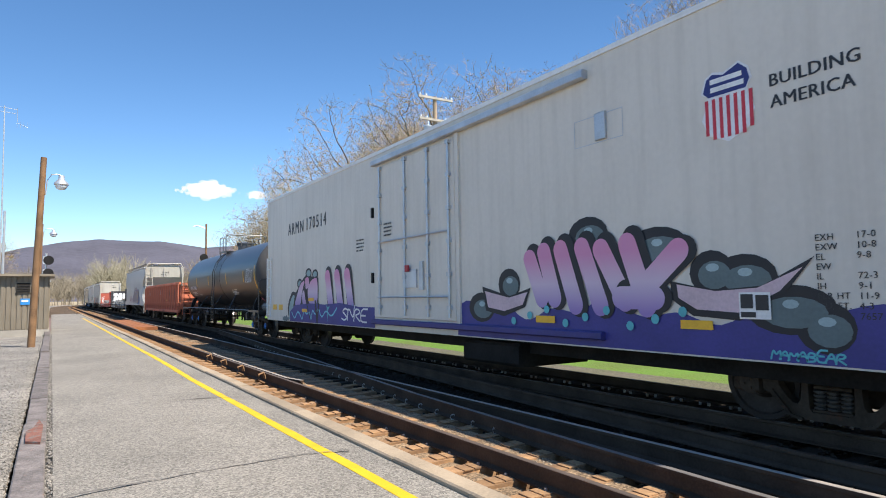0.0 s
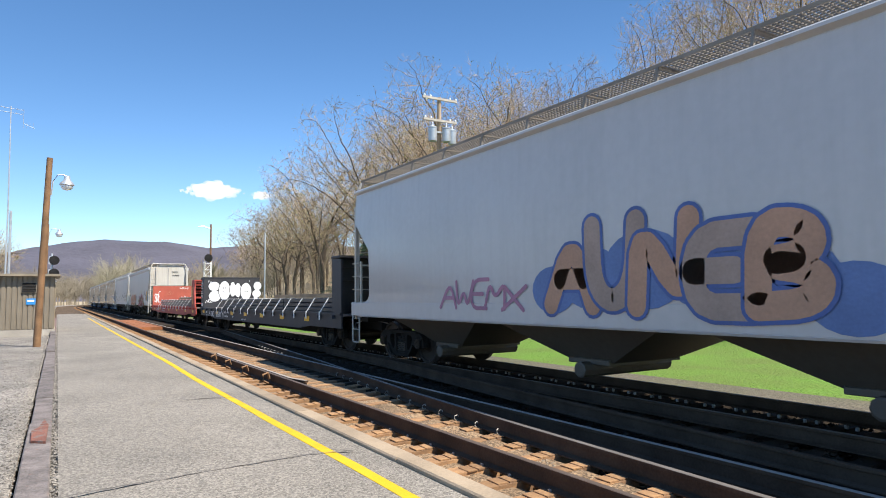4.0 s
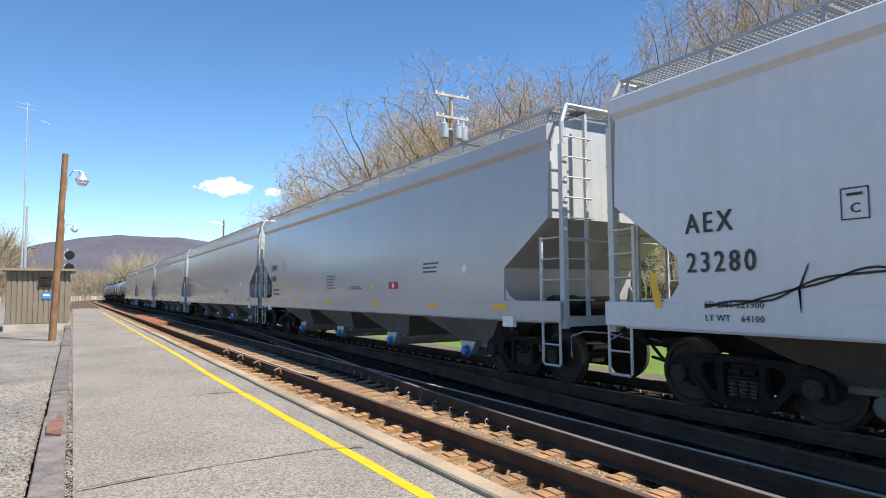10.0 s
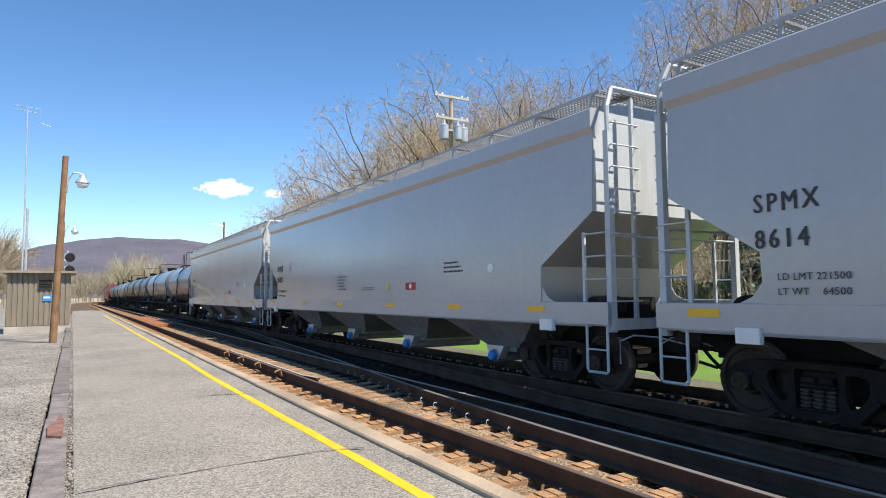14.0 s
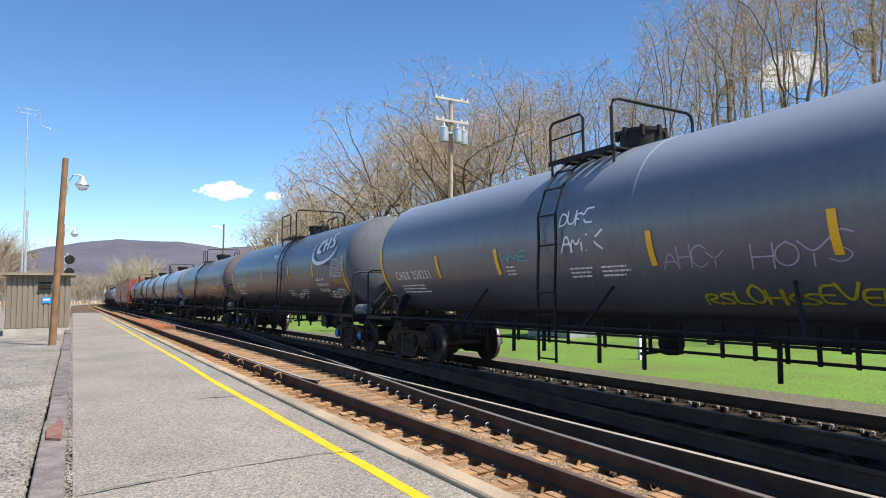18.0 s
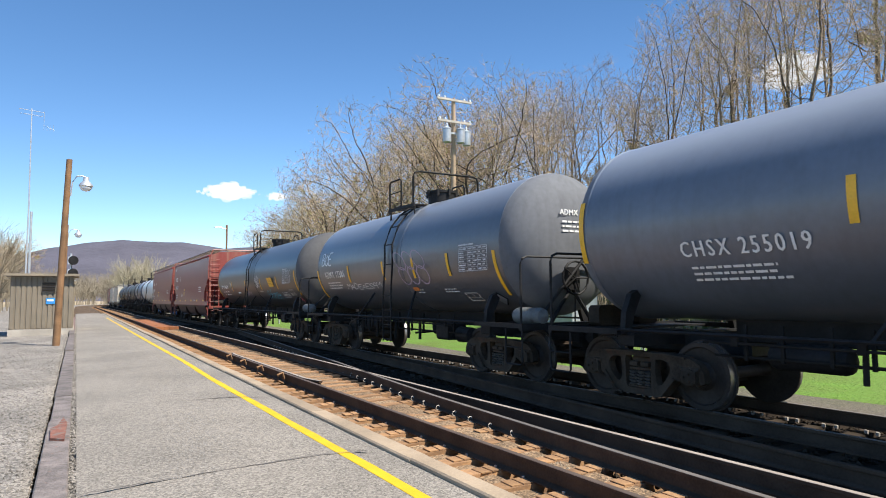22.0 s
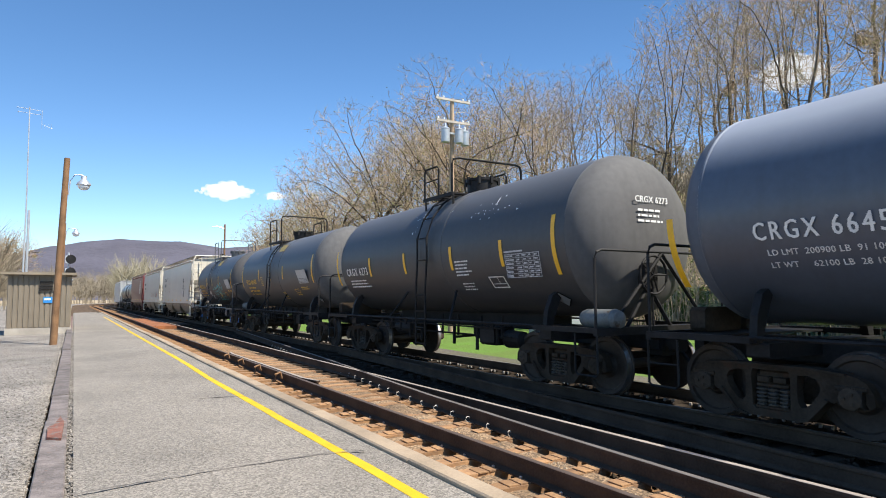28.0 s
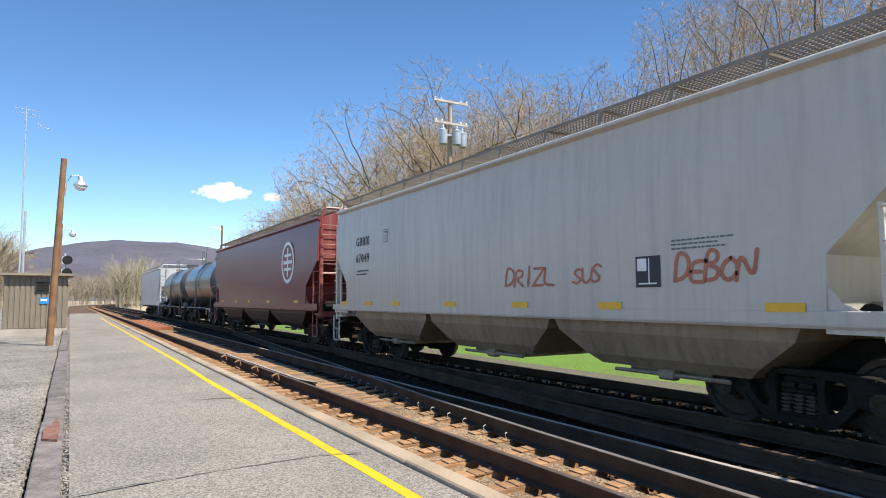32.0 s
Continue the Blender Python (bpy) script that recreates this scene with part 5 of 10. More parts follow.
for k, (a, b) in enumerate(((150.0, 167.55), (168.15, 186.3), (187.25, 205.3), (206.1, 223.9), (224.55, 242.65))):
    spmx.append(hopper(a * K, b * K, GREY, "clean pale grey covered hopper with blue outlet caps", (0.55, 0.58, 0.60), bays=4, bay_col=(0.19, 0.2, 0.215), gate=M["cap_blue"], rough=0.22, streak=0.05, coat=0.5, e=0.28, SL=1.23, chord=0.27))
TANKS = []
FITTINGS = {243.6: (0.06, 0.97, 0.28, -0.5, 4.80), 255.9: (1.23, 1.68, 0.85, 0.2, 4.64), 272.6: (-0.54, 0.95, -0.25, -0.95, 4.86), 289.4: (1.25, 1.53, 0.8, 0.19, 4.62), 305.7: (0.6, 1.4, 0.9, 0.5, 4.52),
            406.2: (0.2, 0.97, 0.3, -0.3, 4.66), 418.1: (0.6, 2.3, 1.3, 0.59, 4.88), 430.3: (1.06, 2.3, 1.3, 0.5, 4.88)}
for a, b, c, lab in (
        (243.6, 254.15, (0.10, 0.107, 0.12), "grey tank car with a manway platform"),
        (255.9, 270.9, (0.092, 0.105, 0.13), "blue-grey tank car with white graffiti tags"),
        (272.6, 287.8, (0.042, 0.050, 0.066), "dark blue-grey tank car with a white crescent emblem"),
        (289.4, 304.1, (0.058, 0.043, 0.036), "dirty dark brown tank car with yellow reflector stripes"),
        (305.7, 320.9, (0.105, 0.12, 0.145), "pale blue-grey tank car with a white crescent emblem"),
        (322.4, 332.95, (0.075, 0.082, 0.095), "dark grey tank car with chalk graffiti"),
        (334.6, 349.15, (0.035, 0.036, 0.04), "black tank car with white lettering and teal tag")):
    TANKS.append(tank(a * K, b * K, c, lab, cap="blue" if a == 272.6 else "dark", fit=FITTINGS.get(a), gloss=0.6 if sum(c) < 0.2 else 0.9, offwhite=0.4 if sum(c) < 0.2 else 1.6))
RED = (0.20, 0.024, 0.022)
hop20, H20L = hopper(351.3 * K, 365.55 * K, RED, "oxide red covered hopper with white lettering", (0.22, 0.045, 0.034), bays=3, bay_col=(0.04, 0.02, 0.018), roof_col=M["grating_brown"], rough=0.4, coat=0.2, e=0.06, SL=1.1, eave=4.18, side_z=1.22)
hop21, H21L = hopper(366.9 * K, 381.0 * K, RED, "oxide red covered hopper with white lettering", (0.22, 0.045, 0.034), bays=3, bay_col=(0.04, 0.02, 0.018), roof_col=M["grating_brown"], rough=0.4, coat=0.2, e=0.06, SL=1.1, eave=4.18, side_z=1.22, cap="blue")
for a, b, c, lab in (
        (382.4, 394.6, (0.62, 0.61, 0.57), "white tank car with a dark ladder"),
        (396.2, 404.5, (0.06, 0.074, 0.10), "dark blue tank car with a pale middle band"),
        (406.2, 416.4, (0.046, 0.046, 0.048), "matt black tank car with white lettering"),
        (418.1, 428.8, (0.058, 0.058, 0.06), "matt black tank car with amber lettering"),
        (430.3, 440.4, (0.028, 0.029, 0.033), "matt black tank car with amber lettering and teal graffiti")):
    TANKS.append(tank(a * K, b * K, c, lab, cap="blue" if a == 430.3 else "dark", fit=FITTINGS.get(a), rough=0.6, gloss=0.2 if a > 406 else 0.6, offwhite=0.4 if a > 406 else 3.6, brake=1 if a > 407 else -1))
SAND = (0.49, 0.445, 0.385)
hop27, H27L = hopper(442.05 * K, 457.3 * K, SAND, "pale grey covered hopper with brown dusty bays", (0.74, 0.69, 0.58), bays=3, bay_col=(0.26, 0.195, 0.13), roof_col=M["grating_brown"], e=0.3, SL=0.75, eave=4.12, side_z=1.28, coat=0.04, streak=0.45)
hop28, H28L = hopper(458.95 * K, 473.5 * K, SAND, "pale grey covered hopper with faded red tags", (0.74, 0.69, 0.58), bays=3, bay_col=(0.26, 0.195, 0.13), roof_col=M["grating_brown"], e=0.3, SL=0.75, eave=4.12, side_z=1.28, coat=0.04, streak=0.45)
hop29, H29L = hopper(474.8 * K, 490.5 * K, (0.15, 0.022, 0.022), "dark red covered hopper with a round white emblem", (0.2, 0.04, 0.035), bays=3, bay_col=(0.04, 0.02, 0.018), roof_col=M["grating_brown"], rough=0.4, coat=0.2, e=0.06, SL=1.1, eave=4.18, side_z=1.22)
TANKS.append(tank(492.0 * K, 501.5 * K, (0.03, 0.032, 0.035), "black tank car in the far rake"))
TANKS.append(tank(503.0 * K, 512.5 * K, (0.03, 0.032, 0.035), "black tank car in the far rake"))
hop32, H32L = hopper(514.2 * K, 530 * K, (0.55, 0.57, 0.58), "white covered hopper in the far rake", bays=3)


# ---- track details ----
fast = thing("rail_fastenings", "small rusty spring clips holding the rails to the ties", "rail clips", kind="structure")
sh = Shape()
sh.tube([(0.02, 0.0, 0.0), (-0.035, -0.02, 0.012), (-0.06, -0.025, 0.045), (-0.045, -0.01, 0.085), (0.0, 0.01, 0.10), (0.035, 0.02, 0.085), (0.03, 0.02, 0.065)], 0.0105, 5)
CLIP = sh.mesh("clip", M["clip"], 60)
sh = Shape()
sh.box(-0.245, -0.125, -0.095, 0.095, 0.0, 0.011, c=0.004)
sh.box(-0.112, 0.0, -0.095, 0.095, 0.0, 0.015, c=0.004)
PLATE = sh.mesh("tie_plate", M["tie"], 30)
SPIKE = Shape().box(-0.011, 0.011, -0.011, 0.011, 0, 0.024, c=0.003).mesh("spike", M["rail_top"])
CLOSURE = ((-14, 4.45), (-2, 4.62), (3, 4.72), (6, 4.86), (9, 5.05), (11.6, 5.30), (13.4, 5.50), (16, 5.76), (19.5, 6.05), (24.5, 6.5), (33, 7.2))
rc = random.Random(12)
for i in range(50):
    y = -2.94 + i * 0.525
    k = next(j for j in range(len(CLOSURE) - 1) if y <= CLOSURE[j + 1][0])
    xc = CLOSURE[k][1] + (CLOSURE[k + 1][1] - CLOSURE[k][1]) * (y - CLOSURE[k][0]) / (CLOSURE[k + 1][0] - CLOSURE[k][0])
    if y < 12:
        part("tie_plate", PLATE, None, fast, "rust-stained tie plate").matrix_local = pose(RAIL_A - 0.075, y, -0.194, 0, 0, rc.uniform(-2, 2))
        part("tie_plate", PLATE, None, fast, "rust-stained tie plate").matrix_local = pose(xc - 0.075, y, -0.194, 0, 0, rc.uniform(-2, 2))
        part("spike", SPIKE, None, fast).matrix_local = pose(RAIL_A - 0.088, y + rc.uniform(-.05, .05), -0.18)
    if y > 6.5:
        part("clip", CLIP, None, fast, "pale hooked rail clip").matrix_local = pose(xc - 0.10, y + rc.uniform(-.03, .03), -0.178, 0, 0, rc.uniform(-20, 20)) @ Matrix.Diagonal((0.75, 0.75, 0.72, 1))
# spike heads along the far rail, their sunlit glints put into a pale colour
HEAD_SPIKE = Shape().box(-0.016, 0.016, -0.02, 0.02, 0, 0.05, c=0.006).mesh("spike", M["clip"])
for i in range(70):
    y = -2.0 + i * 0.525
    for dy in (-0.07, 0.08):
        part("spike", HEAD_SPIKE, None, fast).matrix_local = pose(RAIL_D + GAUGE - 0.15 + rc.uniform(-.02, .02), y + dy, -0.235, rc.uniform(-8, 8), 0, rc.uniform(-20, 20))
for i in range(4):
    sh = Shape()
    sh.tube([(-0.10, -0.02, -0.19), (-0.22, -0.02, -0.12), (-0.22, 0.0, 0.0), (-0.12, 0.02, 0.03), (-0.08, 0.03, -0.1)], 0.028, 6)
    ob = part("rail_brace", sh, M["pole_wood"], fast, "bent steel rail brace", 60)
    ob.matrix_local = pose(RAIL_A, 13.1 + i * 1.7, 0)

# loose stones on the near track
rs = random.Random(3)
stones = [Shape(), Shape(), Shape()]


def stone(sh, x, y, z, r, k=0):
    a = [rs.uniform(0.6, 1.2) * r for _ in range(6)]
    i = len(sh.v)
    th = rs.uniform(0, 3)
    c, s = math.cos(th), math.sin(th)
    for px, py, pz in ((a[0], 0, 0), (-a[1], 0, 0), (0, a[2], 0), (0, -a[3], 0), (0, 0, a[4] * 0.8), (0, 0, -a[5] * 0.6)):
        sh.v.append((x + c * px - s * py, y + s * px + c * py, z + pz))
    for q in ((0, 2, 4), (2, 1, 4), (1, 3, 4), (3, 0, 4), (2, 0, 5), (1, 2, 5), (3, 1, 5), (0, 3, 5)):
        sh.f.append(tuple(i + b for b in q))
        sh.mi.append(k)


for n in range(14000):
    y = -2 + 30 * rs.random() ** 1.4
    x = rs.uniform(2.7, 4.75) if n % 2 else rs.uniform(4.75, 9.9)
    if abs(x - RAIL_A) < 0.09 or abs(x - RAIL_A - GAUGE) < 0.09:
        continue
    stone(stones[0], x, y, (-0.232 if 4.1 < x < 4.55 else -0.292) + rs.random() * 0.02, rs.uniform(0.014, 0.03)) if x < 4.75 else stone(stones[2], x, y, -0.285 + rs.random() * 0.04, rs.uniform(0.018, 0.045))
for n in range(3600):
    y = 1 + 22 * rs.random() ** 1.3
    stone(stones[0], rs.uniform(4.05, 4.5) + 0.1 * rs.random(), y, -0.218, rs.uniform(0.012, 0.028))
tagged(part("ballast_stones", stones[0], M["stone"]), "loose brown and grey ballast stones between the ties", "ballast", kind="stuff")
tagged(part("sooty_stones", stones[2], M["stone_dark"]), "ballast stones beside the far track, darkened for the train's shade", "ballast", kind="stuff")
for n in range(9000):
    y = 3 + 32 * rs.random() ** 1.6
    x = -0.27 - 3.2 * rs.random() ** 1.3
    stone(stones[1], x, y, ground_z(x - FAR_CX, y) + 0.003, rs.uniform(0.007, 0.022))
for n in range(2600):
    y = 2 + 30 * rs.random() ** 1.5
    stone(stones[1], rs.uniform(-0.01, 0.055), y, PZ - 0.035 + rs.random() * 0.025, rs.uniform(0.008, 0.02))
for n in range(1500):
    y = 2 + 30 * rs.random() ** 1.5
    stone(stones[1], -0.262 - 0.03 * rs.random() - 0.03 * abs(noise.noise((y * 2, 0, 8))), y, 0.08, rs.uniform(0.012, 0.03))
tagged(part("yard_gravel", stones[1], M["gravel"]), "fine grey gravel beside the platform timbers", "gravel", kind="stuff")

# crossing planks across the near track
cross = thing("plank_crossing", "orange-brown worn plank crossing laid in the near track", "level crossing", kind="structure")
for i in range(5):
    x0 = RAIL_A + 0.13 + i * 0.262
    part("plank", Shape().box(x0, x0 + 0.25, 40.2, 56.5, -0.19, -0.02 + 0.006 * (i % 2), c=0.01), M["plank"], cross)
for i in range(3):
    x0 = RAIL_A + GAUGE + 0.12 + i * 0.3
    part("plank", Shape().box(x0, x0 + 0.28, 42.2, 57.5, -0.19, -0.03, c=0.01), M["tie_grey"], cross)

tagged(part("worn_patch", Shape().prism([(-0.19, 7.62), (-0.06, 7.5), (-0.045, 8.5), (-0.09, 8.9), (-0.14, 8.35), (-0.2, 8.2)], PZ - 0.01, PZ + 0.026, axis="z"), M["timber_worn"]), "rust-red worn patch on an edge timber", "patch", kind="structure")
# shadows of overhead wires, painted as dark bands across the platform
shadow_tone = mat("wire_shadow_tone", (0.13, 0.115, 0.10), 0.9, var=0.45, scale=9, fine=60, bump=0.4)
cracks = thing("platform_wire_shadows", "dark bands painted across the asphalt platform for wire shadows", "cracks", kind="structure")
for pts, w in (([(0.03, 5.36), (0.6, 5.44), (1.35, 5.5), (2.0, 5.56), (2.4, 5.44)], 0.024), ([(1.5, 9.5), (1.95, 9.45), (2.4, 9.25)], 0.03), ([(0.05, 9.4), (0.7, 9.55), (1.5, 9.5)], 0.01),
               ([(0.05, 14.4), (0.8, 14.6), (1.45, 14.7)], 0.03), ([(0.3, 18.4), (1.2, 18.2), (2.3, 17.8)], 0.03), ([(0.2, 36.0), (1.7, 37.5)], 0.05)):
    sh = Shape()
    fine_pts = []
    for a, b in zip(pts, pts[1:]):
        for i in range(12):
            f = i / 12
            fine_pts.append((a[0] + (b[0] - a[0]) * f, a[1] + (b[1] - a[1]) * f + 0.014 * noise.noise((a[0] + f * 9, a[1], 1))))
    top = [(x, y + 1.7 * w * (0.35 + 0.9 * abs(noise.noise((x * 9, y, 5))))) for x, y in fine_pts]
    zt = PZ + 0.0135
    i0 = len(fine_pts)
    for i in range(i0 - 1):
        sh.face([(*fine_pts[i], zt), (*fine_pts[i + 1], zt), (*top[i + 1], zt), (*top[i], zt)])
    part("crack", sh, shadow_tone, cracks)


# ---- poles, lamps, mast, signals ----
def light_pole(x, y, top, lean, lx, lz):
    t = thing("platform_lamp", "brown wooden pole with a curved arm and round lamp", "lamp post", "platform lamps")
    sh = Shape().tube([(x, y, -0.3), (x + lean * 0.5, y, top * 0.5), (x + lean, y, top)], 0.12, 12, r2=0.095)
    part("pole", sh, M["pole_wood"], t, "", 40)
    px = x + lean
    sh = Shape().tube([(px + 0.08, y, lz - 0.45), (px + 0.12, y, lz + 0.05), (px + 0.25, y, lz + 0.28), (px + 0.42, y, lz + 0.30), (lx, y, lz + 0.26)], 0.022, 6)
    part("arm", sh, M["galv"], t, "", 40)
    sh = Shape().turn([(0.03, 0.42), (0.09, 0.41), (0.10, 0.28), (0.13, 0.24), (0.22, 0.14), (0.235, 0.08), (0.22, 0.07)], 16, (lx, y, lz - 0.14))
    part("lamp_head", sh, M["galv"], t, "grey ribbed lamp housing", 40)
    sh = Shape().turn([(0.20, 0.08), (0.19, 0.0), (0.13, -0.08), (0.02, -0.11)], 16, (lx, y, lz - 0.14))
    part("globe", sh, M["glass"], t, "clear prismatic globe", 60)
    return t


light_pole(-0.57, 25.66, 6.58, 0.20, 0.17, 5.72)
light_pole(-0.78, 47.7, 6.55, 0.1, -0.03, 5.95)

mast = thing("antenna_mast", "tall thin grey metal antenna mast with crossed aerials", "antenna")
sh = Shape()
sh.tube([(-3.58, 60, 0), (-3.55, 60, 9), (-3.62, 60, 17.2)], 0.07, 8, r2=0.04)
part("mast", sh, M["galv"], mast, "", 40)
sh = Shape().tube([(-3.35, 60.4, 0), (-3.38, 60.4, 8.8)], 0.09, 8)
part("lower_mast", sh, M["galv"], mast, "", 40)
sh = Shape()
for z, w in ((17.1, 0.85), (16.75, 0.75)):
    sh.tube([(-3.62 - w, 60, z), (-3.62 + w, 60, z - 0.12)], 0.018, 5)
    for i in range(5):
        xx = -3.62 - w + w * 0.5 * i
        sh.tube([(xx, 59.8, z - 0.05), (xx, 60.2, z - 0.05)], 0.012, 4)
sh.tube([(-2.75, 60, 17.0), (-2.75, 60, 15.9), (-2.0, 60, 15.6)], 0.016, 5)
for i in range(4):
    sh.tube([(-2.75 + i * 0.22, 60, 15.5), (-2.75 + i * 0.22, 60, 16.0)], 0.01, 4)
part("aerial", sh, M["galv"], mast, "thin directional aerials")

sig = thing("track_signal", "black two-headed railway signal on a mast", "railway signal", "signals")
part("mast", Shape().tube([(-0.46, 58, -0.2), (-0.46, 58, 5.3)], 0.07, 8), M["galv"], sig, "", 40)
for k, z in enumerate((4.75, 3.75)):
    part("signal_head", Shape().turn([(0.02, -0.06), (0.36, -0.05), (0.36, 0.0), (0.02, 0.03)], 18, (-0.30, 57.8, z), axis="y"), M["black"], sig, "round black target", 40)
    part("signal_case", Shape().box(-0.68, -0.42, 57.75, 58.1, z - 0.3, z + 0.3, c=0.03), M["galv"], sig)
part("platform", Shape().box(-0.85, -0.1, 57.9, 58.7, 3.1, 3.16), M["galv"], sig)

sig2 = thing("lattice_signal", "white lattice railway signal with a round black head", "railway signal", "signals")
sh = Shape()
bx, by = 12.4, 64.0
for sx in (-0.3, 0.3):
    for sy in (-0.25, 0.25):
        sh.box(bx + sx - 0.03, bx + sx + 0.03, by + sy - 0.03, by + sy + 0.03, -0.6, 5.2)
for i in range(9):
    z = 0.2 + i * 0.6
    sh.box(bx - 0.33, bx + 0.33, by - 0.28, by - 0.22, z - 0.03, z + 0.03)
    sh.tube([(bx - 0.3, by - 0.25, z - 0.6), (bx + 0.3, by - 0.25, z)], 0.02, 4)
part("lattice", sh, M["white"], sig2)
part("signal_head", Shape().turn([(0.02, -0.06), (0.38, -0.05), (0.38, 0.0), (0.02, 0.03)], 18, (bx, by - 0.3, 5.55), axis="y"), M["black"], sig2, "", 40)
part("signal_case", Shape().box(bx - 0.6, bx - 0.32, by - 0.3, by, 3.0, 3.6, c=0.03), M["black"], sig2)

up = thing("utility_pole", "tall pale wooden utility pole with two crossarms and three transformers", "utility pole")
ux, uy = 19.0, 31.1
ut = 13.35
part("pole", Shape().tube([(ux, uy + 0.35, -0.8), (ux, uy + 0.15, 6), (ux, uy, ut)], 0.17, 12, r2=0.12), M["pole_pale"], up, "", 40)
for z, w in ((ut - 0.15, 1.35), (ut - 1.45, 1.3)):
    arm = part("crossarm", Shape().box(ux - w * 0.86 - 0.05, ux + w * 0.86, uy - 0.2, uy - 0.09, z - 0.06, z + 0.07, c=0.01), M["crossarm"], up, "bleached wooden crossarm")
    for k in (-0.8, -0.5, 0.5, 0.8):
        part("insulator", Shape().turn([(0.02, 0.06), (0.05, 0.08), (0.06, 0.14), (0.03, 0.2)], 8, (ux + k * w, uy - 0.15, z)), M["glass"], arm)
for k, (dx, dz) in enumerate(((-0.62, -2.35), (0.32, -2.3), (0.72, -2.4))):
    tr = part("transformer", Shape().turn([(0.02, 0.0), (0.24, 0.0), (0.25, 0.05), (0.25, 0.75), (0.27, 0.76), (0.27, 0.82), (0.12, 0.9), (0.02, 0.9)], 16, (ux + dx, uy - 0.25, ut + dz - 0.4)), M["galv"], up, "grey can transformer", 40)
    part("bushing", Shape().turn([(0.03, 0.9), (0.05, 0.93), (0.03, 1.0), (0.05, 1.05), (0.02, 1.15)], 8, (ux + dx, uy - 0.25, ut + dz - 0.4)), M["glass"], tr)
part("bracket", Shape().box(ux - 0.62, ux + 0.7, uy - 0.2, uy - 0.12, ut - 2.2, ut - 2.1), M["galv"], up)

wire = thing("overhead_wire", "thin black overhead wire crossing in front of the woods", "wire")
pts = []
for i in range(17):
    f = i / 16
    pts.append((22.0, 4 + 52 * f, 17.5 - 12.0 * f - 5.5 * 4 * f * (1 - f) * 0.35))
part("cable", Shape().tube(pts, 0.006, 4), M["black"], wire)

vent = thing("vent_pipe_pole", "dark steel pole with a hooded top behind the cabinet", "pole")
part("pipe", Shape().tube([(20.6, 25.4, -0.6), (20.6, 25.4, 6.6)], 0.11, 10), M["truck"], vent, "", 40)
part("hood", Shape().tube([(20.6, 25.4, 6.5), (20.65, 25.3, 6.85), (20.95, 25.1, 6.95)], 0.14, 10), M["truck"], vent, "", 40)
part("bracket_box", Shape().box(20.35, 20.85, 25.2, 25.5, 5.6, 6.1, c=0.03), M["truck"], vent)

cab = thing("equipment_cabinet", "pale grey metal equipment cabinet on the lawn", "cabinet")
part("body", Shape().box(20.0, 21.6, 22.3, 25.4, -0.5, 2.1, c=0.02), M["galv"], cab)
part("lid", Shape().box(19.92, 21.68, 22.2, 25.5, 2.1, 2.2, c=0.02), M["galv"], cab)
for k in range(2):
    part("door", Shape().box(19.975, 20.0, 22.45 + k * 1.45, 23.8 + k * 1.45, -0.3, 1.95, c=0.01), M["galv"], cab)

post = thing("lawn_stake", "short white marker stake in the lawn", "stake")
part("stake", Shape().box(16.0, 16.1, 14.5, 14.6, -0.7, 0.35, c=0.01), M["white"], post)
thin = thing("thin_metal_pole", "thin pale metal pole beside the far trees", "pole")
part("pole", Shape().tube([(14.6, 52.0, -0.6), (14.6, 52.0, 7.0)], 0.06, 8), M["galv"], thin, "", 40)
lamp3 = thing("far_street_lamp", "distant pole with a small street lamp", "lamp post")
part("pole", Shape().tube([(17.0, 86.0, -0.5), (17.0, 86.0, 11.4)], 0.12, 8), M["pole_wood"], lamp3, "", 40)
part("lamp_head", Shape().tube([(17.0, 86, 10.8), (16.0, 86, 11.1), (15.4, 86, 11.0)], 0.07, 6), M["galv"], lamp3, "", 40)

# ---- shed ----
shed = thing("equipment_shed", "tan metal-sided equipment shed with a flat overhanging roof", "shed")
SX0, SX1, SY, SZ = -2.62, -0.12, 34.6, 2.72
part("wall", Shape().box(SX0, SX1, SY + 0.02, SY + 3.2, 0.05, SZ), M["shed"], shed)
n = 12
for i in range(n):
    x = SX0 + (SX1 - SX0) * i / n
    part("siding_panel", Shape().prism([(x + 0.012, SY + 0.02), (x + 0.025, SY - 0.012), (x + 0.165, SY - 0.012), (x + 0.178, SY + 0.02)], 0.3, SZ, axis="z"), M["shed"], shed)
part("foundation", Shape().box(SX0 - 0.04, SX1 + 0.05, SY - 0.04, SY + 3.24, -0.4, 0.27), M["concrete"], shed, "pale concrete footing")
part("roof", Shape().box(SX0 - 0.25, SX1 + 0.22, SY - 0.3, SY + 3.4, SZ, SZ + 0.11, c=0.02), M["shed_trim"], shed)
v = part("vent", Shape().box(-1.42, -0.82, SY - 0.05, SY - 0.01, 1.95, 2.45), M["shed_trim"], shed)
for i in range(6):
    part("louvre", Shape().prism([(SY - 0.09, 1.98 + i * 0.075), (SY - 0.05, 2.03 + i * 0.075), (SY - 0.05, 2.045 + i * 0.075), (SY - 0.09, 1.995 + i * 0.075)], -1.39, -0.85, axis="x"), M["black"], v)
sg = part("sign", Shape().box(-1.22, -0.86, SY - 0.04, SY - 0.015, 1.42, 1.70), M["sky_blue"], shed, "small blue sign with white bars")
part("sign_bar", Shape().box(-1.18, -0.92, SY - 0.046, SY - 0.04, 1.55, 1.63), M["offwhite"], sg)
part("door", Shape().box(SX1, SX1 + 0.03, SY + 0.5, SY + 1.5, 0.27, 2.35), M["shed_trim"], shed)


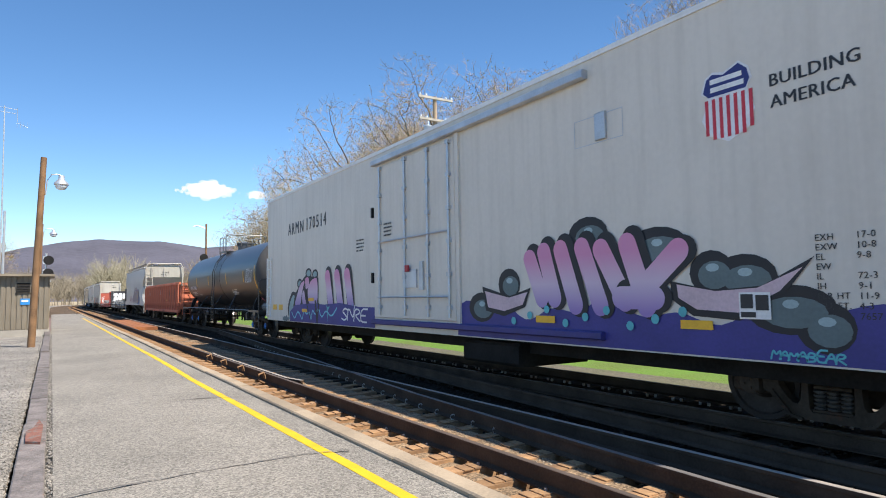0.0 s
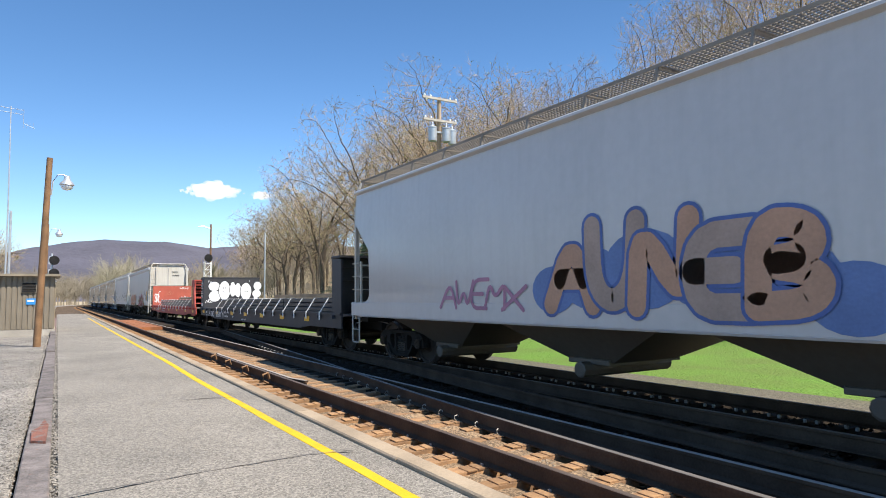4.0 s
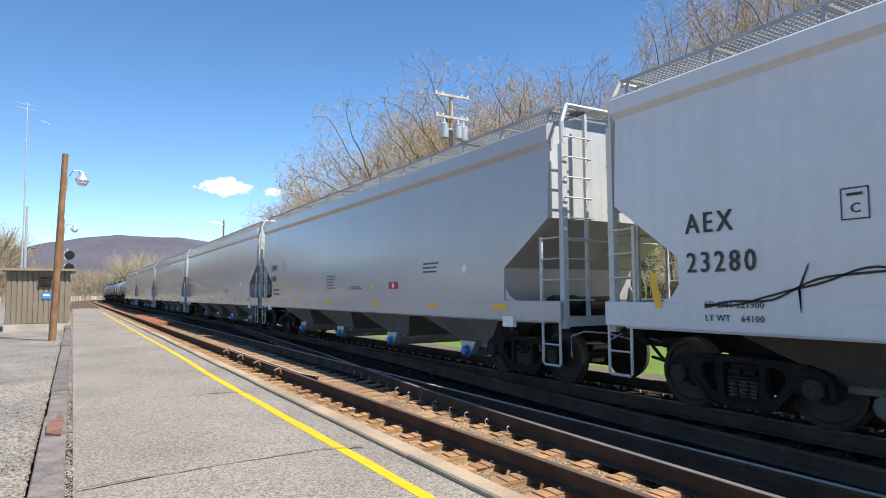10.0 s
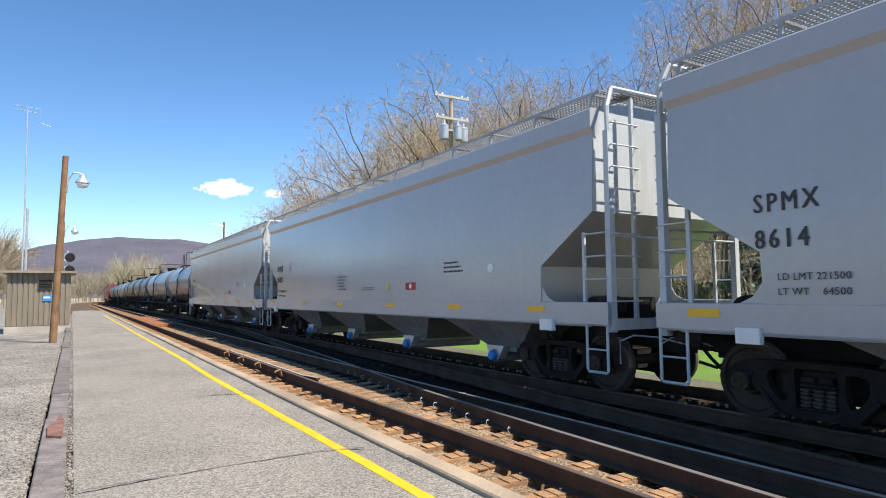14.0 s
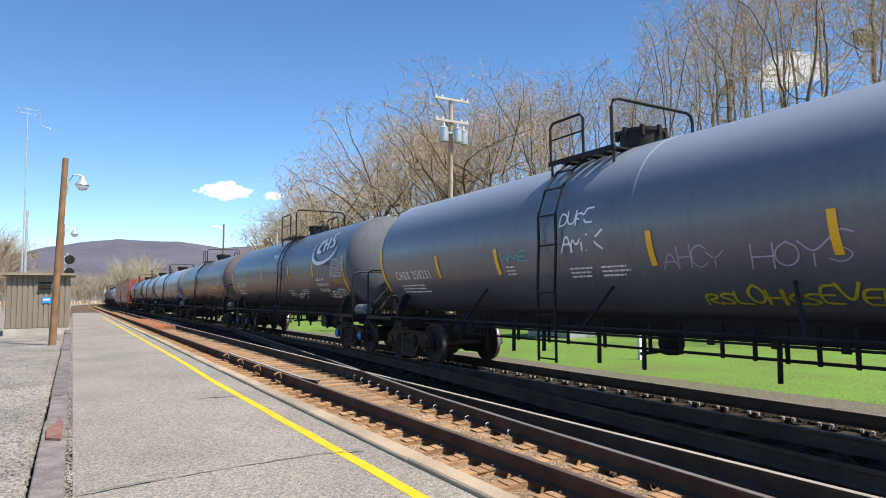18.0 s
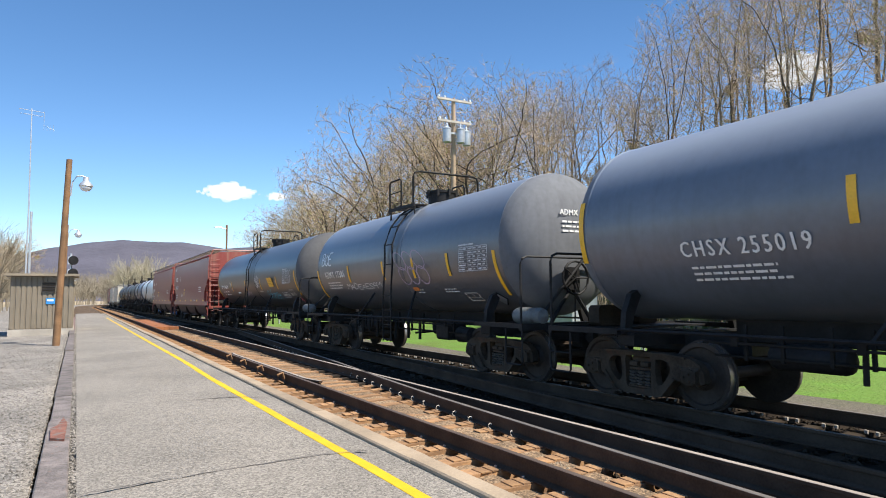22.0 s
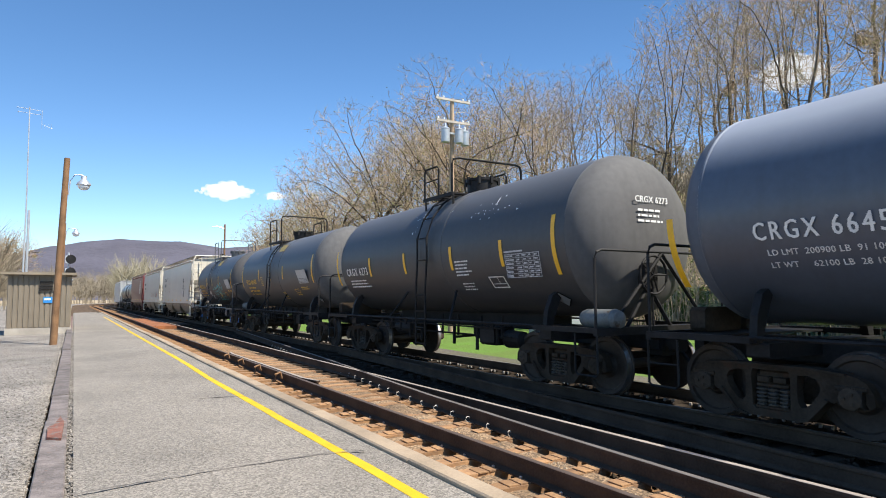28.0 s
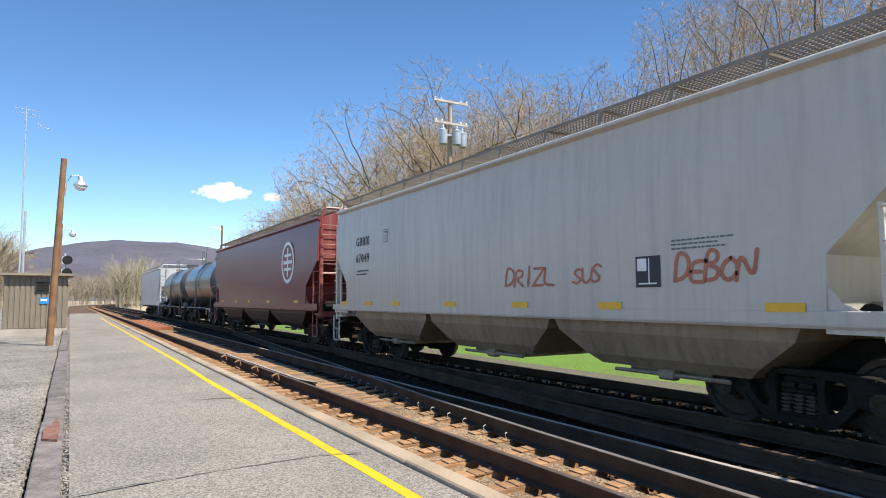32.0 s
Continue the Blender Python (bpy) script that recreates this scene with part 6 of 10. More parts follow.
# ---- woods ----
def grow(rt, seeds, marks, step, reach, wob):
    """Branches that grow towards free marks in the crown and use them up: places, parents."""
    pos = [numpy.array(q, dtype=float) for q in seeds]
    up = list(range(-1, len(seeds) - 1))
    marks = numpy.array(marks)
    dist = numpy.full(len(marks), 1e9)
    near = numpy.zeros(len(marks), dtype=int)
    fresh = list(range(len(pos)))
    for turn_no in range(90):
        for i in fresh:
            d = numpy.linalg.norm(marks - pos[i], axis=1)
            m = d < dist
            dist[m] = d[m]
            near[m] = i
        keep = dist > reach
        marks, dist, near = marks[keep], dist[keep], near[keep]
        if not len(marks):
            break
        fresh = []
        for i in sorted(set(near.tolist())):
            v = marks[near == i] - pos[i]
            v = (v / numpy.linalg.norm(v, axis=1)[:, None]).sum(axis=0)
            v = v / (numpy.linalg.norm(v) + 1e-6) + numpy.array((rt.uniform(-wob, wob), rt.uniform(-wob, wob), rt.uniform(-.05, .3)))
            q = pos[i] + v / numpy.linalg.norm(v) * step * rt.uniform(0.75, 1.2)
            if up[i] >= 0 and numpy.linalg.norm(q - pos[up[i]]) < step * 0.5:
                continue
            pos.append(q)
            up.append(i)
            fresh.append(len(pos) - 1)
        if not fresh:
            break
    return [Vector(q) for q in pos], up


def twig_fan(tw, p, d, length, rt, buds):
    """The finest growth at a branch's end: thin shoots, now and then with buds."""
    for k in range(4):
        g = (d * 0.8 + Vector((rt.uniform(-.9, .9), rt.uniform(-.9, .9), rt.uniform(-.5, .8)))).normalized() * length * rt.uniform(0.5, 1.15)
        w = g.orthogonal().normalized() * 0.0085
        w.rotate(Matrix.Rotation(rt.uniform(0, 3), 3, g))
        m = p + g * 0.5 + Vector((rt.uniform(-.06, .06), rt.uniform(-.06, .06), rt.uniform(-.03, .07))) * length
        tw.face([p - w, p + w, m + w * 0.7, m - w * 0.7])
        tw.face([m - w * 0.7, m + w * 0.7, p + g])
        tw.face([m - w * 0.6, m + w * 0.6, m + (g * 0.5).lerp(Vector((rt.uniform(-.4, .4), rt.uniform(-.4, .4), rt.uniform(-.1, .4))) * length, 0.7)])
    if buds is not None and rt.random() < 0.8:
        for k in range(2):
            b = p + d * length * rt.uniform(0.2, 0.9) + Vector((rt.uniform(-.15, .15), rt.uniform(-.15, .15), rt.uniform(-.1, .15)))
            u = Vector((rt.uniform(-1, 1), rt.uniform(-1, 1), rt.uniform(-1, 1))).normalized() * rt.uniform(0.026, 0.05)
            v = u.cross(Vector((rt.uniform(-1, 1), rt.uniform(-1, 1), 1))).normalized() * u.length
            buds.face([b - u, b + v, b + u, b - v])


def bare_tree(seed, height, slender, green):
    """Slender: a tall stem, bare below, under a narrow crown. Broad: a short trunk that parts into heavy crooked limbs."""
    rt = random.Random(seed)
    sh, tw, bd = Shape(), Shape(), (Shape() if green else None)
    lean = Vector((rt.uniform(-.09, .09), rt.uniform(-.09, .09), 1))
    fork = height * (rt.uniform(0.38, 0.5) if slender else rt.uniform(0.16, 0.24))
    stem, q = [Vector((0, 0, -0.6))], Vector((0, 0, -0.6))
    while q.z < fork:
        q = q + (lean + Vector((rt.uniform(-.04, .04), rt.uniform(-.04, .04), 0))) * 0.9
        stem.append(q)
    lobes = []
    if slender:
        for k in range(rt.choice((3, 4, 5))):
            f = rt.uniform(0.55, 0.95)
            lobes.append((Vector((rt.gauss(0, 0.055), rt.gauss(0, 0.055), f - 0.08)) * height + lean * 0.4 * height * 0.1, height * rt.uniform(0.055, 0.095), height * rt.uniform(0.10, 0.18)))
    else:
        for k in range(rt.choice((7, 8, 9))):
            a, f = rt.uniform(0, math.tau), rt.random()
            w = 0.27 * math.sin(math.pi * (0.12 + 0.78 * f))
            lobes.append((Vector((math.cos(a) * w, math.sin(a) * w, 0.36 + 0.5 * f)) * height, height * rt.uniform(0.09, 0.14), height * rt.uniform(0.08, 0.13)))
    marks = []
    for c, rx, rz in lobes:
        n = int((150 if slender else 150) * rt.uniform(0.8, 1.2))
        while n:
            v = Vector((rt.uniform(-1, 1), rt.uniform(-1, 1), rt.uniform(-1, 1)))
            if 0.2 < v.length < 1.0:
                marks.append(tuple(c + Vector((v.x * rx, v.y * rx, v.z * rz))))
                n -= 1
    pos, up = grow(rt, [tuple(v) for v in stem], marks, 0.42, 0.44, 0.14 if slender else 0.26)
    kids = [[] for _ in pos]
    for i, j in enumerate(up):
        if j >= 0:
            kids[j].append(i)
    load = [0.0] * len(pos)
    for i in sorted(range(len(pos)), key=lambda k: -k):
        load[i] = sum(load[k] for k in kids[i]) or 0.0065 ** 2.05
    rad = [r * (1 + (0.15 if slender else 0.5) * min(1, r / 0.05)) for r in [v ** (1 / 2.05) for v in load]]
    def chain(i, j):
        """One limb from node i along its strongest children."""
        pts, rs = [pos[i], pos[j]], [rad[j], rad[j]]
        while kids[j]:
            own = max(kids[j], key=lambda k: rad[k])
            for k in kids[j]:
                if k != own:
                    todo.append((j, k))
            j = own
            pts.append(pos[j])
            rs.append(rad[j])
        rings = []
        n = 7 if rs[0] > 0.09 else 4 if rs[0] > 0.035 else 3
        for a, p in enumerate(pts):
            d = (pts[min(a + 1, len(pts) - 1)] - pts[max(a - 1, 0)]).normalized()
            u = d.cross(Vector((0.3, 1, 0.1))).normalized()
            w = d.cross(u)
            rings.append([p + (u * math.cos(math.tau * t / n) + w * math.sin(math.tau * t / n)) * rs[a] for t in range(n)])
        (sh if rs[0] > 0.024 else tw).loft(rings)
    todo = [(0, 1)]
    while todo:
        chain(*todo.pop())
    for i in range(len(pos)):
        if rad[i] < 0.02 and up[i] >= 0 and (not kids[i] or rt.random() < 0.5):
            twig_fan(tw, pos[i], (pos[i] - pos[up[i]]).normalized(), rt.uniform(0.45, 0.95), rt, bd)
    k = height / max(v[2] for v in sh.v + tw.v)
    meshes = []
    for s, name, m in ((sh, "trunk", M["bark"]), (tw, "crown", M["twig"]), (bd, "foliage", M["bud"])):
        if s is None:
            continue
        s.v = [(a * k, b * k, c * k) for a, b, c in s.v]
        meshes.append((name, s.mesh(name, m)))
    return meshes


# broad trees first, then slender ones
KINDS = [bare_tree(11, 18, False, True), bare_tree(12, 18, False, True), bare_tree(13, 18, True, True), bare_tree(14, 18, True, False), bare_tree(15, 18, True, False), bare_tree(16, 18, False, True), bare_tree(17, 18, True, True), bare_tree(18, 18, True, False)]
SLENDER, BROAD = (2, 3, 4, 6, 7), (0, 1, 5)


def plant(kind, x, y, z, h, rz):
    green = len(KINDS[kind]) > 2
    t = tagged(new("bare_tree"), "leafless grey-brown hillside tree with pale green buds" if green else "leafless grey-brown hillside tree", "tree", "trees on the hillside")
    for name, me in KINDS[kind]:
        part(name, me, None, t)
    t.matrix_basis = pose(x, y, z, 0, 0, rz) @ Matrix.Diagonal((h / 18, h / 18, h / 18, 1))
    return t


def skyline(az):
    pts = ((8, 4.5), (12, 6.0), (15, 7.5), (17.5, 9.5), (19, 11.5), (20.4, 13.4), (23.5, 17.0), (27, 17.6), (30.6, 20.0), (33, 19.2), (36, 18.8), (39.7, 18.8), (42, 20.2), (46.4, 20.6), (49.4, 22.4), (51.8, 24.5), (55, 27), (60, 29), (75, 30))
    for (a, b), (c, d) in zip(pts, pts[1:]):
        if a <= az <= c:
            return b + (d - b) * (az - a) / (c - a)
    return 4.5


rt = random.Random(7)
for row, (X, step) in enumerate(((28, 4.2), (33, 3.6), (39, 3.7), (46, 4.2), (55, 5.2), (66, 7.0))):
    y = X / math.tan(radians(72))
    while True:
        x = X + rt.uniform(-2.6, 2.6)
        az = math.degrees(math.atan2(x, y))
        if az < 13:
            break
        r = math.hypot(x, y)
        z = ground_z(x - FAR_CX, y)
        top = 1.575 + r * math.tan(radians(skyline(az) * rt.uniform(0.84, 1.06)))
        h = top - z
        if row == 0 and rt.random() < 0.5:
            pass
        elif az > 37:
            plant(rt.choice(SLENDER), x, y, z, max(7.5, min(28, h)), rt.uniform(0, 360))
        elif az > 24:
            plant(rt.choice(SLENDER + BROAD), x, y, z, max(7.5, min(26, h)), rt.uniform(0, 360))
        else:
            plant(rt.choice(BROAD + (4,)), x, y, z, max(6, min(21, h)), rt.uniform(0, 360))
        y += step * rt.uniform(0.7, 1.4) * (1 + max(0, y - 45) / 40)
# the large trees that stand out against the sky
for kind, az, el, X in ((0, 30.6, 20.6, 30), (5, 24.0, 17.8, 31), (1, 20.6, 13.8, 33), (1, 33.1, 19.5, 32), (5, 41.6, 20.9, 30), (0, 36.2, 19.4, 33), (5, 27.2, 17.2, 34), (1, 17.0, 9.2, 36), (3, 39.7, 19.4, 31), (4, 54.0, 25.5, 29), (7, 51.0, 23.8, 30), (3, 61.0, 30.0, 28)):
    y = X / math.tan(radians(az))
    z = ground_z(X - FAR_CX, y)
    plant(kind, X, y, z, 1.575 + math.hypot(X, y) * math.tan(radians(el)) - z, az * 7)

# underbrush: thin stems and shoots along the foot of the slope
brush = Shape()
for n in range(9000):
    X = 25 + 60 * rt.random() ** 1.3
    az = rt.uniform(17, 72)
    y = X / math.tan(radians(az))
    z = ground_z(X - FAR_CX, y)
    h = rt.uniform(0.8, 5.0)
    p = Vector((X, y, z - 0.1))
    q = p + Vector((rt.uniform(-.5, .5), rt.uniform(-.5, .5), h * 0.6))
    e = q + Vector((rt.uniform(-.9, .9), rt.uniform(-.9, .9), h * 0.45))
    brush.tube([p, q, e], 0.02, 3, 0, 0.006)
    for k in range(2):
        brush.tube([q, q + Vector((rt.uniform(-.8, .8), rt.uniform(-.8, .8), rt.uniform(0.1, .9)))], 0.011, 3, 0, 0.004)
tagged(part("underbrush", brush, M["brush"]), "tangle of thin bare shrubs at the foot of the hillside", "shrubs", kind="stuff")
shoots = Shape()
for n in range(60000):
    X = 26 + 34 * rt.random() ** 1.2
    az = rt.uniform(22, 72)
    if rt.random() > 0.35 + 0.6 * (noise.noise((X * 0.25, az * 0.2, 2)) > 0.02):
        continue
    y = X / math.tan(radians(az))
    z = ground_z(X - FAR_CX, y) + 8.0 * rt.random() ** 1.6
    s = rt.uniform(0.03, 0.07)
    u = Vector((rt.uniform(-1, 1), rt.uniform(-1, 1), rt.uniform(-1, 1))).normalized() * s
    w = u.cross(Vector((rt.uniform(-1, 1), rt.uniform(-1, 1), 1))).normalized() * s
    b = Vector((X, y, z))
    shoots.face([b - u, b + w, b + u, b - w])
for az0, X0, wide, high, count in ((51.5, 31, 2.6, 4.6, 3600), (33.4, 29, 1.6, 5.0, 1200), (46.5, 33, 3.0, 5.0, 2000)):
    for n in range(count):
        X = X0 + rt.gauss(0, 0.9)
        y = X0 / math.tan(radians(az0)) + rt.gauss(0, wide)
        b = Vector((X, y, ground_z(X - FAR_CX, y) + high * rt.random() ** 0.8))
        s = rt.uniform(0.02, 0.045)
        u = Vector((rt.uniform(-1, 1), rt.uniform(-1, 1), rt.uniform(-1, 1))).normalized() * s
        w = u.cross(Vector((rt.uniform(-1, 1), rt.uniform(-1, 1), 1))).normalized() * s
        shoots.face([b - u, b + w, b + u, b - w])
tagged(part("spring_leaves", shoots, M["bud"]), "scattered fresh yellow-green leaves on the shrubs", "foliage", kind="stuff")


def conifer_meshes(seed, height, material, droop, loose):
    """A spruce or pine: whorls of boughs, each a fan of small needle sprays."""
    rr = random.Random(seed)
    wood, fol = Shape(), Shape()
    wood.tube([(0, 0, -0.4), (0.03, 0, height * 0.5), (0, 0, height)], height * 0.016, 7, 0, 0.02)
    tiers = int(height * 4.0)
    for i in range(tiers):
        f = i / (tiers - 1)
        z = height * (0.04 + 0.95 * f)
        R = height * 0.27 * (1 - f) ** 0.85 + 0.12
        for k in range(int(16 - 7 * f)):
            if rr.random() < loose:
                continue
            a = rr.uniform(0, math.tau)
            ln = R * rr.uniform(0.7, 1.15)
            tip = Vector((math.cos(a) * ln, math.sin(a) * ln, z - droop * ln + rr.uniform(-.1, .1)))
            base = Vector((0, 0, z))
            wood.tube([base, tip], 0.014, 3, 0, 0.004)
            m = max(3, int(ln * 8))
            side = Vector((-math.sin(a), math.cos(a), 0))
            for j in range(m):
                g = 0.25 + 0.75 * (j + rr.random()) / m
                c = base.lerp(tip, g)
                s = (0.13 + 0.11 * rr.random()) * (1.15 - 0.5 * g)
                for q in range(4):
                    dv = (side * rr.uniform(-1, 1) + (tip - base).normalized() * rr.uniform(0.1, 0.9) + Vector((0, 0, rr.uniform(-.55, .2)))).normalized()
                    w = dv.cross(Vector((rr.uniform(-.4, .4), rr.uniform(-.4, .4), 1))).normalized() * s * 0.34
                    fol.face([c - w, c + dv * s * 0.7 - w * 0.6, c + dv * s * 1.9, c + dv * s * 0.7 + w])
    return [("trunk", wood.mesh("trunk", M["bark"])), ("foliage", fol.mesh("foliage", material))]


SPRUCE = [conifer_meshes(21, 7, M["needle"], 0.28, 0.05), conifer_meshes(22, 7, M["needle"], 0.22, 0.08)]
PINE = [conifer_meshes(23, 7, M["pine"], 0.05, 0.3), conifer_meshes(24, 7, M["pine"], 0.0, 0.35)]
for n, (az, el, X, kind) in enumerate(((26.5, 6.8, 29.5, 0), (24.4, 5.4, 30.0, 0), (28.6, 6.1, 29.0, 0), (30.6, 5.2, 30.0, 0), (22.6, 4.2, 31.0, 0), (36.6, 6.0, 31.5, 0), (41.8, 8.3, 28.0, 0), (44.6, 8.8, 28.5, 0), (47.0, 7.6, 29.5, 0),
                                       (39.4, 6.4, 30.5, 0), (59.2, 12.2, 29, 0), (61.8, 9.4, 30, 1), (66.6, 11.0, 28.5, 0), (70.0, 10.0, 29, 1), (34.0, 4.8, 31.0, 0))):
    y = X / math.tan(radians(az))
    z = ground_z(X - FAR_CX, y)
    h = 1.575 + math.hypot(X, y) * math.tan(radians(el * 0.9)) - z
    t = tagged(new("spruce_tree" if kind == 0 else "pine_tree"), "dark blue-green spruce at the lawn's edge" if kind == 0 else "olive-green loose-limbed pine at the lawn's edge", "tree", "conifers along the lawn")
    for name, me in (SPRUCE, PINE)[kind][n % 2]:
        part(name, me, None, t)
    t.matrix_basis = pose(X, y, z, 0, 0, n * 77) @ Matrix.Diagonal((h / 7 * (1.75 if kind == 0 else 1.6), h / 7 * (1.75 if kind == 0 else 1.6), h / 7, 1))

hedge = thing("clipped_hedge", "long clipped green hedge at the lawn's edge", "hedge")
rh = random.Random(5)
sh = Shape()
for n in range(9000):
    c = Vector((29.2 + rh.uniform(-1, 1), rh.uniform(21, 32), rh.uniform(-0.5, 2.05) + rh.uniform(-.1, .1)))
    if abs(c.x - 29.2) < 0.8 and c.z < 1.85:
        continue
    s = rh.uniform(0.06, 0.12)
    u = Vector((rh.uniform(-1, 1), rh.uniform(-1, 1), rh.uniform(-1, 1))).normalized() * s
    w = u.cross(Vector((rh.uniform(-1, 1), rh.uniform(-1, 1), 1))).normalized() * s
    sh.face([c - u, c + w, c + u, c - w])
hm = mat("hedge_leaves", (0.09, 0.12, 0.022), 0.8, var=0.35, scale=1.5, fine=12, bump=0)
part("foliage", sh, hm, hedge)
part("core", Shape().box(28.45, 29.95, 21.1, 31.9, -0.6, 1.82), hm, hedge)

# grass blades on the lawn
rg = random.Random(9)
sh = Shape()
for n in range(14000):
    x = 13.2 + 9.1 * rg.random() ** 1.4
    y = rg.uniform(2.0, 34)
    z = ground_z(x - FAR_CX, y)
    h = rg.uniform(0.004, 0.012)
    a = rg.uniform(0, 3.14)
    w = 0.012
    sh.face([(x - w * math.cos(a), y - w * math.sin(a), z), (x + w * math.cos(a), y + w * math.sin(a), z), (x + rg.uniform(-.09, .09), y + rg.uniform(-.09, .09), z + h)])
tagged(part("lawn_grass", sh, M["grass"]), "short bright green spring grass on the lawn", "grass", kind="stuff")

# far woods down the valley, and the trees behind the shed
far = Shape()
farg = Shape()
rf = random.Random(31)


def twiggy(sh, x, y, z, h):
    """A bare tree far off: a stem and a crown of thin flat twigs."""
    def twig(a, b, w):
        d = (b - a).cross(Vector((x, y, 0))).normalized() * w
        sh.face([a - d, a + d, b + d * 0.3, b - d * 0.3])
    sh.tube([(x, y, z), (x + rf.uniform(-.4, .4), y, z + h * 0.55)], 0.008 * h + 0.03, 3, 0, 0.05)
    for k in range(18):
        b = Vector((x, y, z + h * rf.uniform(0.2, 0.6)))
        a = rf.uniform(0, math.tau)
        s = h * rf.uniform(0.12, 0.3)
        e = b + Vector((math.cos(a) * s, math.sin(a) * s, h * rf.uniform(0.15, 0.4)))
        twig(b, e, 0.045)
        for q in range(6):
            twig(b.lerp(e, rf.uniform(0.4, 0.9)), e + Vector((rf.uniform(-.12, .12) * h, rf.uniform(-.12, .12) * h, rf.uniform(-.05, .16) * h)), 0.03)


for n in range(650):
    y = rf.uniform(215, 420)
    x = rf.uniform(-0.10, 0.17) * y
    if -6 < x - FAR_CX + 4 < 12 and y < 300:
        continue
    twiggy(far, x, y, -0.5, rf.uniform(6, 15) * (0.6 + y / 700))
for n in range(90):
    y = rf.uniform(110, 190)
    x = rf.uniform(22, 60)
    twiggy(far, x, y, ground_z(x - FAR_CX, y), rf.uniform(6, 12))
for n in range(420):
    x = rf.uniform(44, 104)
    y = x / math.tan(radians(rf.uniform(22, 74)))
    twiggy(far, x, y, ground_z(x - FAR_CX, y), rf.uniform(3, 7.5))
for n in range(60):
    y = rf.uniform(90, 170)
    x = -rf.uniform(0.055, 0.16) * y - 3
    twiggy(far, x, y, -0.6, rf.uniform(7, 14) * y / 110)
for n in range(26):
    y = rf.uniform(180, 212)
    twiggy(farg, y * rf.uniform(0.055, 0.10), y, -0.5, rf.uniform(9, 15))
tagged(part("pale_budding_trees", farg, mat("pale_twigs", (0.29, 0.26, 0.175), 0.9, var=0.2, scale=0.3, fine=4, bump=0)), "pale yellow-green budding trees beyond the curve", "trees", kind="stuff")
for n in range(14):
    y = rt.uniform(85, 150)
    x = -rt.uniform(0.06, 0.15) * y - 2
    plant(rt.choice((0, 1, 5, 4)), x, y, -0.6, rt.uniform(9, 14.5) * y / 120, n * 50)
tagged(part("far_woods", far, mat("far_twigs", (0.24, 0.20, 0.14), 0.9, var=0.3, scale=0.05, fine=1, bump=0)), "bare brown woods far down the valley", "woods", kind="stuff")

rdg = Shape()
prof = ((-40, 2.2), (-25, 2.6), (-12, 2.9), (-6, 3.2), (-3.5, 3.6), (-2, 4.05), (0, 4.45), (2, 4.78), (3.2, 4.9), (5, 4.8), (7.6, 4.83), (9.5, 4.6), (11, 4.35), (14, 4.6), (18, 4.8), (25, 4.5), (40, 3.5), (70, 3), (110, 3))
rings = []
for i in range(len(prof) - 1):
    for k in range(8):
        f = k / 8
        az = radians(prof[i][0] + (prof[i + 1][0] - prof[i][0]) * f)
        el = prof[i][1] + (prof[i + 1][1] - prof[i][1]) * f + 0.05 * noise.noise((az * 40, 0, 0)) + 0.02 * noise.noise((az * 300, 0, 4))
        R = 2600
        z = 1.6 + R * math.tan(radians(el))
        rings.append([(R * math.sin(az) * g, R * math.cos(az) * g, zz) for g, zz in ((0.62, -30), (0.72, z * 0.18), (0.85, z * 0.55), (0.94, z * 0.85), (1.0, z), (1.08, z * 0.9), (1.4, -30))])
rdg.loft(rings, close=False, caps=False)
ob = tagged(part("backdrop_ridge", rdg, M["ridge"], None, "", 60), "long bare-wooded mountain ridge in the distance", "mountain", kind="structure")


def cloud(az, el, w, h, seed, material="cloud"):
    """A small fair-weather cloud: many soft lumps."""
    rc = random.Random(seed)
    sh = Shape()
    R = 2900
    c = Vector((R * math.sin(radians(az)), R * math.cos(radians(az)), R * math.tan(radians(el))))
    side = Vector((math.cos(radians(az)), -math.sin(radians(az)), 0))
    for n in range(150):
        f = max(-1, min(1, rc.gauss(0, 0.45)))
        r = h * rc.uniform(0.10, 0.30) * (1.15 - abs(f) ** 1.5)
        p = c + side * f * w / 2 + Vector((0, 0, rc.uniform(-0.32, 0.36) * h * (1 - f * f) - abs(f) * h * 0.1)) + Vector((math.sin(radians(az)), math.cos(radians(az)), 0)) * rc.uniform(-40, 40)
        prof = []
        for k in range(7):
            a = math.pi * k / 6
            prof.append((max(0.5, r * math.sin(a) * rc.uniform(0.85, 1.1)), -r * 0.8 * math.cos(a)))
        sh.turn(prof, 10, p)
    return tagged(part("cloud", sh, M[material], None, "", 80), "small white fair-weather cloud in a blue sky", "cloud", "clouds")


cloud(11.3, 9.35, 265, 80, 1)
cloud(15.4, 9.05, 105, 34, 2)
cloud(60.3, 17.6, 360, 160, 3, "cloud_thin")


# ---- painted marks ----
def tank_m(y, z, rad=1.42, zc=2.62, proud=0.008):
    """Writing on a tank's near flank, laid to the curve."""
    a = math.asin(max(-1, min(1, (z - zc) / rad)))
    c, s = math.cos(a), math.sin(a)
    return Matrix(((0, s, -c, -(rad + proud) * c), (-1, 0, 0, y - SHIFT), (0, c, s, zc + (rad + proud) * s), (0, 0, 0, 1)))


def end_m(x, y, z):
    """Writing on an end that faces forward."""
    return pose(x, y, z, 90, 0, 0)


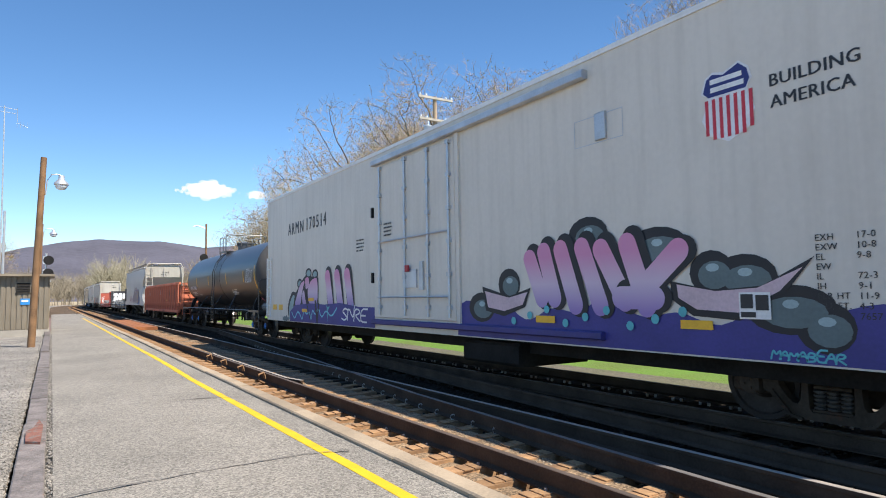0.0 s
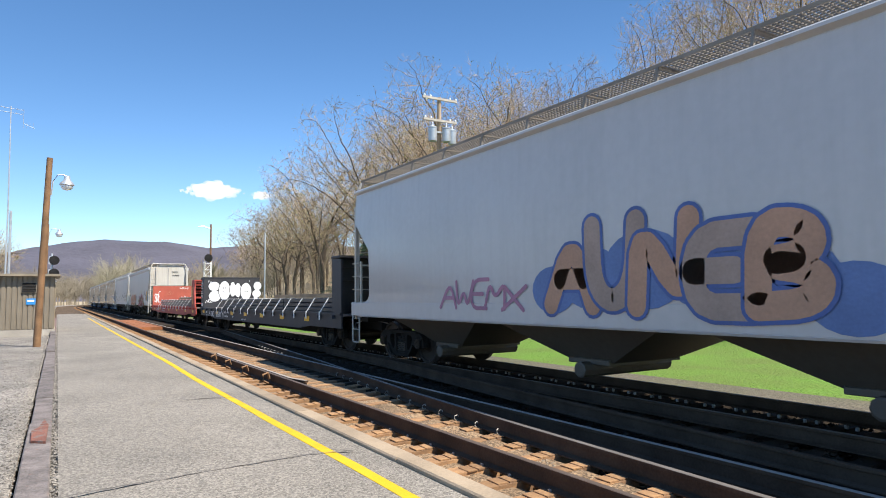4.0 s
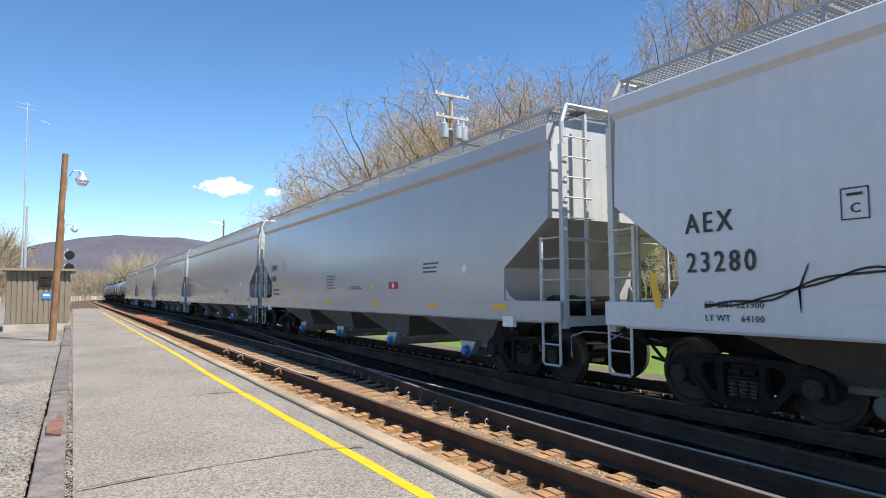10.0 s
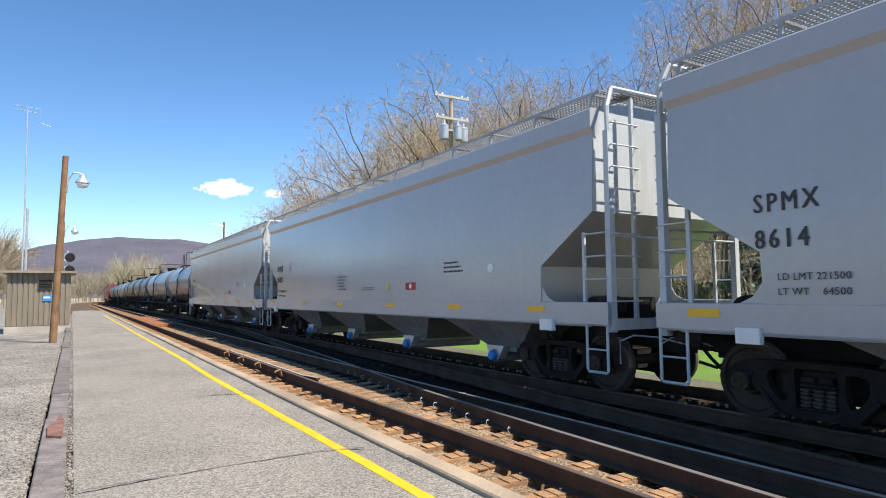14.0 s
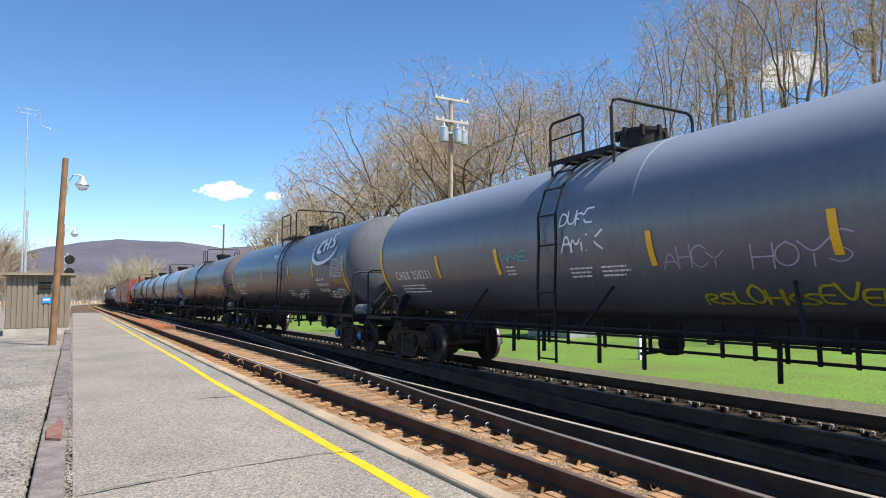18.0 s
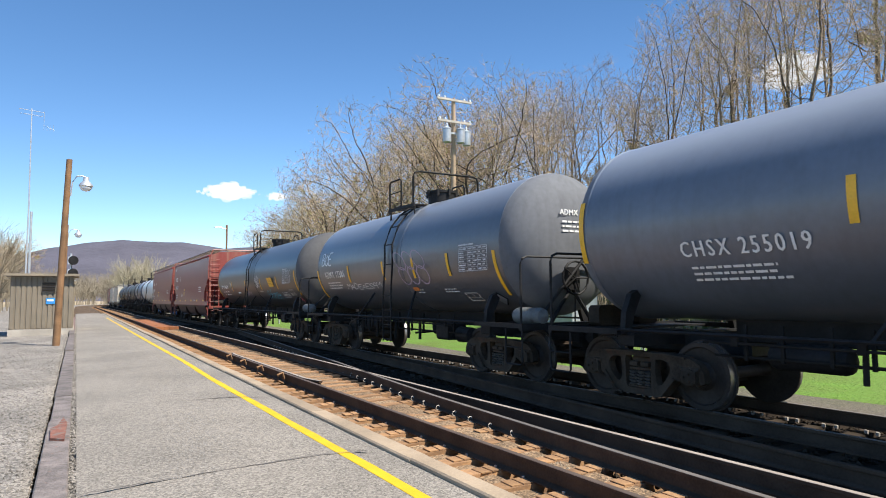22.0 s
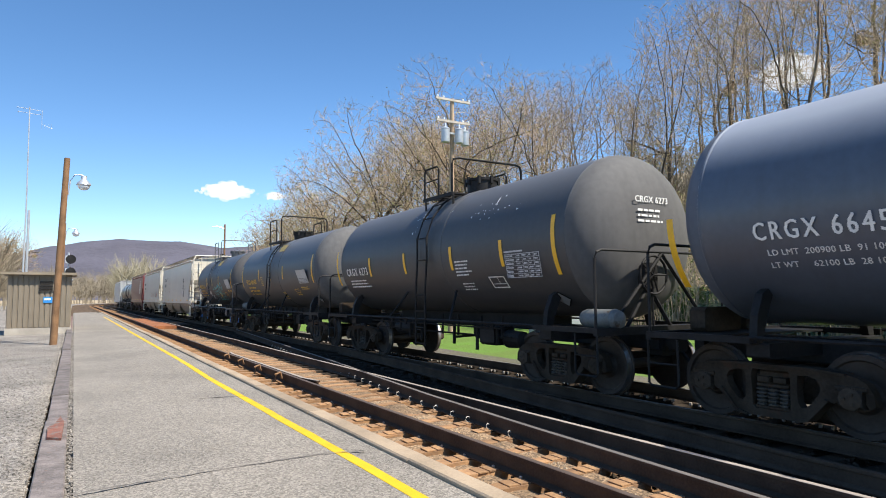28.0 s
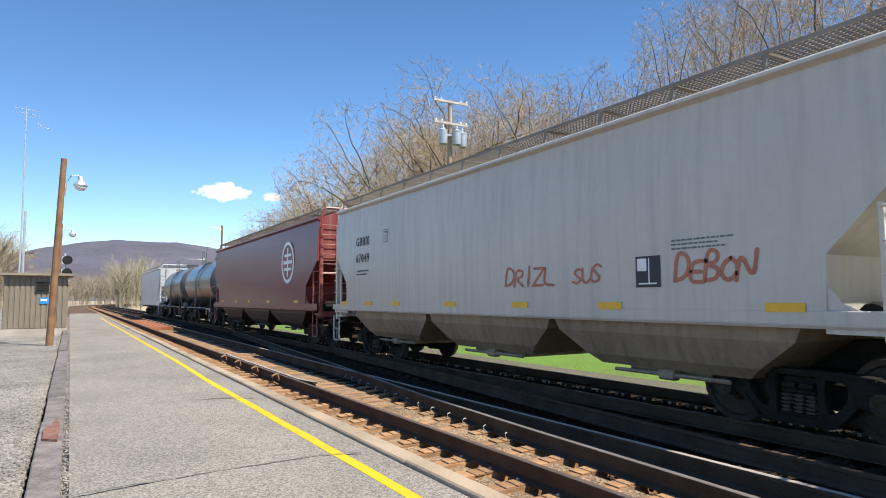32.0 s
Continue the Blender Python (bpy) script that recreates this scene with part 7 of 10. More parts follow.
def flat(name, polys, material, parent, m, label="", thick=0.002, bend=0.0):
    """Painted shapes: polygons in the plane of m, or bent round a shell of radius bend, each a hair above the last."""
    sh = Shape()
    for i, p in enumerate(polys):
        d = thick + 0.0004 * (i % 4)
        if bend:
            sh.face([(x, (bend + d) * math.sin(y / bend), (bend + d) * math.cos(y / bend) - bend) for x, y in p])
        else:
            sh.face([(x, y, d) for x, y in p])
    ob = part(name, sh, material, parent, label)
    ob.matrix_local = m
    return ob


def rect(x0, y0, x1, y1):
    return [(x0, y0), (x1, y0), (x1, y1), (x0, y1)]


def disc(x, y, r, n=18, ry=None):
    return [(x + r * math.cos(math.tau * i / n), y + (ry or r) * math.sin(math.tau * i / n)) for i in range(n)]


STROKES = {
    "A": [[(0, 0), (.5, 1), (1, 0)], [(.25, .38), (.75, .38)]], "B": [[(.1, 0), (.1, 1), (.7, .95), (.75, .6), (.1, .52), (.85, .4), (.8, .05), (.1, 0)]],
    "C": [[(.95, .8), (.6, 1), (.15, .8), (.05, .4), (.3, .05), (.7, 0), (.95, .2)]], "D": [[(.1, 0), (.1, 1), (.7, .9), (.95, .5), (.7, .1), (.1, 0)]],
    "E": [[(.95, 1), (.1, 1), (.1, 0), (.95, 0)], [(.1, .5), (.7, .5)]], "F": [[(.95, .95), (.15, .95), (.1, 0)], [(.1, .5), (.7, .55)]],
    "G": [[(.95, .8), (.55, 1), (.1, .7), (.1, .25), (.5, 0), (.95, .2), (.95, .5), (.6, .5)]], "H": [[(.1, 0), (.1, 1)], [(.9, 0), (.9, 1)], [(.1, .5), (.9, .5)]],
    "I": [[(.5, 0), (.5, 1)]], "J": [[(.8, 1), (.8, .25), (.45, 0), (.1, .25)]], "K": [[(.1, 0), (.1, 1)], [(.9, 1), (.15, .45), (.95, 0)]],
    "L": [[(.15, 1), (.1, .05), (.95, 0)]], "M": [[(0, 0), (.12, 1), (.5, .35), (.88, 1), (1, 0)]], "N": [[(.05, 0), (.1, 1), (.9, 0), (.95, 1)]],
    "O": [[(.5, 1), (.1, .75), (.1, .25), (.5, 0), (.9, .25), (.9, .75), (.5, 1)]], "P": [[(.1, 0), (.1, 1), (.8, .95), (.85, .6), (.1, .48)]],
    "R": [[(.1, 0), (.1, 1), (.8, .95), (.8, .6), (.15, .48), (.95, 0)]], "S": [[(.9, .85), (.5, 1), (.1, .75), (.5, .5), (.9, .25), (.5, 0), (.1, .15)]],
    "T": [[(.0, .95), (1, 1)], [(.5, .97), (.5, 0)]], "U": [[(.05, 1), (.1, .25), (.5, 0), (.9, .25), (.95, 1)]], "V": [[(0, 1), (.5, 0), (1, 1)]],
    "W": [[(0, 1), (.22, 0), (.5, .7), (.78, 0), (1, 1)]], "Y": [[(0, 1), (.5, .5), (1, 1)], [(.5, .5), (.5, 0)]], "X": [[(0, 0), (1, 1)], [(0, 1), (1, 0)]], "Z": [[(.05, 1), (.95, 1)], [(.95, 1), (.05, 0)], [(.05, 0), (.95, .03)]], "~": [[(0, .3), (.3, .6), (.6, .3), (1, .7)]],
}


def capsule(a, b, r):
    """A fat rounded stroke from a to b."""
    ln = math.hypot(b[0] - a[0], b[1] - a[1]) or 1e-6
    ux, uy = (b[0] - a[0]) / ln * r, (b[1] - a[1]) / ln * r
    out = []
    for c, t0 in ((b, -math.pi / 2), (a, math.pi / 2)):
        for k in range(9):
            t = t0 + math.pi * k / 8
            out.append((c[0] + ux * math.cos(t) - uy * math.sin(t), c[1] + uy * math.cos(t) + ux * math.sin(t)))
    return out


def rounded(line, closed=False, times=2):
    """A hand's line with its corners worn off."""
    line = list(line)
    for turn_no in range(times):
        ring = zip(line, line[1:] + line[:1]) if closed else zip(line, line[1:])
        cut = [(a[0] * f + b[0] * (1 - f), a[1] * f + b[1] * (1 - f)) for a, b in ring for f in (0.75, 0.25)]
        line = cut if closed else [line[0]] + cut + [line[-1]]
    return line


def stroke_letters(text, w, h, seed, slant=0.0, jump=0.12, overlap=0.0):
    """Free-hand letters in a box w by h: for each letter its straight strokes."""
    rr = random.Random(seed)
    cw = w / len(text)
    out = []
    for i, ch in enumerate(text):
        sc = rr.uniform(0.88, 1.12)
        oy = rr.uniform(-jump, jump) * h
        letter = []
        for line in STROKES.get(ch, ()):
            if len(line) > 2:       # round the corners of the hand's stroke
                line = rounded(line)
            pts = [(i * cw + (0.06 + x * (0.88 + overlap)) * cw + slant * y * h, oy * (0.3 + y) + y * h * sc) for x, y in line]
            letter += list(zip(pts, pts[1:]))
        out.append(letter)
    return out


def stroke_polys(text, w, h, thick, seed, slant=0.0, jump=0.12, overlap=0.0):
    return [capsule(a, b, thick) for letter in stroke_letters(text, w, h, seed, slant, jump, overlap) for a, b in letter]


def spray(name, col, seed=0):
    return mat(name, col, 0.55, var=0.18, scale=1.2 + seed * 0.1, fine=25, bump=0)


def fade(name, low, mid, high, z0, z1):
    """Spray paint that the painter faded from one colour to the next, from height z0 to z1."""
    m = spray(name, mid)
    n, l = m.node_tree.nodes, m.node_tree.links
    tc, sx, mr, ramp = n.new("ShaderNodeTexCoord"), n.new("ShaderNodeSeparateXYZ"), n.new("ShaderNodeMapRange"), n.new("ShaderNodeValToRGB")
    l.new(tc.outputs["Object"], sx.inputs[0])
    mr.inputs["From Min"].default_value, mr.inputs["From Max"].default_value = z0, z1
    l.new(sx.outputs["Y"], mr.inputs["Value"])
    l.new(mr.outputs["Result"], ramp.inputs["Fac"])
    ramp.color_ramp.elements[0].color, ramp.color_ramp.elements[1].color = (*low, 1), (*high, 1)
    ramp.color_ramp.elements.new(0.5).color = (*mid, 1)
    l.new(ramp.outputs["Color"], n["Principled BSDF"].inputs["Base Color"])
    return m


PINK_FADE = fade("faded_pink_spray", (0.30, 0.19, 0.44), (0.60, 0.46, 0.55), (0.62, 0.25, 0.40), 0.5, 1.35)
PAINT = dict(blue=spray("violet_blue_spray", (0.045, 0.04, 0.21)), black=spray("black_spray", (0.012, 0.012, 0.015)), teal=spray("teal_spray", (0.10, 0.42, 0.45)),
             grey=spray("grey_green_spray", (0.11, 0.15, 0.15)), white=spray("white_spray", (0.72, 0.72, 0.72)), red=spray("red_spray", (0.40, 0.02, 0.024)), green=spray("green_spray", (0.012, 0.05, 0.032)),
             orange=spray("orange_spray", (0.60, 0.20, 0.05)), yellow=spray("yellow_spray", (0.62, 0.52, 0.05)), sky=spray("pale_blue_spray", (0.10, 0.22, 0.42)), lilac=spray("lilac_spray", (0.42, 0.35, 0.48)),
             rustred=spray("faded_red_spray", (0.42, 0.14, 0.08)), sulphur=spray("sulphur_spray", (0.42, 0.38, 0.03)))


def graffiti(parent, m, text, w, h, thick, fills, line, seed, label, slant=0.0, rim=0.035, jump=0.12, overlap=0.1):
    """Bubble letters, each over the one before: a rim, then its strokes; the colours take turns."""
    fills = fills if isinstance(fills, (list, tuple)) else [fills]
    for i, letter in enumerate(stroke_letters(text, w, h, seed, slant, jump, overlap)):
        up = 0.002 + i * 0.004
        flat("graffiti_outline", [capsule(a, b, thick + rim) for a, b in letter], line, parent, m, thick=up)
        flat("graffiti_letter", [capsule(a, b, thick) for a, b in letter], fills[i % len(fills)], parent, m, label, thick=up + 0.002)


def tag(parent, m, text, w, h, colour, seed, thick=0.018, slant=0.15, bend=0.0):
    flat("graffiti_tag", stroke_polys(text, w, h, thick * 0.75, seed, slant, 0.2, 0.25), colour, parent, m, bend=bend)


def scrawl(parent, m, paths, colour, thick, label=""):
    """Sprayed lines of a free hand on a tank's flank: each path rounded, then drawn with a fat nozzle."""
    polys = []
    for line in paths:
        line = rounded(line)
        polys += [capsule(a, b, thick) for a, b in zip(line, line[1:])]
    flat("graffiti_tag", polys, colour, parent, m, label, bend=1.43)


def scuffs(car, y, z, w, h, n, seed, paint):
    """A patch of chips and bird lime on a shell, denser at its middle and drawn out downwards."""
    rr = random.Random(seed)
    polys = []
    for k in range(n):
        x, v, r = rr.gauss(0, w / 2), rr.gauss(0, h / 2), rr.uniform(0.006, 0.022)
        e = rr.uniform(1, 4.5) if rr.random() < 0.3 else rr.uniform(0.6, 1.3)
        polys.append([(x + r * rr.uniform(0.6, 1.3) * math.cos(a), v + r * e * rr.uniform(0.6, 1.3) * math.sin(a)) for a in [i * math.tau / 7 for i in range(7)]])
    flat("scuffed_patch", polys, paint, car, tank_m(y, z, proud=0.004), "chips and pale splashes in the paint", bend=1.424)


def stencil(parent, m, lines, size, material, gap=1.45, stretch=1.0):
    """Lines of readable lettering, the first at m."""
    for i, s in enumerate(lines):
        if s:
            lettering(s, size, material, parent, m @ Matrix.Translation((0, -i * size * gap, 0.002)), stretch=stretch)


def small_print(parent, m, n, w, h, material, seed, gap=1.9, label=""):
    """Unreadable small writing: broken bars."""
    gap, h = gap * 1.3, h * 0.72
    rr = random.Random(seed)
    polys = []
    for i in range(n):
        x = 0
        end = w * rr.uniform(0.7, 1.0)
        while x < end:
            ln = rr.uniform(1.5, 4.5) * h
            polys.append(rect(x, -i * h * gap, min(x + ln, end), -i * h * gap + h))
            x += ln + h * 0.7
    flat("small_print", polys, material, parent, m, label)


def reflectors(parent, x, z, ys, w=0.45, h=0.10):
    for y in ys:
        plate(parent, x, y, z, w, h, M["reflector"])


# -- the white refrigerator car
c, W = reefer_car, -1.604
hx = W
stencil(c, side_m(hx, 8.55, 3.64), ["ARMN"], 0.55, M["ink"])
stencil(c, side_m(hx, 6.84, 3.66), ["170514"], 0.55, M["ink"])
stencil(c, side_m(hx, -8.08, 3.82), ["BUILDING"], 0.2, M["ink"])
stencil(c, side_m(hx, -8.09, 3.58), ["AMERICA"], 0.2, M["ink"])
shield = [(0, .62), (.06, .8), (.16, .86), (.3, .82), (.5, .9), (.62, .8), (.66, .66), (.6, .58), (.6, .5), (.68, .3), (.6, .1), (.42, .02), (.34, -.02), (.26, .02), (.08, .1), (0, .3), (.08, .5), (.08, .58)]
flat("emblem", [shield], PAINT["white"], c, side_m(hx, -7.24, 3.34), "red, white and blue shield emblem")
flat("emblem_field", [[(0.03, .63), (.08, .78), (.16, .83), (.3, .79), (.5, .87), (.6, .78), (.63, .66), (.58, .56), (.1, .56)]], spray("emblem_blue", (0.02, 0.03, 0.16)), c, side_m(hx - 0.003, -7.24, 3.34))
flat("emblem_bar", [rect(.13, .71, .54, .77), rect(.13, .61, .56, .67)], M["offwhite"], c, side_m(hx - 0.006, -7.24, 3.34))
flat("emblem_stripe", [rect(.05 + k * .094, .10 if k in (0, 6) else .04, .05 + k * .094 + .045, .53) for k in range(7)], spray("emblem_red", (0.5, 0.03, 0.05)), c, side_m(hx - 0.003, -7.24, 3.34))
top = []
for i in range(60):
    x = 9.2 * i / 59
    top.append((x, 0.52 + 0.10 * math.sin(x * 2.1) + 0.08 * math.sin(x * 5.3)))
flat("graffiti_base", [[(0, 0)] + [(9.2, 0)] + top[::-1]], PAINT["blue"], c, side_m(hx, -1.75, 0.81), "violet-blue sprayed band")
gm = side_m(hx - 0.002, -2.6, 0.8)
SMOKE = ((0.77, 0.95), (2.66, 1.63), (3.88, 1.36), (4.67, 1.0), (5.08, 0.93), (5.58, 0.57), (5.94, 0.39), (-0.05, 0.55))
flat("graffiti_cloud", [disc(x, z, 0.30 + 0.1 * (k % 3), 16, 0.27) for k, (x, z) in enumerate(SMOKE)], PAINT["black"], c, gm, thick=0.002)
flat("graffiti_smoke", [disc(x + 0.04, z - 0.03, 0.22 + 0.07 * (k % 3), 14, 0.17) for k, (x, z) in enumerate(SMOKE)], PAINT["grey"], c, gm, thick=0.004)
flat("graffiti_smoke", [disc(x + 0.02, z + 0.06, 0.09, 10, 0.05) for x, z in SMOKE], spray("pale_smoke", (0.34, 0.44, 0.44)), c, gm, thick=0.006)
for k, wing in enumerate((((0.07, 0.84), (0.77, 0.72), (1.26, 0.81), (1.13, 0.6), (0.63, 0.49), (0.16, 0.55)), ((4.18, 0.87), (4.72, 0.78), (5.24, 0.81), (5.75, 1.02), (5.49, 0.77), (5.0, 0.53), (4.46, 0.56), (4.2, 0.7)))):
    cx, cz = sum(p[0] for p in wing) / len(wing), sum(p[1] for p in wing) / len(wing)
    flat("graffiti_wing_outline", [[(cx + (x - cx) * 1.14, cz + (z - cz) * (1.5 - 0.1 * k)) for x, z in wing]], PAINT["black"], c, gm, thick=0.007)
    flat("graffiti_wing", [list(wing)], spray("blush_spray", (0.60, 0.44, 0.47)), c, gm, "blush pink sprayed wing", thick=0.009)
PINK_STROKES = (((1.34, 1.35), (1.62, 0.71)), ((1.69, 1.44), (1.92, 0.71)), ((2.08, 1.45), (2.38, 0.61)), ((2.54, 1.45), (2.88, 0.6)), ((2.92, 1.4), (3.34, 0.67)), ((3.41, 1.44), (3.71, 0.6)), ((3.73, 0.88), (4.23, 1.3)), ((3.27, 0.71), (3.85, 0.7)))
for k, (p, q) in enumerate(PINK_STROKES):
    flat("graffiti_outline", [capsule((p[0] + 0.10, p[1] + 0.06), (q[0] + 0.08, q[1]), 0.19)], PAINT["black"], c, gm, thick=0.010 + 0.001 * k)
    flat("graffiti_stroke", [capsule(p, q, 0.155)], PINK_FADE, c, gm, "pink bubble stroke", thick=0.0105 + 0.001 * k + (0.004 if k > 4 else 0))
flat("graffiti_drip", [disc(.9 + k * .42, .33 + .1 * (k % 3), .065, 10) for k in range(9)], PAINT["teal"], c, gm, thick=0.022)
tag(c, side_m(hx - 0.005, -7.95, 0.84), "MAMABEAR", 0.75, 0.11, PAINT["teal"], 3, 0.014)
flat("data_box", [rect(0, 0, .37, .3)], M["offwhite"], c, side_m(hx - 0.02, -7.62, 1.26))
flat("data_box_panel", [rect(.02, .12, .17, .28), rect(.20, .10, .35, .27), rect(.02, .02, .2, .08)], M["ink"], c, side_m(hx - 0.024, -7.62, 1.26))
stencil(c, side_m(hx - 0.002, -8.48, 2.08), ["EXH", "EXW", "EL", "EW", "IL", "IH", "FLR HT", "CU. FT."], 0.095, M["ink"], 1.05)
stencil(c, side_m(hx - 0.002, -8.87, 2.08), ["17-0", "10-8", "9-8", "", "72-3", "9-1", "11-9", "4-3", "7657"], 0.095, M["ink"], 1.05)
reflectors(c, hx - 0.02, 1.12, (-4.3, -7.05), 0.45, 0.11)
reflectors(c, hx - 0.004, 1.16, (9.95, 9.3), 0.42, 0.18)
reflectors(c, hx - 0.02, 1.46, (6.3,), 0.45, 0.1)
reflectors(c, hx - 0.02, 1.12, (6.87,), 0.45, 0.1)
flat("graffiti_base", [[(1.0, 0), (7.4, 0), (7.4, .5), (6.5, .5), (5.2, .6), (4.1, .55), (3.0, .58), (1.5, .52), (1.0, .3)]], PAINT["blue"], c, side_m(hx - 0.012, 9.3, 0.81), "violet-blue sprayed band")
gm = side_m(hx - 0.003, 9.3, 0.81)
flat("graffiti_cloud", [rounded([(0.71, 0.48), (1.1, 0.92), (1.33, 0.97), (1.56, 0.9), (1.9, 1.16), (2.37, 1.41), (2.77, 1.56), (2.92, 1.5), (3.01, 1.35), (3.27, 1.49), (3.59, 1.35), (3.54, 0.48), (1.86, 0.43), (1.4, 0.13), (0.87, 0.01)], True)], PAINT["black"], c, gm, "black sprayed smoke cloud", thick=0.001)
flat("graffiti_cloud", [disc(1.93, 1.2, .25, 12, .16), disc(2.73, 1.5, .27, 12, .16), disc(3.3, 1.45, .25, 12, .15)], PAINT["black"], c, gm, thick=0.0015)
flat("graffiti_smoke", [rounded([(0.89, 0.52), (1.24, 0.84), (1.48, 0.86), (1.35, 0.56), (1.16, 0.11), (0.87, 0.02)], True), disc(1.95, 1.2, .17, 12, .1), disc(2.75, 1.5, .19, 12, .1), disc(3.3, 1.45, .17, 12, .09)], spray("teal_smoke", (0.25, 0.36, 0.36)), c, gm, "teal sprayed smoke", thick=0.003)
for k, blob in enumerate(([(1.46, 0.56), (1.62, 0.75), (1.97, 1.19), (2.42, 1.31), (2.26, 1.08), (2.12, 0.84), (2.04, 0.53), (1.65, 0.49)], [(2.15, 0.87), (2.35, 1.02), (2.46, 0.72), (2.57, 0.53), (2.23, 0.5)], [(2.41, 1.28), (2.5, 1.37), (2.73, 1.39), (2.81, 1.28), (2.78, 1.11), (2.66, 1.02), (2.4, 1.03)], [(2.65, 0.94), (2.78, 1.14), (3.01, 1.29), (3.32, 1.35), (3.53, 1.3), (3.53, 0.58), (3.17, 0.57), (2.8, 0.54)])):
    cx, cz = sum(p[0] for p in blob) / len(blob), sum(p[1] for p in blob) / len(blob)
    flat("graffiti_outline", [[(cx + (x - cx) * 1.09, cz + (z - cz) * 1.09) for x, z in blob]], PAINT["black"], c, gm, thick=0.004 + 0.001 * k)
    flat("graffiti_letter", [rounded(blob, True, 1)], PINK_FADE, c, gm, "pink bubble letter", thick=0.0055 + 0.001 * k)
for k in range(3):
    p, q = (4.3 + k * 0.7, 1.35), (4.55 + k * 0.7, 0.55)
    flat("graffiti_outline", [capsule((p[0] + 0.08, p[1] + 0.05), q, 0.24)], PAINT["black"], c, gm, thick=0.006 + 0.001 * k)
    flat("graffiti_letter", [capsule(p, q, 0.19)], PINK_FADE, c, gm, "pink bubble letter", thick=0.0075 + 0.001 * k)
CYAN = spray("cyan_spray", (0.16, 0.50, 0.60))
ZIG = ((1.2, .28), (1.5, .05), (1.75, .34), (2.0, .24), (2.2, .03), (2.35, .40), (2.6, .22), (2.85, .36), (3.0, .02), (3.1, .44), (3.35, .2), (3.6, .5), (3.85, .12), (4.2, .42), (4.6, .18), (5.0, .46))
zig = rounded(ZIG)
flat("graffiti_zigzag", [capsule(p, q, 0.022) for p, q in zip(zig, zig[1:])], CYAN, c, gm, "thin cyan sprayed zigzag line", thick=0.012)
flat("graffiti_fringe", [disc(0.3 + 0.17 * k, 0.07, 0.08 + 0.03 * (k % 2), 12, 0.06 + 0.03 * (k % 3)) for k in range(4)], PAINT["grey"], c, gm, thick=0.004)
flat("graffiti_stroke", [capsule((2.42, 1.28), (2.58, 0.62), 0.03), capsule((2.58, 0.62), (2.9, 0.12), 0.03), capsule((3.35, 0.62), (3.5, 0.05), 0.06), capsule((3.5, 0.05), (3.62, 0.55), 0.05)], PAINT["black"], c, gm, "black drips over the letters", thick=0.013)
flat("graffiti_spike", [[(2.3 + k * .62, .62), (2.4 + k * .62, .35 + .1 * (k % 2)), (2.46 + k * .62, .05), (2.5 + k * .62, .4), (2.62 + k * .62, .5), (2.42 + k * .62, .48)] for k in range(7)], PAINT["teal"], c, gm, thick=0.010)
tag(c, side_m(hx - 0.02, 4.0, 0.95), "SNRE", 1.6, 0.35, PAINT["white"], 9, 0.03)
flat("graffiti_drip", [disc(.2 + k * .5, .1 * (k % 3), .06, 10) for k in range(9)], PAINT["teal"], c, side_m(hx - 0.008, 7.6, 1.0))
flat("panel_line", [rect(0, 0, .95, .012), rect(0, .4, .95, .412), rect(0, 0, .012, .4), rect(.94, 0, .952, .4)], M["galv"], c, side_m(hx, -5.05, 3.75))
part("vent_latch", Shape().box(hx - 0.04, hx, -5.70, -5.50, 3.78, 4.18, c=0.01), M["galv"], c, "recessed latch plate")
part("door_stop", Shape().box(hx - 0.05, hx, 1.95, 2.03, 3.5, 3.75), M["black"], c)
part("door_stop", Shape().box(hx - 0.05, hx, 1.95, 2.03, 1.9, 2.15), M["black"], c)
small_print(c, side_m(hx - 0.06, 1.3, 3.25), 4, 0.5, 0.05, M["ink"], 4)
small_print(c, side_m(hx, 3.0, 3.0), 4, 0.5, 0.05, M["ink"], 5)
part("lock_tag", Shape().box(hx - 0.13, hx - 0.09, 0.02, 0.16, 2.1, 2.24), PAINT["red"], c)
part("side_vent", Shape().box(hx - 0.004, hx, 8.9, 9.6, 0.70, 0.74), M["under"], c)


# -- tank cars
def data_table(car, y, z, w, h, ink, rows=6, cols=(0.34, 0.52, 0.68, 0.84)):
    """A stencilled inspection table: frame, rules and broken bars of print, its upper left corner at y, z."""
    rr = random.Random(int(abs(y) * 100))
    polys = [rect(0, -0.012, w, 0), rect(0, -h, w, -h + 0.012), rect(0, -h, 0.012, 0), rect(w - 0.012, -h, w, 0)]
    for i in range(1, rows):
        polys.append(rect(0, -h * i / rows - 0.004, w, -h * i / rows + 0.004))
    for c in cols:
        polys.append(rect(c * w - 0.004, -h, c * w + 0.004, 0))
    for i in range(rows):
        for c0, c1 in zip((0,) + cols, cols + (1,)):
            e = c0 + (c1 - c0) * rr.uniform(0.5, 0.85)
            zc = -h * (i + 0.5) / rows
            polys.append(rect(c0 * w + 0.02, zc - 0.014, e * w, zc + 0.014))
    polys.append(rect(0, 0.03, w * 0.55, 0.06))
    flat("data_panel", polys, ink, car, tank_m(y, z, proud=0.014), "stencilled inspection table")


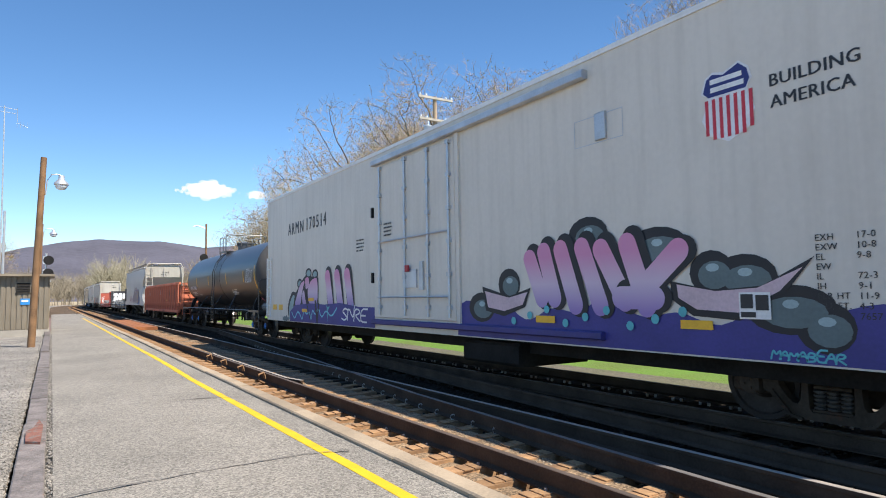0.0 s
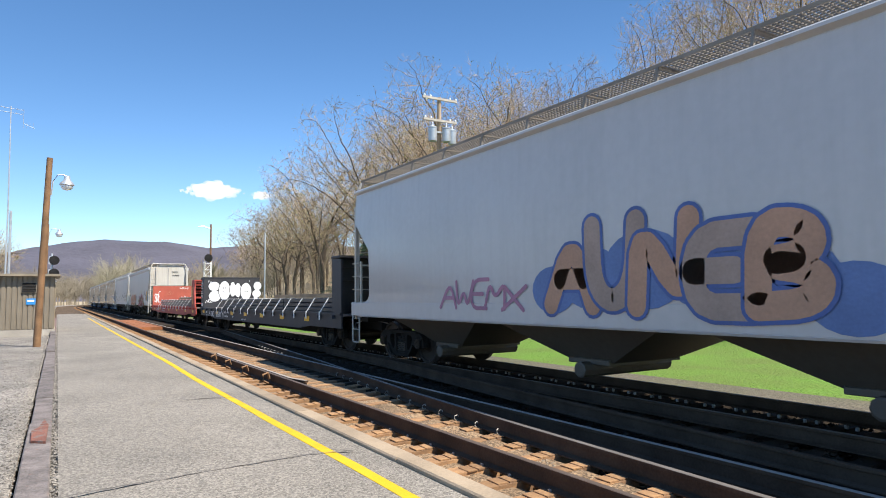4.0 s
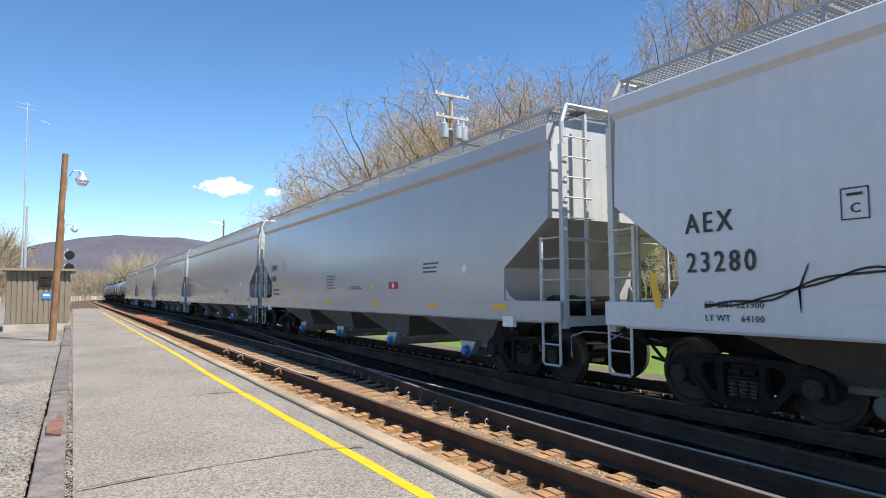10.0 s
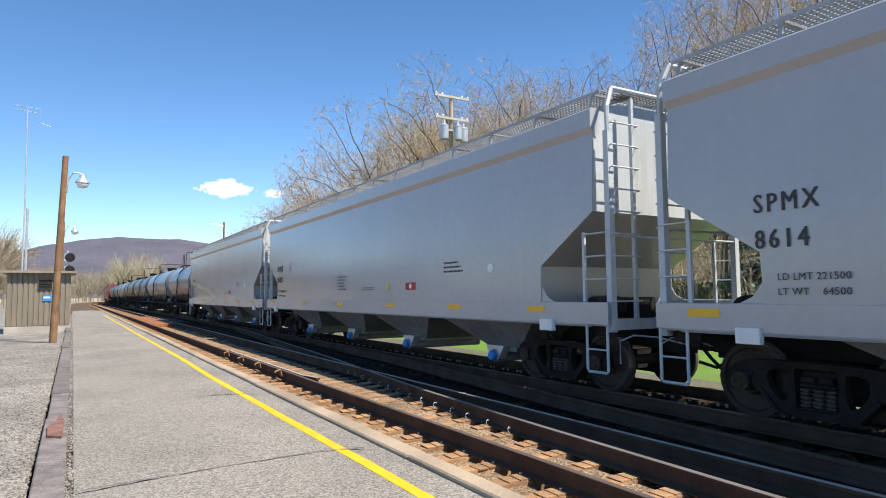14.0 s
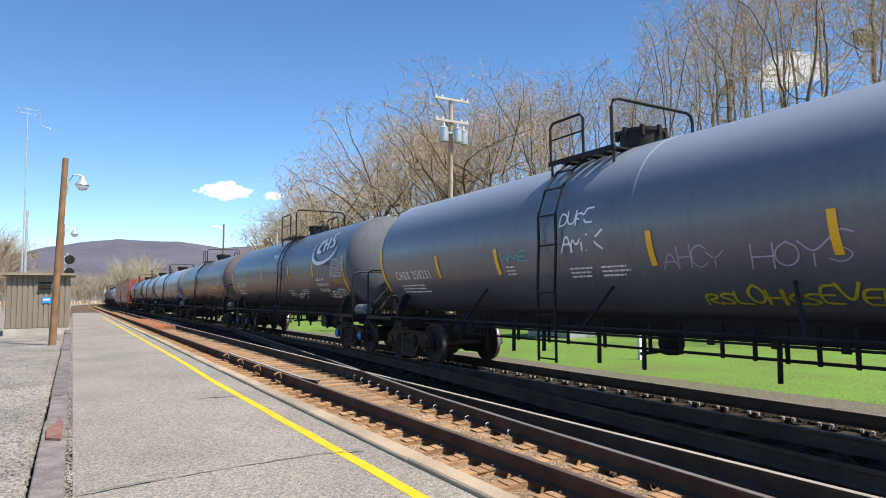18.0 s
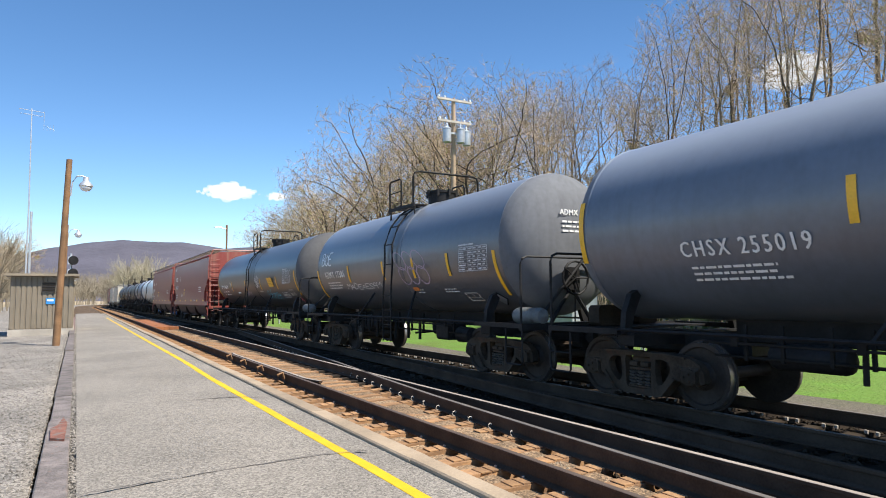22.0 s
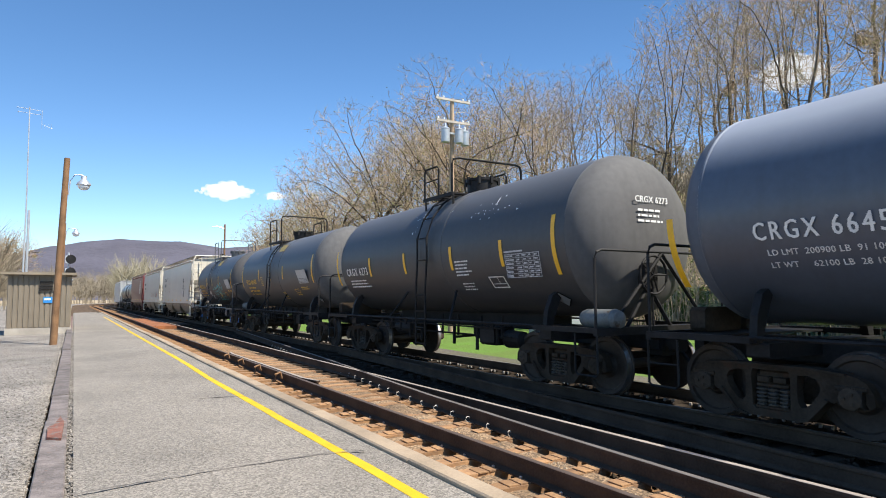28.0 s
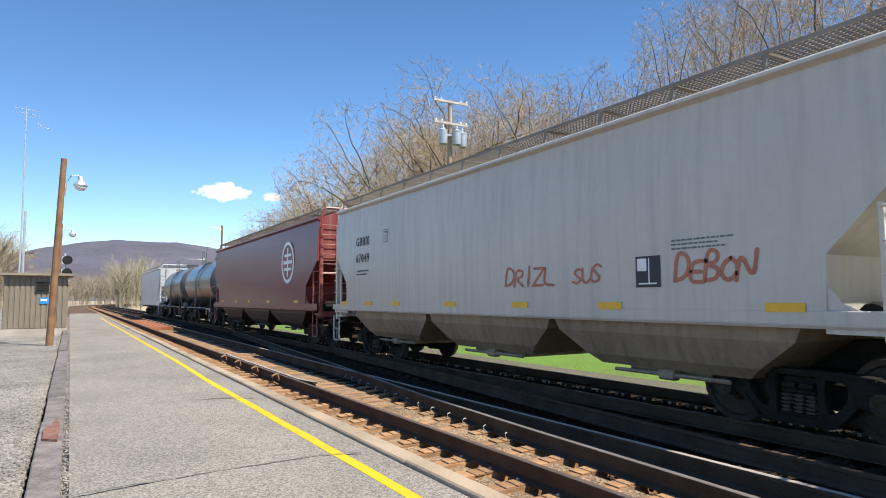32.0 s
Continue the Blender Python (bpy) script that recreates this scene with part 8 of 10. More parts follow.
def tank_marks(entry, name, number, ink, ty=None, tz=2.10, strips=(), zs=(2.02, 2.50), ends=(0.2, 0.7, 1.75, 2.90), limits=None, table=None, box=None, placard=None, prints=()):
    """ty, tz: where the lettering begins; strips, zs: reflectors and their heights; ends: the end stripes' distance from the rear and the front, and their heights."""
    car, L = entry
    h = L / 2
    def level(z):
        return math.asin(max(-1, min(1, (z - 2.62) / 1.42)))
    for y in strips:
        part("reflector", wrap(y - SHIFT - 0.05, y - SHIFT + 0.05, level(zs[0]), level(zs[1]), 1.433, 2.62, 4), M["reflector"], car)
    for y in (h - ends[0], -h + ends[1]):
        part("end_reflector", wrap(y - 0.05, y + 0.05, level(ends[2]), level(ends[3]), 1.428, 2.62), M["reflector"], car, "long amber end stripe")
    if name:
        ty = h - 0.72 if ty is None else ty
        stencil(car, tank_m(ty, tz), [name + " " + number], 0.31, ink, 1.45, 0.76)
        if limits:
            for i, line in enumerate(limits):
                lettering(line, 0.105, ink, car, tank_m(ty - 0.13, tz - 0.18 - i * 0.14))
        else:
            small_print(car, tank_m(ty - 0.1, tz - 0.16), 3, 1.4, 0.05, ink, len(number) + 3)
        stencil(car, end_m(-0.45, -h - 0.240, 3.12), [name + " " + number], 0.15, ink)
        small_print(car, end_m(-0.4, -h - 0.252, 2.97), 3, 0.7, 0.05, ink, 3)
    pale = mat("panel_print", (0.5, 0.5, 0.5), 0.6, var=0.4, scale=9, fine=40, bump=0)
    if table:
        data_table(car, table[0], table[1], table[2], table[3], pale)
    for k, (y, z, n, w) in enumerate(prints):
        small_print(car, tank_m(y, z), n, w, 0.04, ink, 11 + k)
    if box:
        flat("stencil_box", [rect(0, 0, .5, .025), rect(0, .25, .5, .275), rect(0, 0, .025, .275), rect(.475, 0, .5, .275), rect(.04, .09, .46, .105), rect(.27, .1, .285, .26)], ink, car, tank_m(box[0], box[1] - 0.14, proud=0.012))
    flat("placard", [[(0, -.17), (.17, 0), (0, .17), (-.17, 0)]], placard or M["galv"], car, tank_m(-h + 1.35, 1.55, proud=0.03))
    flat("placard_holder", [[(0, -.2), (.2, 0), (0, .2), (-.2, 0)]], M["black"], car, tank_m(-h + 1.35, 1.55, proud=0.02))


def crescent(car, y, z, w, h, m):
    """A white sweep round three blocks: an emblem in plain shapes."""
    polys = []
    n = 26
    for i in range(n):
        a0 = math.radians(150 + 215 * i / n)
        a1 = math.radians(150 + 215 * (i + 1) / n)
        t0 = 0.05 + 0.17 * math.sin(math.pi * i / n)
        t1 = 0.05 + 0.17 * math.sin(math.pi * (i + 1) / n)
        polys.append([(w * math.cos(a0), h * math.sin(a0)), (w * math.cos(a1), h * math.sin(a1)), (w * (1 - t1 * .6) * math.cos(a1), h * (1 - t1) * math.sin(a1)), (w * (1 - t0 * .6) * math.cos(a0), h * (1 - t0) * math.sin(a0))])
    flat("emblem", polys, m, car, tank_m(y, z, proud=0.03), "white crescent emblem")
    p = [[(-.62 * w, -.1 * h), (-.5 * w, -.25 * h), (-.2 * w, -.25 * h), (-.22 * w, -.1 * h), (-.45 * w, .0), (-.4 * w, .3 * h), (-.12 * w, .5 * h), (-.12 * w, .62 * h), (-.45 * w, .5 * h), (-.6 * w, .2 * h)],
         rect(-.1 * w, -.2 * h, .02 * w, .62 * h), rect(.2 * w, -.12 * h, .32 * w, .7 * h), rect(.02 * w, .2 * h, .2 * w, .32 * h),
         [(.42 * w, -.05 * h), (.75 * w, .05 * h), (.72 * w, .42 * h), (.55 * w, .5 * h), (.6 * w, .75 * h), (.85 * w, .8 * h), (.8 * w, .9 * h), (.5 * w, .8 * h), (.45 * w, .45 * h), (.62 * w, .32 * h), (.6 * w, .12 * h), (.42 * w, .08 * h)]]
    flat("emblem_mark", p, m, car, tank_m(y, z, proud=0.035))


PINKP = spray("placard_pink", (0.7, 0.25, 0.3))
T1 = (tank1, T1L)
CREAM = spray("cream_lettering", (0.6, 0.5, 0.36))
PANEL = spray("bare_panel", (0.42, 0.42, 0.41))
tank_marks(T1, "GATX", "24486", M["offwhite"], strips=(5.06, 2.0, -1.9, -5.0), zs=(2.25, 2.74), ends=(0.3, 0.6, 1.75, 2.9), table=(-5.5, 2.72, 0.95, 0.5), placard=PINKP, prints=((-2.4, 1.95, 4, 1.1), (5.2, 1.8, 2, 0.5)))
tank_marks(TANKS[0], "PRGX", "10593", M["offwhite"], 4.86, 2.12, (3.07, 0.94, -1.82, -3.9), (2.02, 2.52), (0.08, 0.65, 1.7, 2.6), table=(-3.18, 2.64, 1.0, 0.5), prints=((-1.3, 1.9, 3, 0.9), (-2.9, 1.95, 3, 0.5), (2.5, 2.0, 2, 0.6), (2.6, 2.6, 4, 0.4)))
tank_marks(TANKS[1], "CHSX", "250231", M["offwhite"], 7.21, 2.0, (5.08, 2.84, -0.83, -3.28), (1.99, 2.47), (0.3, 0.7, 1.75, 2.8), table=(-5.6, 2.66, 0.95, 0.5), prints=((0.9, 2.0, 3, 0.6), (0.2, 2.0, 3, 0.6), (2.6, 2.1, 3, 0.35)))
tank_marks(TANKS[2], "GATX", "225390", M["offwhite"], None, 2.1, (5.1, 2.31, -1.41, -4.13), (2.28, 2.78), (0.3, 0.7, 1.75, 2.8), table=(-5.9, 2.7, 1.0, 0.5), prints=((-0.9, 1.85, 4, 0.7), (-2.4, 1.85, 3, 0.8), (-4.3, 1.85, 2, 1.1)))
tank_marks(TANKS[3], "GATX", "1357", CREAM, 6.53, 2.12, (5.08, 2.83, 0.08, -2.90, -4.90), (2.05, 2.53), (0.46, 0.75, 1.62, 2.5), table=(-5.39, 2.8, 1.0, 0.5), box=(-4.96, 1.72), prints=((-1.6, 1.85, 4, 0.6), (-2.6, 1.85, 3, 0.7), (-3.6, 1.8, 4, 0.9)))
tank_marks(TANKS[4], "CHSX", "255019", M["offwhite"], 6.2, 2.08, (4.0, 0.9, -3.76), (2.3, 2.8), (0.3, 0.8, 2.09, 3.04), table=(-5.16, 2.62, 1.05, 0.5), box=(-4.31, 1.85), prints=((-0.6, 1.9, 3, 0.9),))
tank_marks(TANKS[5], "ADMX", "17386", M["offwhite"], 4.94, 2.2, (2.96, 0.57, -1.12, -2.74), (2.04, 2.52), (0.3, 0.59, 1.61, 2.47), table=(-3.27, 2.6, 1.05, 0.5), box=(-2.96, 1.65), prints=((-0.9, 1.75, 2, 0.4), (-2.2, 1.75, 2, 0.6)))
tank_marks(TANKS[6], "TILX", "190434", M["offwhite"], None, 2.12, (4.25, 1.32, -1.48, -4.0), (1.96, 2.45), (0.35, 0.65, 1.7, 2.6), table=(-5.1, 2.65, 1.05, 0.5), box=(-5.4, 1.85), limits=("LD LMT   198000LB   89800KG", "  LT WT       65000LB   29500KG"), placard=PINKP, prints=((-4.27, 1.8, 4, 0.9), (-1.0, 1.9, 1, 0.7)))
tank_marks(TANKS[7], "", "", M["ink"], strips=(3.3, 1.1, -0.85, -2.55), zs=(2.27, 2.75))
tank_marks(TANKS[8], "CRGX", "6645", M["offwhite"], 3.61, 2.22, (1.95, -0.51, -2.65), (2.02, 2.52), (-0.05, 0.65, 1.7, 2.6), limits=("LD LMT  200900 LB  91 100", "LT WT     62100 LB  28 100"), table=(-3.2, 2.6, 0.6, 0.5), prints=((1.75, 2.0, 4, 0.5), (-2.0, 1.95, 2, 1.0), (-3.3, 1.95, 3, 0.6)))
tank_marks(TANKS[9], "CRGX", "6273", M["offwhite"], 4.95, 2.2, (3.30, 1.25, -0.92, -2.74), (2.15, 2.64), (0.04, 0.67, 1.95, 2.95), table=(-2.85, 2.36, 1.0, 0.44), box=(-2.17, 1.9), prints=((-1.05, 2.3, 5, 0.6), (-1.1, 1.85, 3, 0.5)))
tank_marks(TANKS[10], "UTLX", "601489", M["amber"], 4.65, 2.2, (2.43, 0.66, -1.12), (2.3, 2.8), (0.5, 0.63, 2.1, 3.04), box=(-2.21, 1.85), prints=((-0.5, 1.8, 5, 0.4), (-3.0, 1.95, 2, 0.9)), limits=("THE TANK CAR PEOPLE", "LD LMT   221 100 LB   100 250 KG", "LT WT      64 880 LB   29 450 KG"))
tank_marks(TANKS[11], "UTLX", "601414", M["amber"], 4.67, 2.2, (2.45, 0.70, -1.12), (2.3, 2.8), (0.22, 0.63, 2.1, 3.04), box=(-2.22, 1.85), prints=((-3.1, 1.98, 2, 1.0), (-0.6, 1.85, 5, 0.4)), limits=("THE TANK CAR PEOPLE", "LD LMT   221 100 LB   100 250 KG", "LT WT      64 880 LB   29 450 KG"))
tag(TANKS[0][0], tank_m(2.98, 1.68), "RSK", 0.4, 0.26, PAINT["sulphur"], 2, 0.022, bend=1.43)
tag(TANKS[1][0], tank_m(1.02, 2.70), "DUPE", 0.75, 0.22, PAINT["white"], 3, 0.02, bend=1.43)
tag(TANKS[1][0], tank_m(1.0, 2.28), "AMIK", 0.9, 0.26, PAINT["white"], 6, 0.022, bend=1.43)
tag(TANKS[1][0], tank_m(-1.3, 1.46), "RSLOHKSEVEN", 2.4, 0.28, PAINT["sulphur"], 4, 0.026, bend=1.43)
tag(TANKS[1][0], tank_m(-0.95, 1.92), "AHCY", 0.9, 0.26, PAINT["lilac"], 5, 0.010, bend=1.43)
tag(TANKS[1][0], tank_m(-2.2, 1.9), "HOYS", 1.2, 0.34, PAINT["lilac"], 15, 0.012, bend=1.43)
tag(TANKS[1][0], tank_m(2.75, 2.2), "WME", 0.8, 0.16, PAINT["teal"], 25, 0.012, bend=1.43)
tag(TANKS[1][0], end_m(-0.75, -TANKS[1][1] / 2 - 0.235, 3.2), "AR~", 0.9, 0.35, PAINT["white"], 6, 0.03)
crescent(TANKS[2][0], -5.17, 3.12, 1.1, 0.56, M["offwhite"])
crescent(TANKS[4][0], -2.05, 2.55, 0.72, 0.62, M["offwhite"])
lettering("AAR ST-470", 0.14, M["offwhite"], TANKS[2][0], tank_m(-4.30, 2.13))
lettering("SR-8754 FRA AIP", 0.14, M["offwhite"], TANKS[2][0], tank_m(-4.30, 1.96))
tag(TANKS[2][0], tank_m(0.95, 3.12), "AVME", 0.7, 0.22, PAINT["white"], 8, 0.022, bend=1.43)
tag(TANKS[2][0], tank_m(-0.62, 2.2), "EZ", 0.5, 0.75, PAINT["lilac"], 9, 0.016, bend=1.43)
tag(TANKS[2][0], tank_m(-1.5, 1.58), "LESTO", 1.1, 0.2, PAINT["white"], 10, 0.022, bend=1.43)
tag(TANKS[2][0], tank_m(-4.9, 1.6), "LESTO", 1.6, 0.28, PAINT["white"], 12, 0.03, bend=1.43)
tag(TANKS[2][0], tank_m(-3.35, 1.66), "SHA", 0.7, 0.5, PAINT["grey"], 11, 0.02, bend=1.43)
tag(TANKS[2][0], tank_m(-5.9, 2.0), "BLINT", 0.9, 0.16, PAINT["sulphur"], 13, 0.012, bend=1.43)
tag(TANKS[3][0], tank_m(0.95, 2.88), "BINKR", 0.8, 0.24, PAINT["white"], 13, 0.016, bend=1.43)
tag(TANKS[3][0], tank_m(0.85, 1.9), "SEE", 0.7, 0.6, PAINT["lilac"], 14, 0.012, bend=1.43)
tag(TANKS[3][0], tank_m(1.9, 2.3), "ACF", 0.5, 0.25, PAINT["white"], 33, 0.012, bend=1.43)
tag(TANKS[3][0], tank_m(2.0, 1.8), "SWE", 0.6, 0.2, spray("violet_spray", (0.2, 0.12, 0.45)), 34, 0.014, bend=1.43)
tag(TANKS[3][0], tank_m(0.2, 1.78), "DEUCE", 1.3, 0.24, PAINT["grey"], 35, 0.016, bend=1.43)
tag(TANKS[3][0], tank_m(-1.6, 2.15), "VERLY", 0.7, 0.16, PAINT["rustred"], 36, 0.010, bend=1.43)
tag(TANKS[3][0], tank_m(-3.6, 2.35), "TWO", 0.45, 0.12, PAINT["rustred"], 37, 0.010, bend=1.43)
tag(TANKS[3][0], tank_m(-5.45, 1.95), "TOR", 0.75, 0.4, PAINT["rustred"], 15, 0.022, bend=1.43)
tag(TANKS[3][0], tank_m(7.1, 2.0), "BIBLE", 0.62, 0.15, PAINT["orange"], 16, 0.014, bend=1.43)
flat("warning_plate", [rect(0, 0, .77, .26)], spray("pale_green_plate", (0.42, 0.42, 0.30)), TANKS[3][0], tank_m(-3.92, 2.01, proud=0.012), "pale green plate with dark bars")
flat("plate_print", [rect(.06, .06, .3, .13), rect(.33, .06, .48, .13), rect(.51, .06, .71, .13), rect(.1, .18, .66, .2)], M["ink"], TANKS[3][0], tank_m(-3.92, 2.01, proud=0.016))
flat("pink_label", [rect(0, 0, .16, .13)], PINKP, TANKS[3][0], tank_m(6.95, 1.6, proud=0.03))
for k, (y, w) in enumerate(((-0.42, 0.5), (-0.9, 0.45), (-1.35, 0.5))):
    flat("graffiti_outline", [capsule((x0 + w * math.cos(a) * 0.5 + w * 0.5, z0 + 0.24 * math.sin(a)), (x0 + w * math.cos(a + 0.5) * 0.5 + w * 0.5, z0 + 0.24 * math.sin(a + 0.5)), 0.012) for x0, z0 in ((0, 0.22), (0.08, 0.62)) for a in [i * 0.52 for i in range(12)]], PAINT["lilac"], TANKS[5][0], tank_m(y, 1.92, proud=0.02), "thin sprayed bubble outline")
tag(TANKS[5][0], tank_m(3.4, 1.84), "MADEAESAM", 2.4, 0.18, PAINT["white"], 17, 0.016, bend=1.43)
tag(TANKS[5][0], tank_m(5.2, 2.6), "BOE", 0.85, 0.4, PAINT["white"], 18, 0.026, bend=1.43)
flat("orange_label", [rect(0, 0, .28, .1)], PAINT["orange"], TANKS[5][0], tank_m(-0.75, 1.75, proud=0.012))
tag(TANKS[6][0], tank_m(-2.05, 1.6), "SAERDEM", 1.7, 0.36, spray("bright_teal_spray", (0.14, 0.42, 0.55)), 19, 0.026, bend=1.43)
tag(TANKS[6][0], tank_m(-0.6, 2.3), "ALEST", 0.6, 0.24, PAINT["white"], 20, 0.018, bend=1.43)
tag(TANKS[6][0], tank_m(-0.7, 2.08), "OPS", 0.5, 0.2, PAINT["white"], 26, 0.018, bend=1.43)
tag(TANKS[6][0], tank_m(1.5, 1.7), "WORK", 0.8, 0.3, PAINT["lilac"], 27, 0.014, bend=1.43)
lettering("HAZARDOUS", 0.12, M["offwhite"], TANKS[6][0], tank_m(3.4, 1.85))
flat("warning_plate", [rect(0, 0, .72, .39)], M["reflector"], TANKS[6][0], tank_m(-2.81, 2.08, proud=0.012), "amber warning plate")
flat("plate_print", [rect(.08, .07 + k * .07, .64, .09 + k * .07) for k in range(4)], spray("dark_amber", (0.35, 0.2, 0.02)), TANKS[6][0], tank_m(-2.81, 2.08, proud=0.016))
scrawl(TANKS[11][0], tank_m(0.76, 1.85),
       (((0.46, 0.06), (0.41, 0.25), (0.17, 0.35), (0.01, 0.22), (0.08, -0.08), (0.29, -0.15), (0.44, -0.02)),
           ((0.44, 0.25), (0.54, 0.43), (0.75, 0.42), (0.82, 0.19), (0.70, -0.14), (0.52, -0.14), (0.50, -0.31), (0.70, -0.44), (0.96, -0.44)),
           ((0.58, 0.14), (0.75, -0.03), (0.94, -0.31)),
           ((0.78, 0.25), (0.88, 0.44), (1.12, 0.48), (1.20, 0.31), (1.07, 0.03), (0.86, -0.08)),
           ((0.99, 0.19), (1.28, -0.19), (1.36, -0.39), (1.17, -0.44), (1.02, -0.31)),
           ((1.20, 0.36), (1.33, 0.48), (1.52, 0.50), (1.54, 0.25), (1.33, 0.17), (1.59, -0.14), (1.54, -0.44), (1.36, -0.42)),
           ((1.54, 0.42), (1.67, 0.54), (1.81, 0.56), (1.83, 0.36), (1.65, 0.17), (1.83, -0.06), (1.88, -0.36), (1.70, -0.47), (1.54, -0.36)),
           ((1.83, 0.53), (1.96, 0.25), (1.90, -0.06), (1.65, 0.08)),
           ((1.99, 0.31), (2.02, 0.50), (2.20, 0.61), (2.38, 0.58), (2.54, 0.36), (2.54, -0.14), (2.28, -0.50), (2.02, -0.42)),
           ((2.25, 0.39), (2.33, -0.03), (2.38, -0.25))), spray("bright_teal", (0.09, 0.50, 0.52)), 0.022, "teal sprayed outline letters")
scrawl(TANKS[11][0], tank_m(2.2, 1.85),
       (((0.02, 0.26), (0.14, 0.34), (0.07, 0.09), (0.23, 0.29), (0.17, 0.03), (0.37, 0.29), (0.31, -0.03), (0.51, 0.20), (0.46, -0.03), (0.66, 0.17), (0.77, 0.20)),
           ((0.09, 0.06), (0.31, -0.26), (0.71, -0.40)),
           ((0.17, 0.06), (0.43, -0.26), (0.77, -0.36)),
           ((0.31, 0.03), (0.54, -0.23), (0.83, -0.33)),
           ((0.51, 0.00), (0.69, -0.20), (0.99, -0.11), (0.77, -0.13)),
           ((0.03, 0.14), (0.10, 0.02), (0.20, 0.09))), PAINT["white"], 0.016, "white sprayed scribble")
scrawl(TANKS[11][0], tank_m(5.63, 2.0),
       (((0.24, 0.26), (0.34, -0.03), (0.44, 0.20), (0.52, -0.03), (0.62, 0.23)),
           ((0.60, 0.42), (0.62, -0.03), (0.76, 0.03), (0.72, 0.17), (0.62, 0.14)),
           ((0.80, 0.06), (0.90, 0.15), (0.82, 0.20), (0.80, 0.00), (0.93, 0.00)),
           ((0.94, 0.20), (0.98, -0.03), (0.94, -0.14)),
           ((0.44, -0.09), (0.66, 0.06), (0.82, -0.04), (0.66, -0.15), (0.48, -0.09), (0.96, 0.03), (1.07, -0.03)),
           ((-0.04, 0.03), (0.06, -0.14), (0.18, -0.06), (0.26, -0.14), (0.40, -0.03)),
           ((0.37, 0.43), (0.42, 0.47), (0.47, 0.43), (0.42, 0.38), (0.37, 0.43))), PAINT["white"], 0.017, "white sprayed scribble")
for k, y, z, w, n in ((11, 1.0, 3.55, 0.5, 90), (9, 0.2, 3.45, 0.6, 130), (9, -2.4, 3.3, 0.9, 25), (10, 0.9, 3.5, 0.4, 60), (6, 0.3, 3.7, 0.3, 40), (0, 0.2, 3.6, 0.3, 12)):
    scuffs(TANKS[k][0], y, z, w, 0.35, n, k + n, PAINT["white"])
for k in (10, 11):
    flat("pale_panel", [rect(0, 0, 1.03, 0.5)], PANEL, TANKS[k][0], tank_m(-3.04, 2.10, proud=0.02), "blank pale metal panel")
    flat("panel_rule", [rect(0.02, 0.03 + i * 0.05, 1.01, 0.04 + i * 0.05) for i in range(4)], M["black"], TANKS[k][0], tank_m(-3.04, 2.10, proud=0.024))
    flat("amber_notice", [rect(0, i * 0.055, 0.78, i * 0.055 + 0.042) for i in range(6)], spray("faded_amber", (0.5, 0.36, 0.10)), TANKS[k][0], tank_m(0.22, 3.42, proud=0.02), "amber stencilled notice")
for k, y, z in ((4, 3.3, 2.15), (6, 4.66, 2.05), (10, 2.12, 2.12), (11, 2.12, 2.12)):
    ink = M["amber"] if k > 9 else M["offwhite"]
    flat("stencil_frame", [rect(0, 0, .3, .018), rect(0, .35, .3, .368), rect(0, 0, .018, .368), rect(.282, 0, .3, .368), rect(.08, .27, .22, .30)], ink, TANKS[k][0], tank_m(y, z, proud=0.01), bend=1.42)
    lettering("C", 0.16, ink, TANKS[k][0], tank_m(y - 0.1, z + 0.08, proud=0.01))
sh = Shape()
sh.turn([(1.42, -1.5), (1.426, -1.48), (1.426, -0.6), (1.42, -0.58)], 48, (0, 0, 2.62), axis="y")
part("pale_band", sh, mat("pale_band", (0.30, 0.34, 0.42), 0.5, var=0.2, scale=1, fine=10, bump=0.03), TANKS[8][0], "pale repainted band", 30)


# -- covered hoppers
def hopper_marks(car, L, name, number, ink, ty, tz, size, sill, sets, xs=-1.618, limits=None):
    x = xs
    if name:
        stencil(car, side_m(x, ty, tz), [name], size, ink)
        stencil(car, side_m(x, ty, tz - size * 1.35), [number], size, ink)
        if limits:
            stencil(car, side_m(x, ty - 0.25, tz - size * 2.55), limits, 0.11, ink)
        else:
            small_print(car, side_m(x, ty - 0.05, tz - size * 2.1), 2, size * 3, 0.05, ink, 7)
        flat("stencil_box", [rect(0, 0, .27, .014), rect(0, .31, .27, .324), rect(0, 0, .014, .324), rect(.256, 0, .27, .324), rect(.06, .24, .21, .27)], ink, car, side_m(x, ty - size * 5.2, tz - 0.02))
        lettering("C", 0.14, ink, car, side_m(x, ty - size * 5.2 - 0.085, tz + 0.05))
    reflectors(car, -1.612, sill, sets)


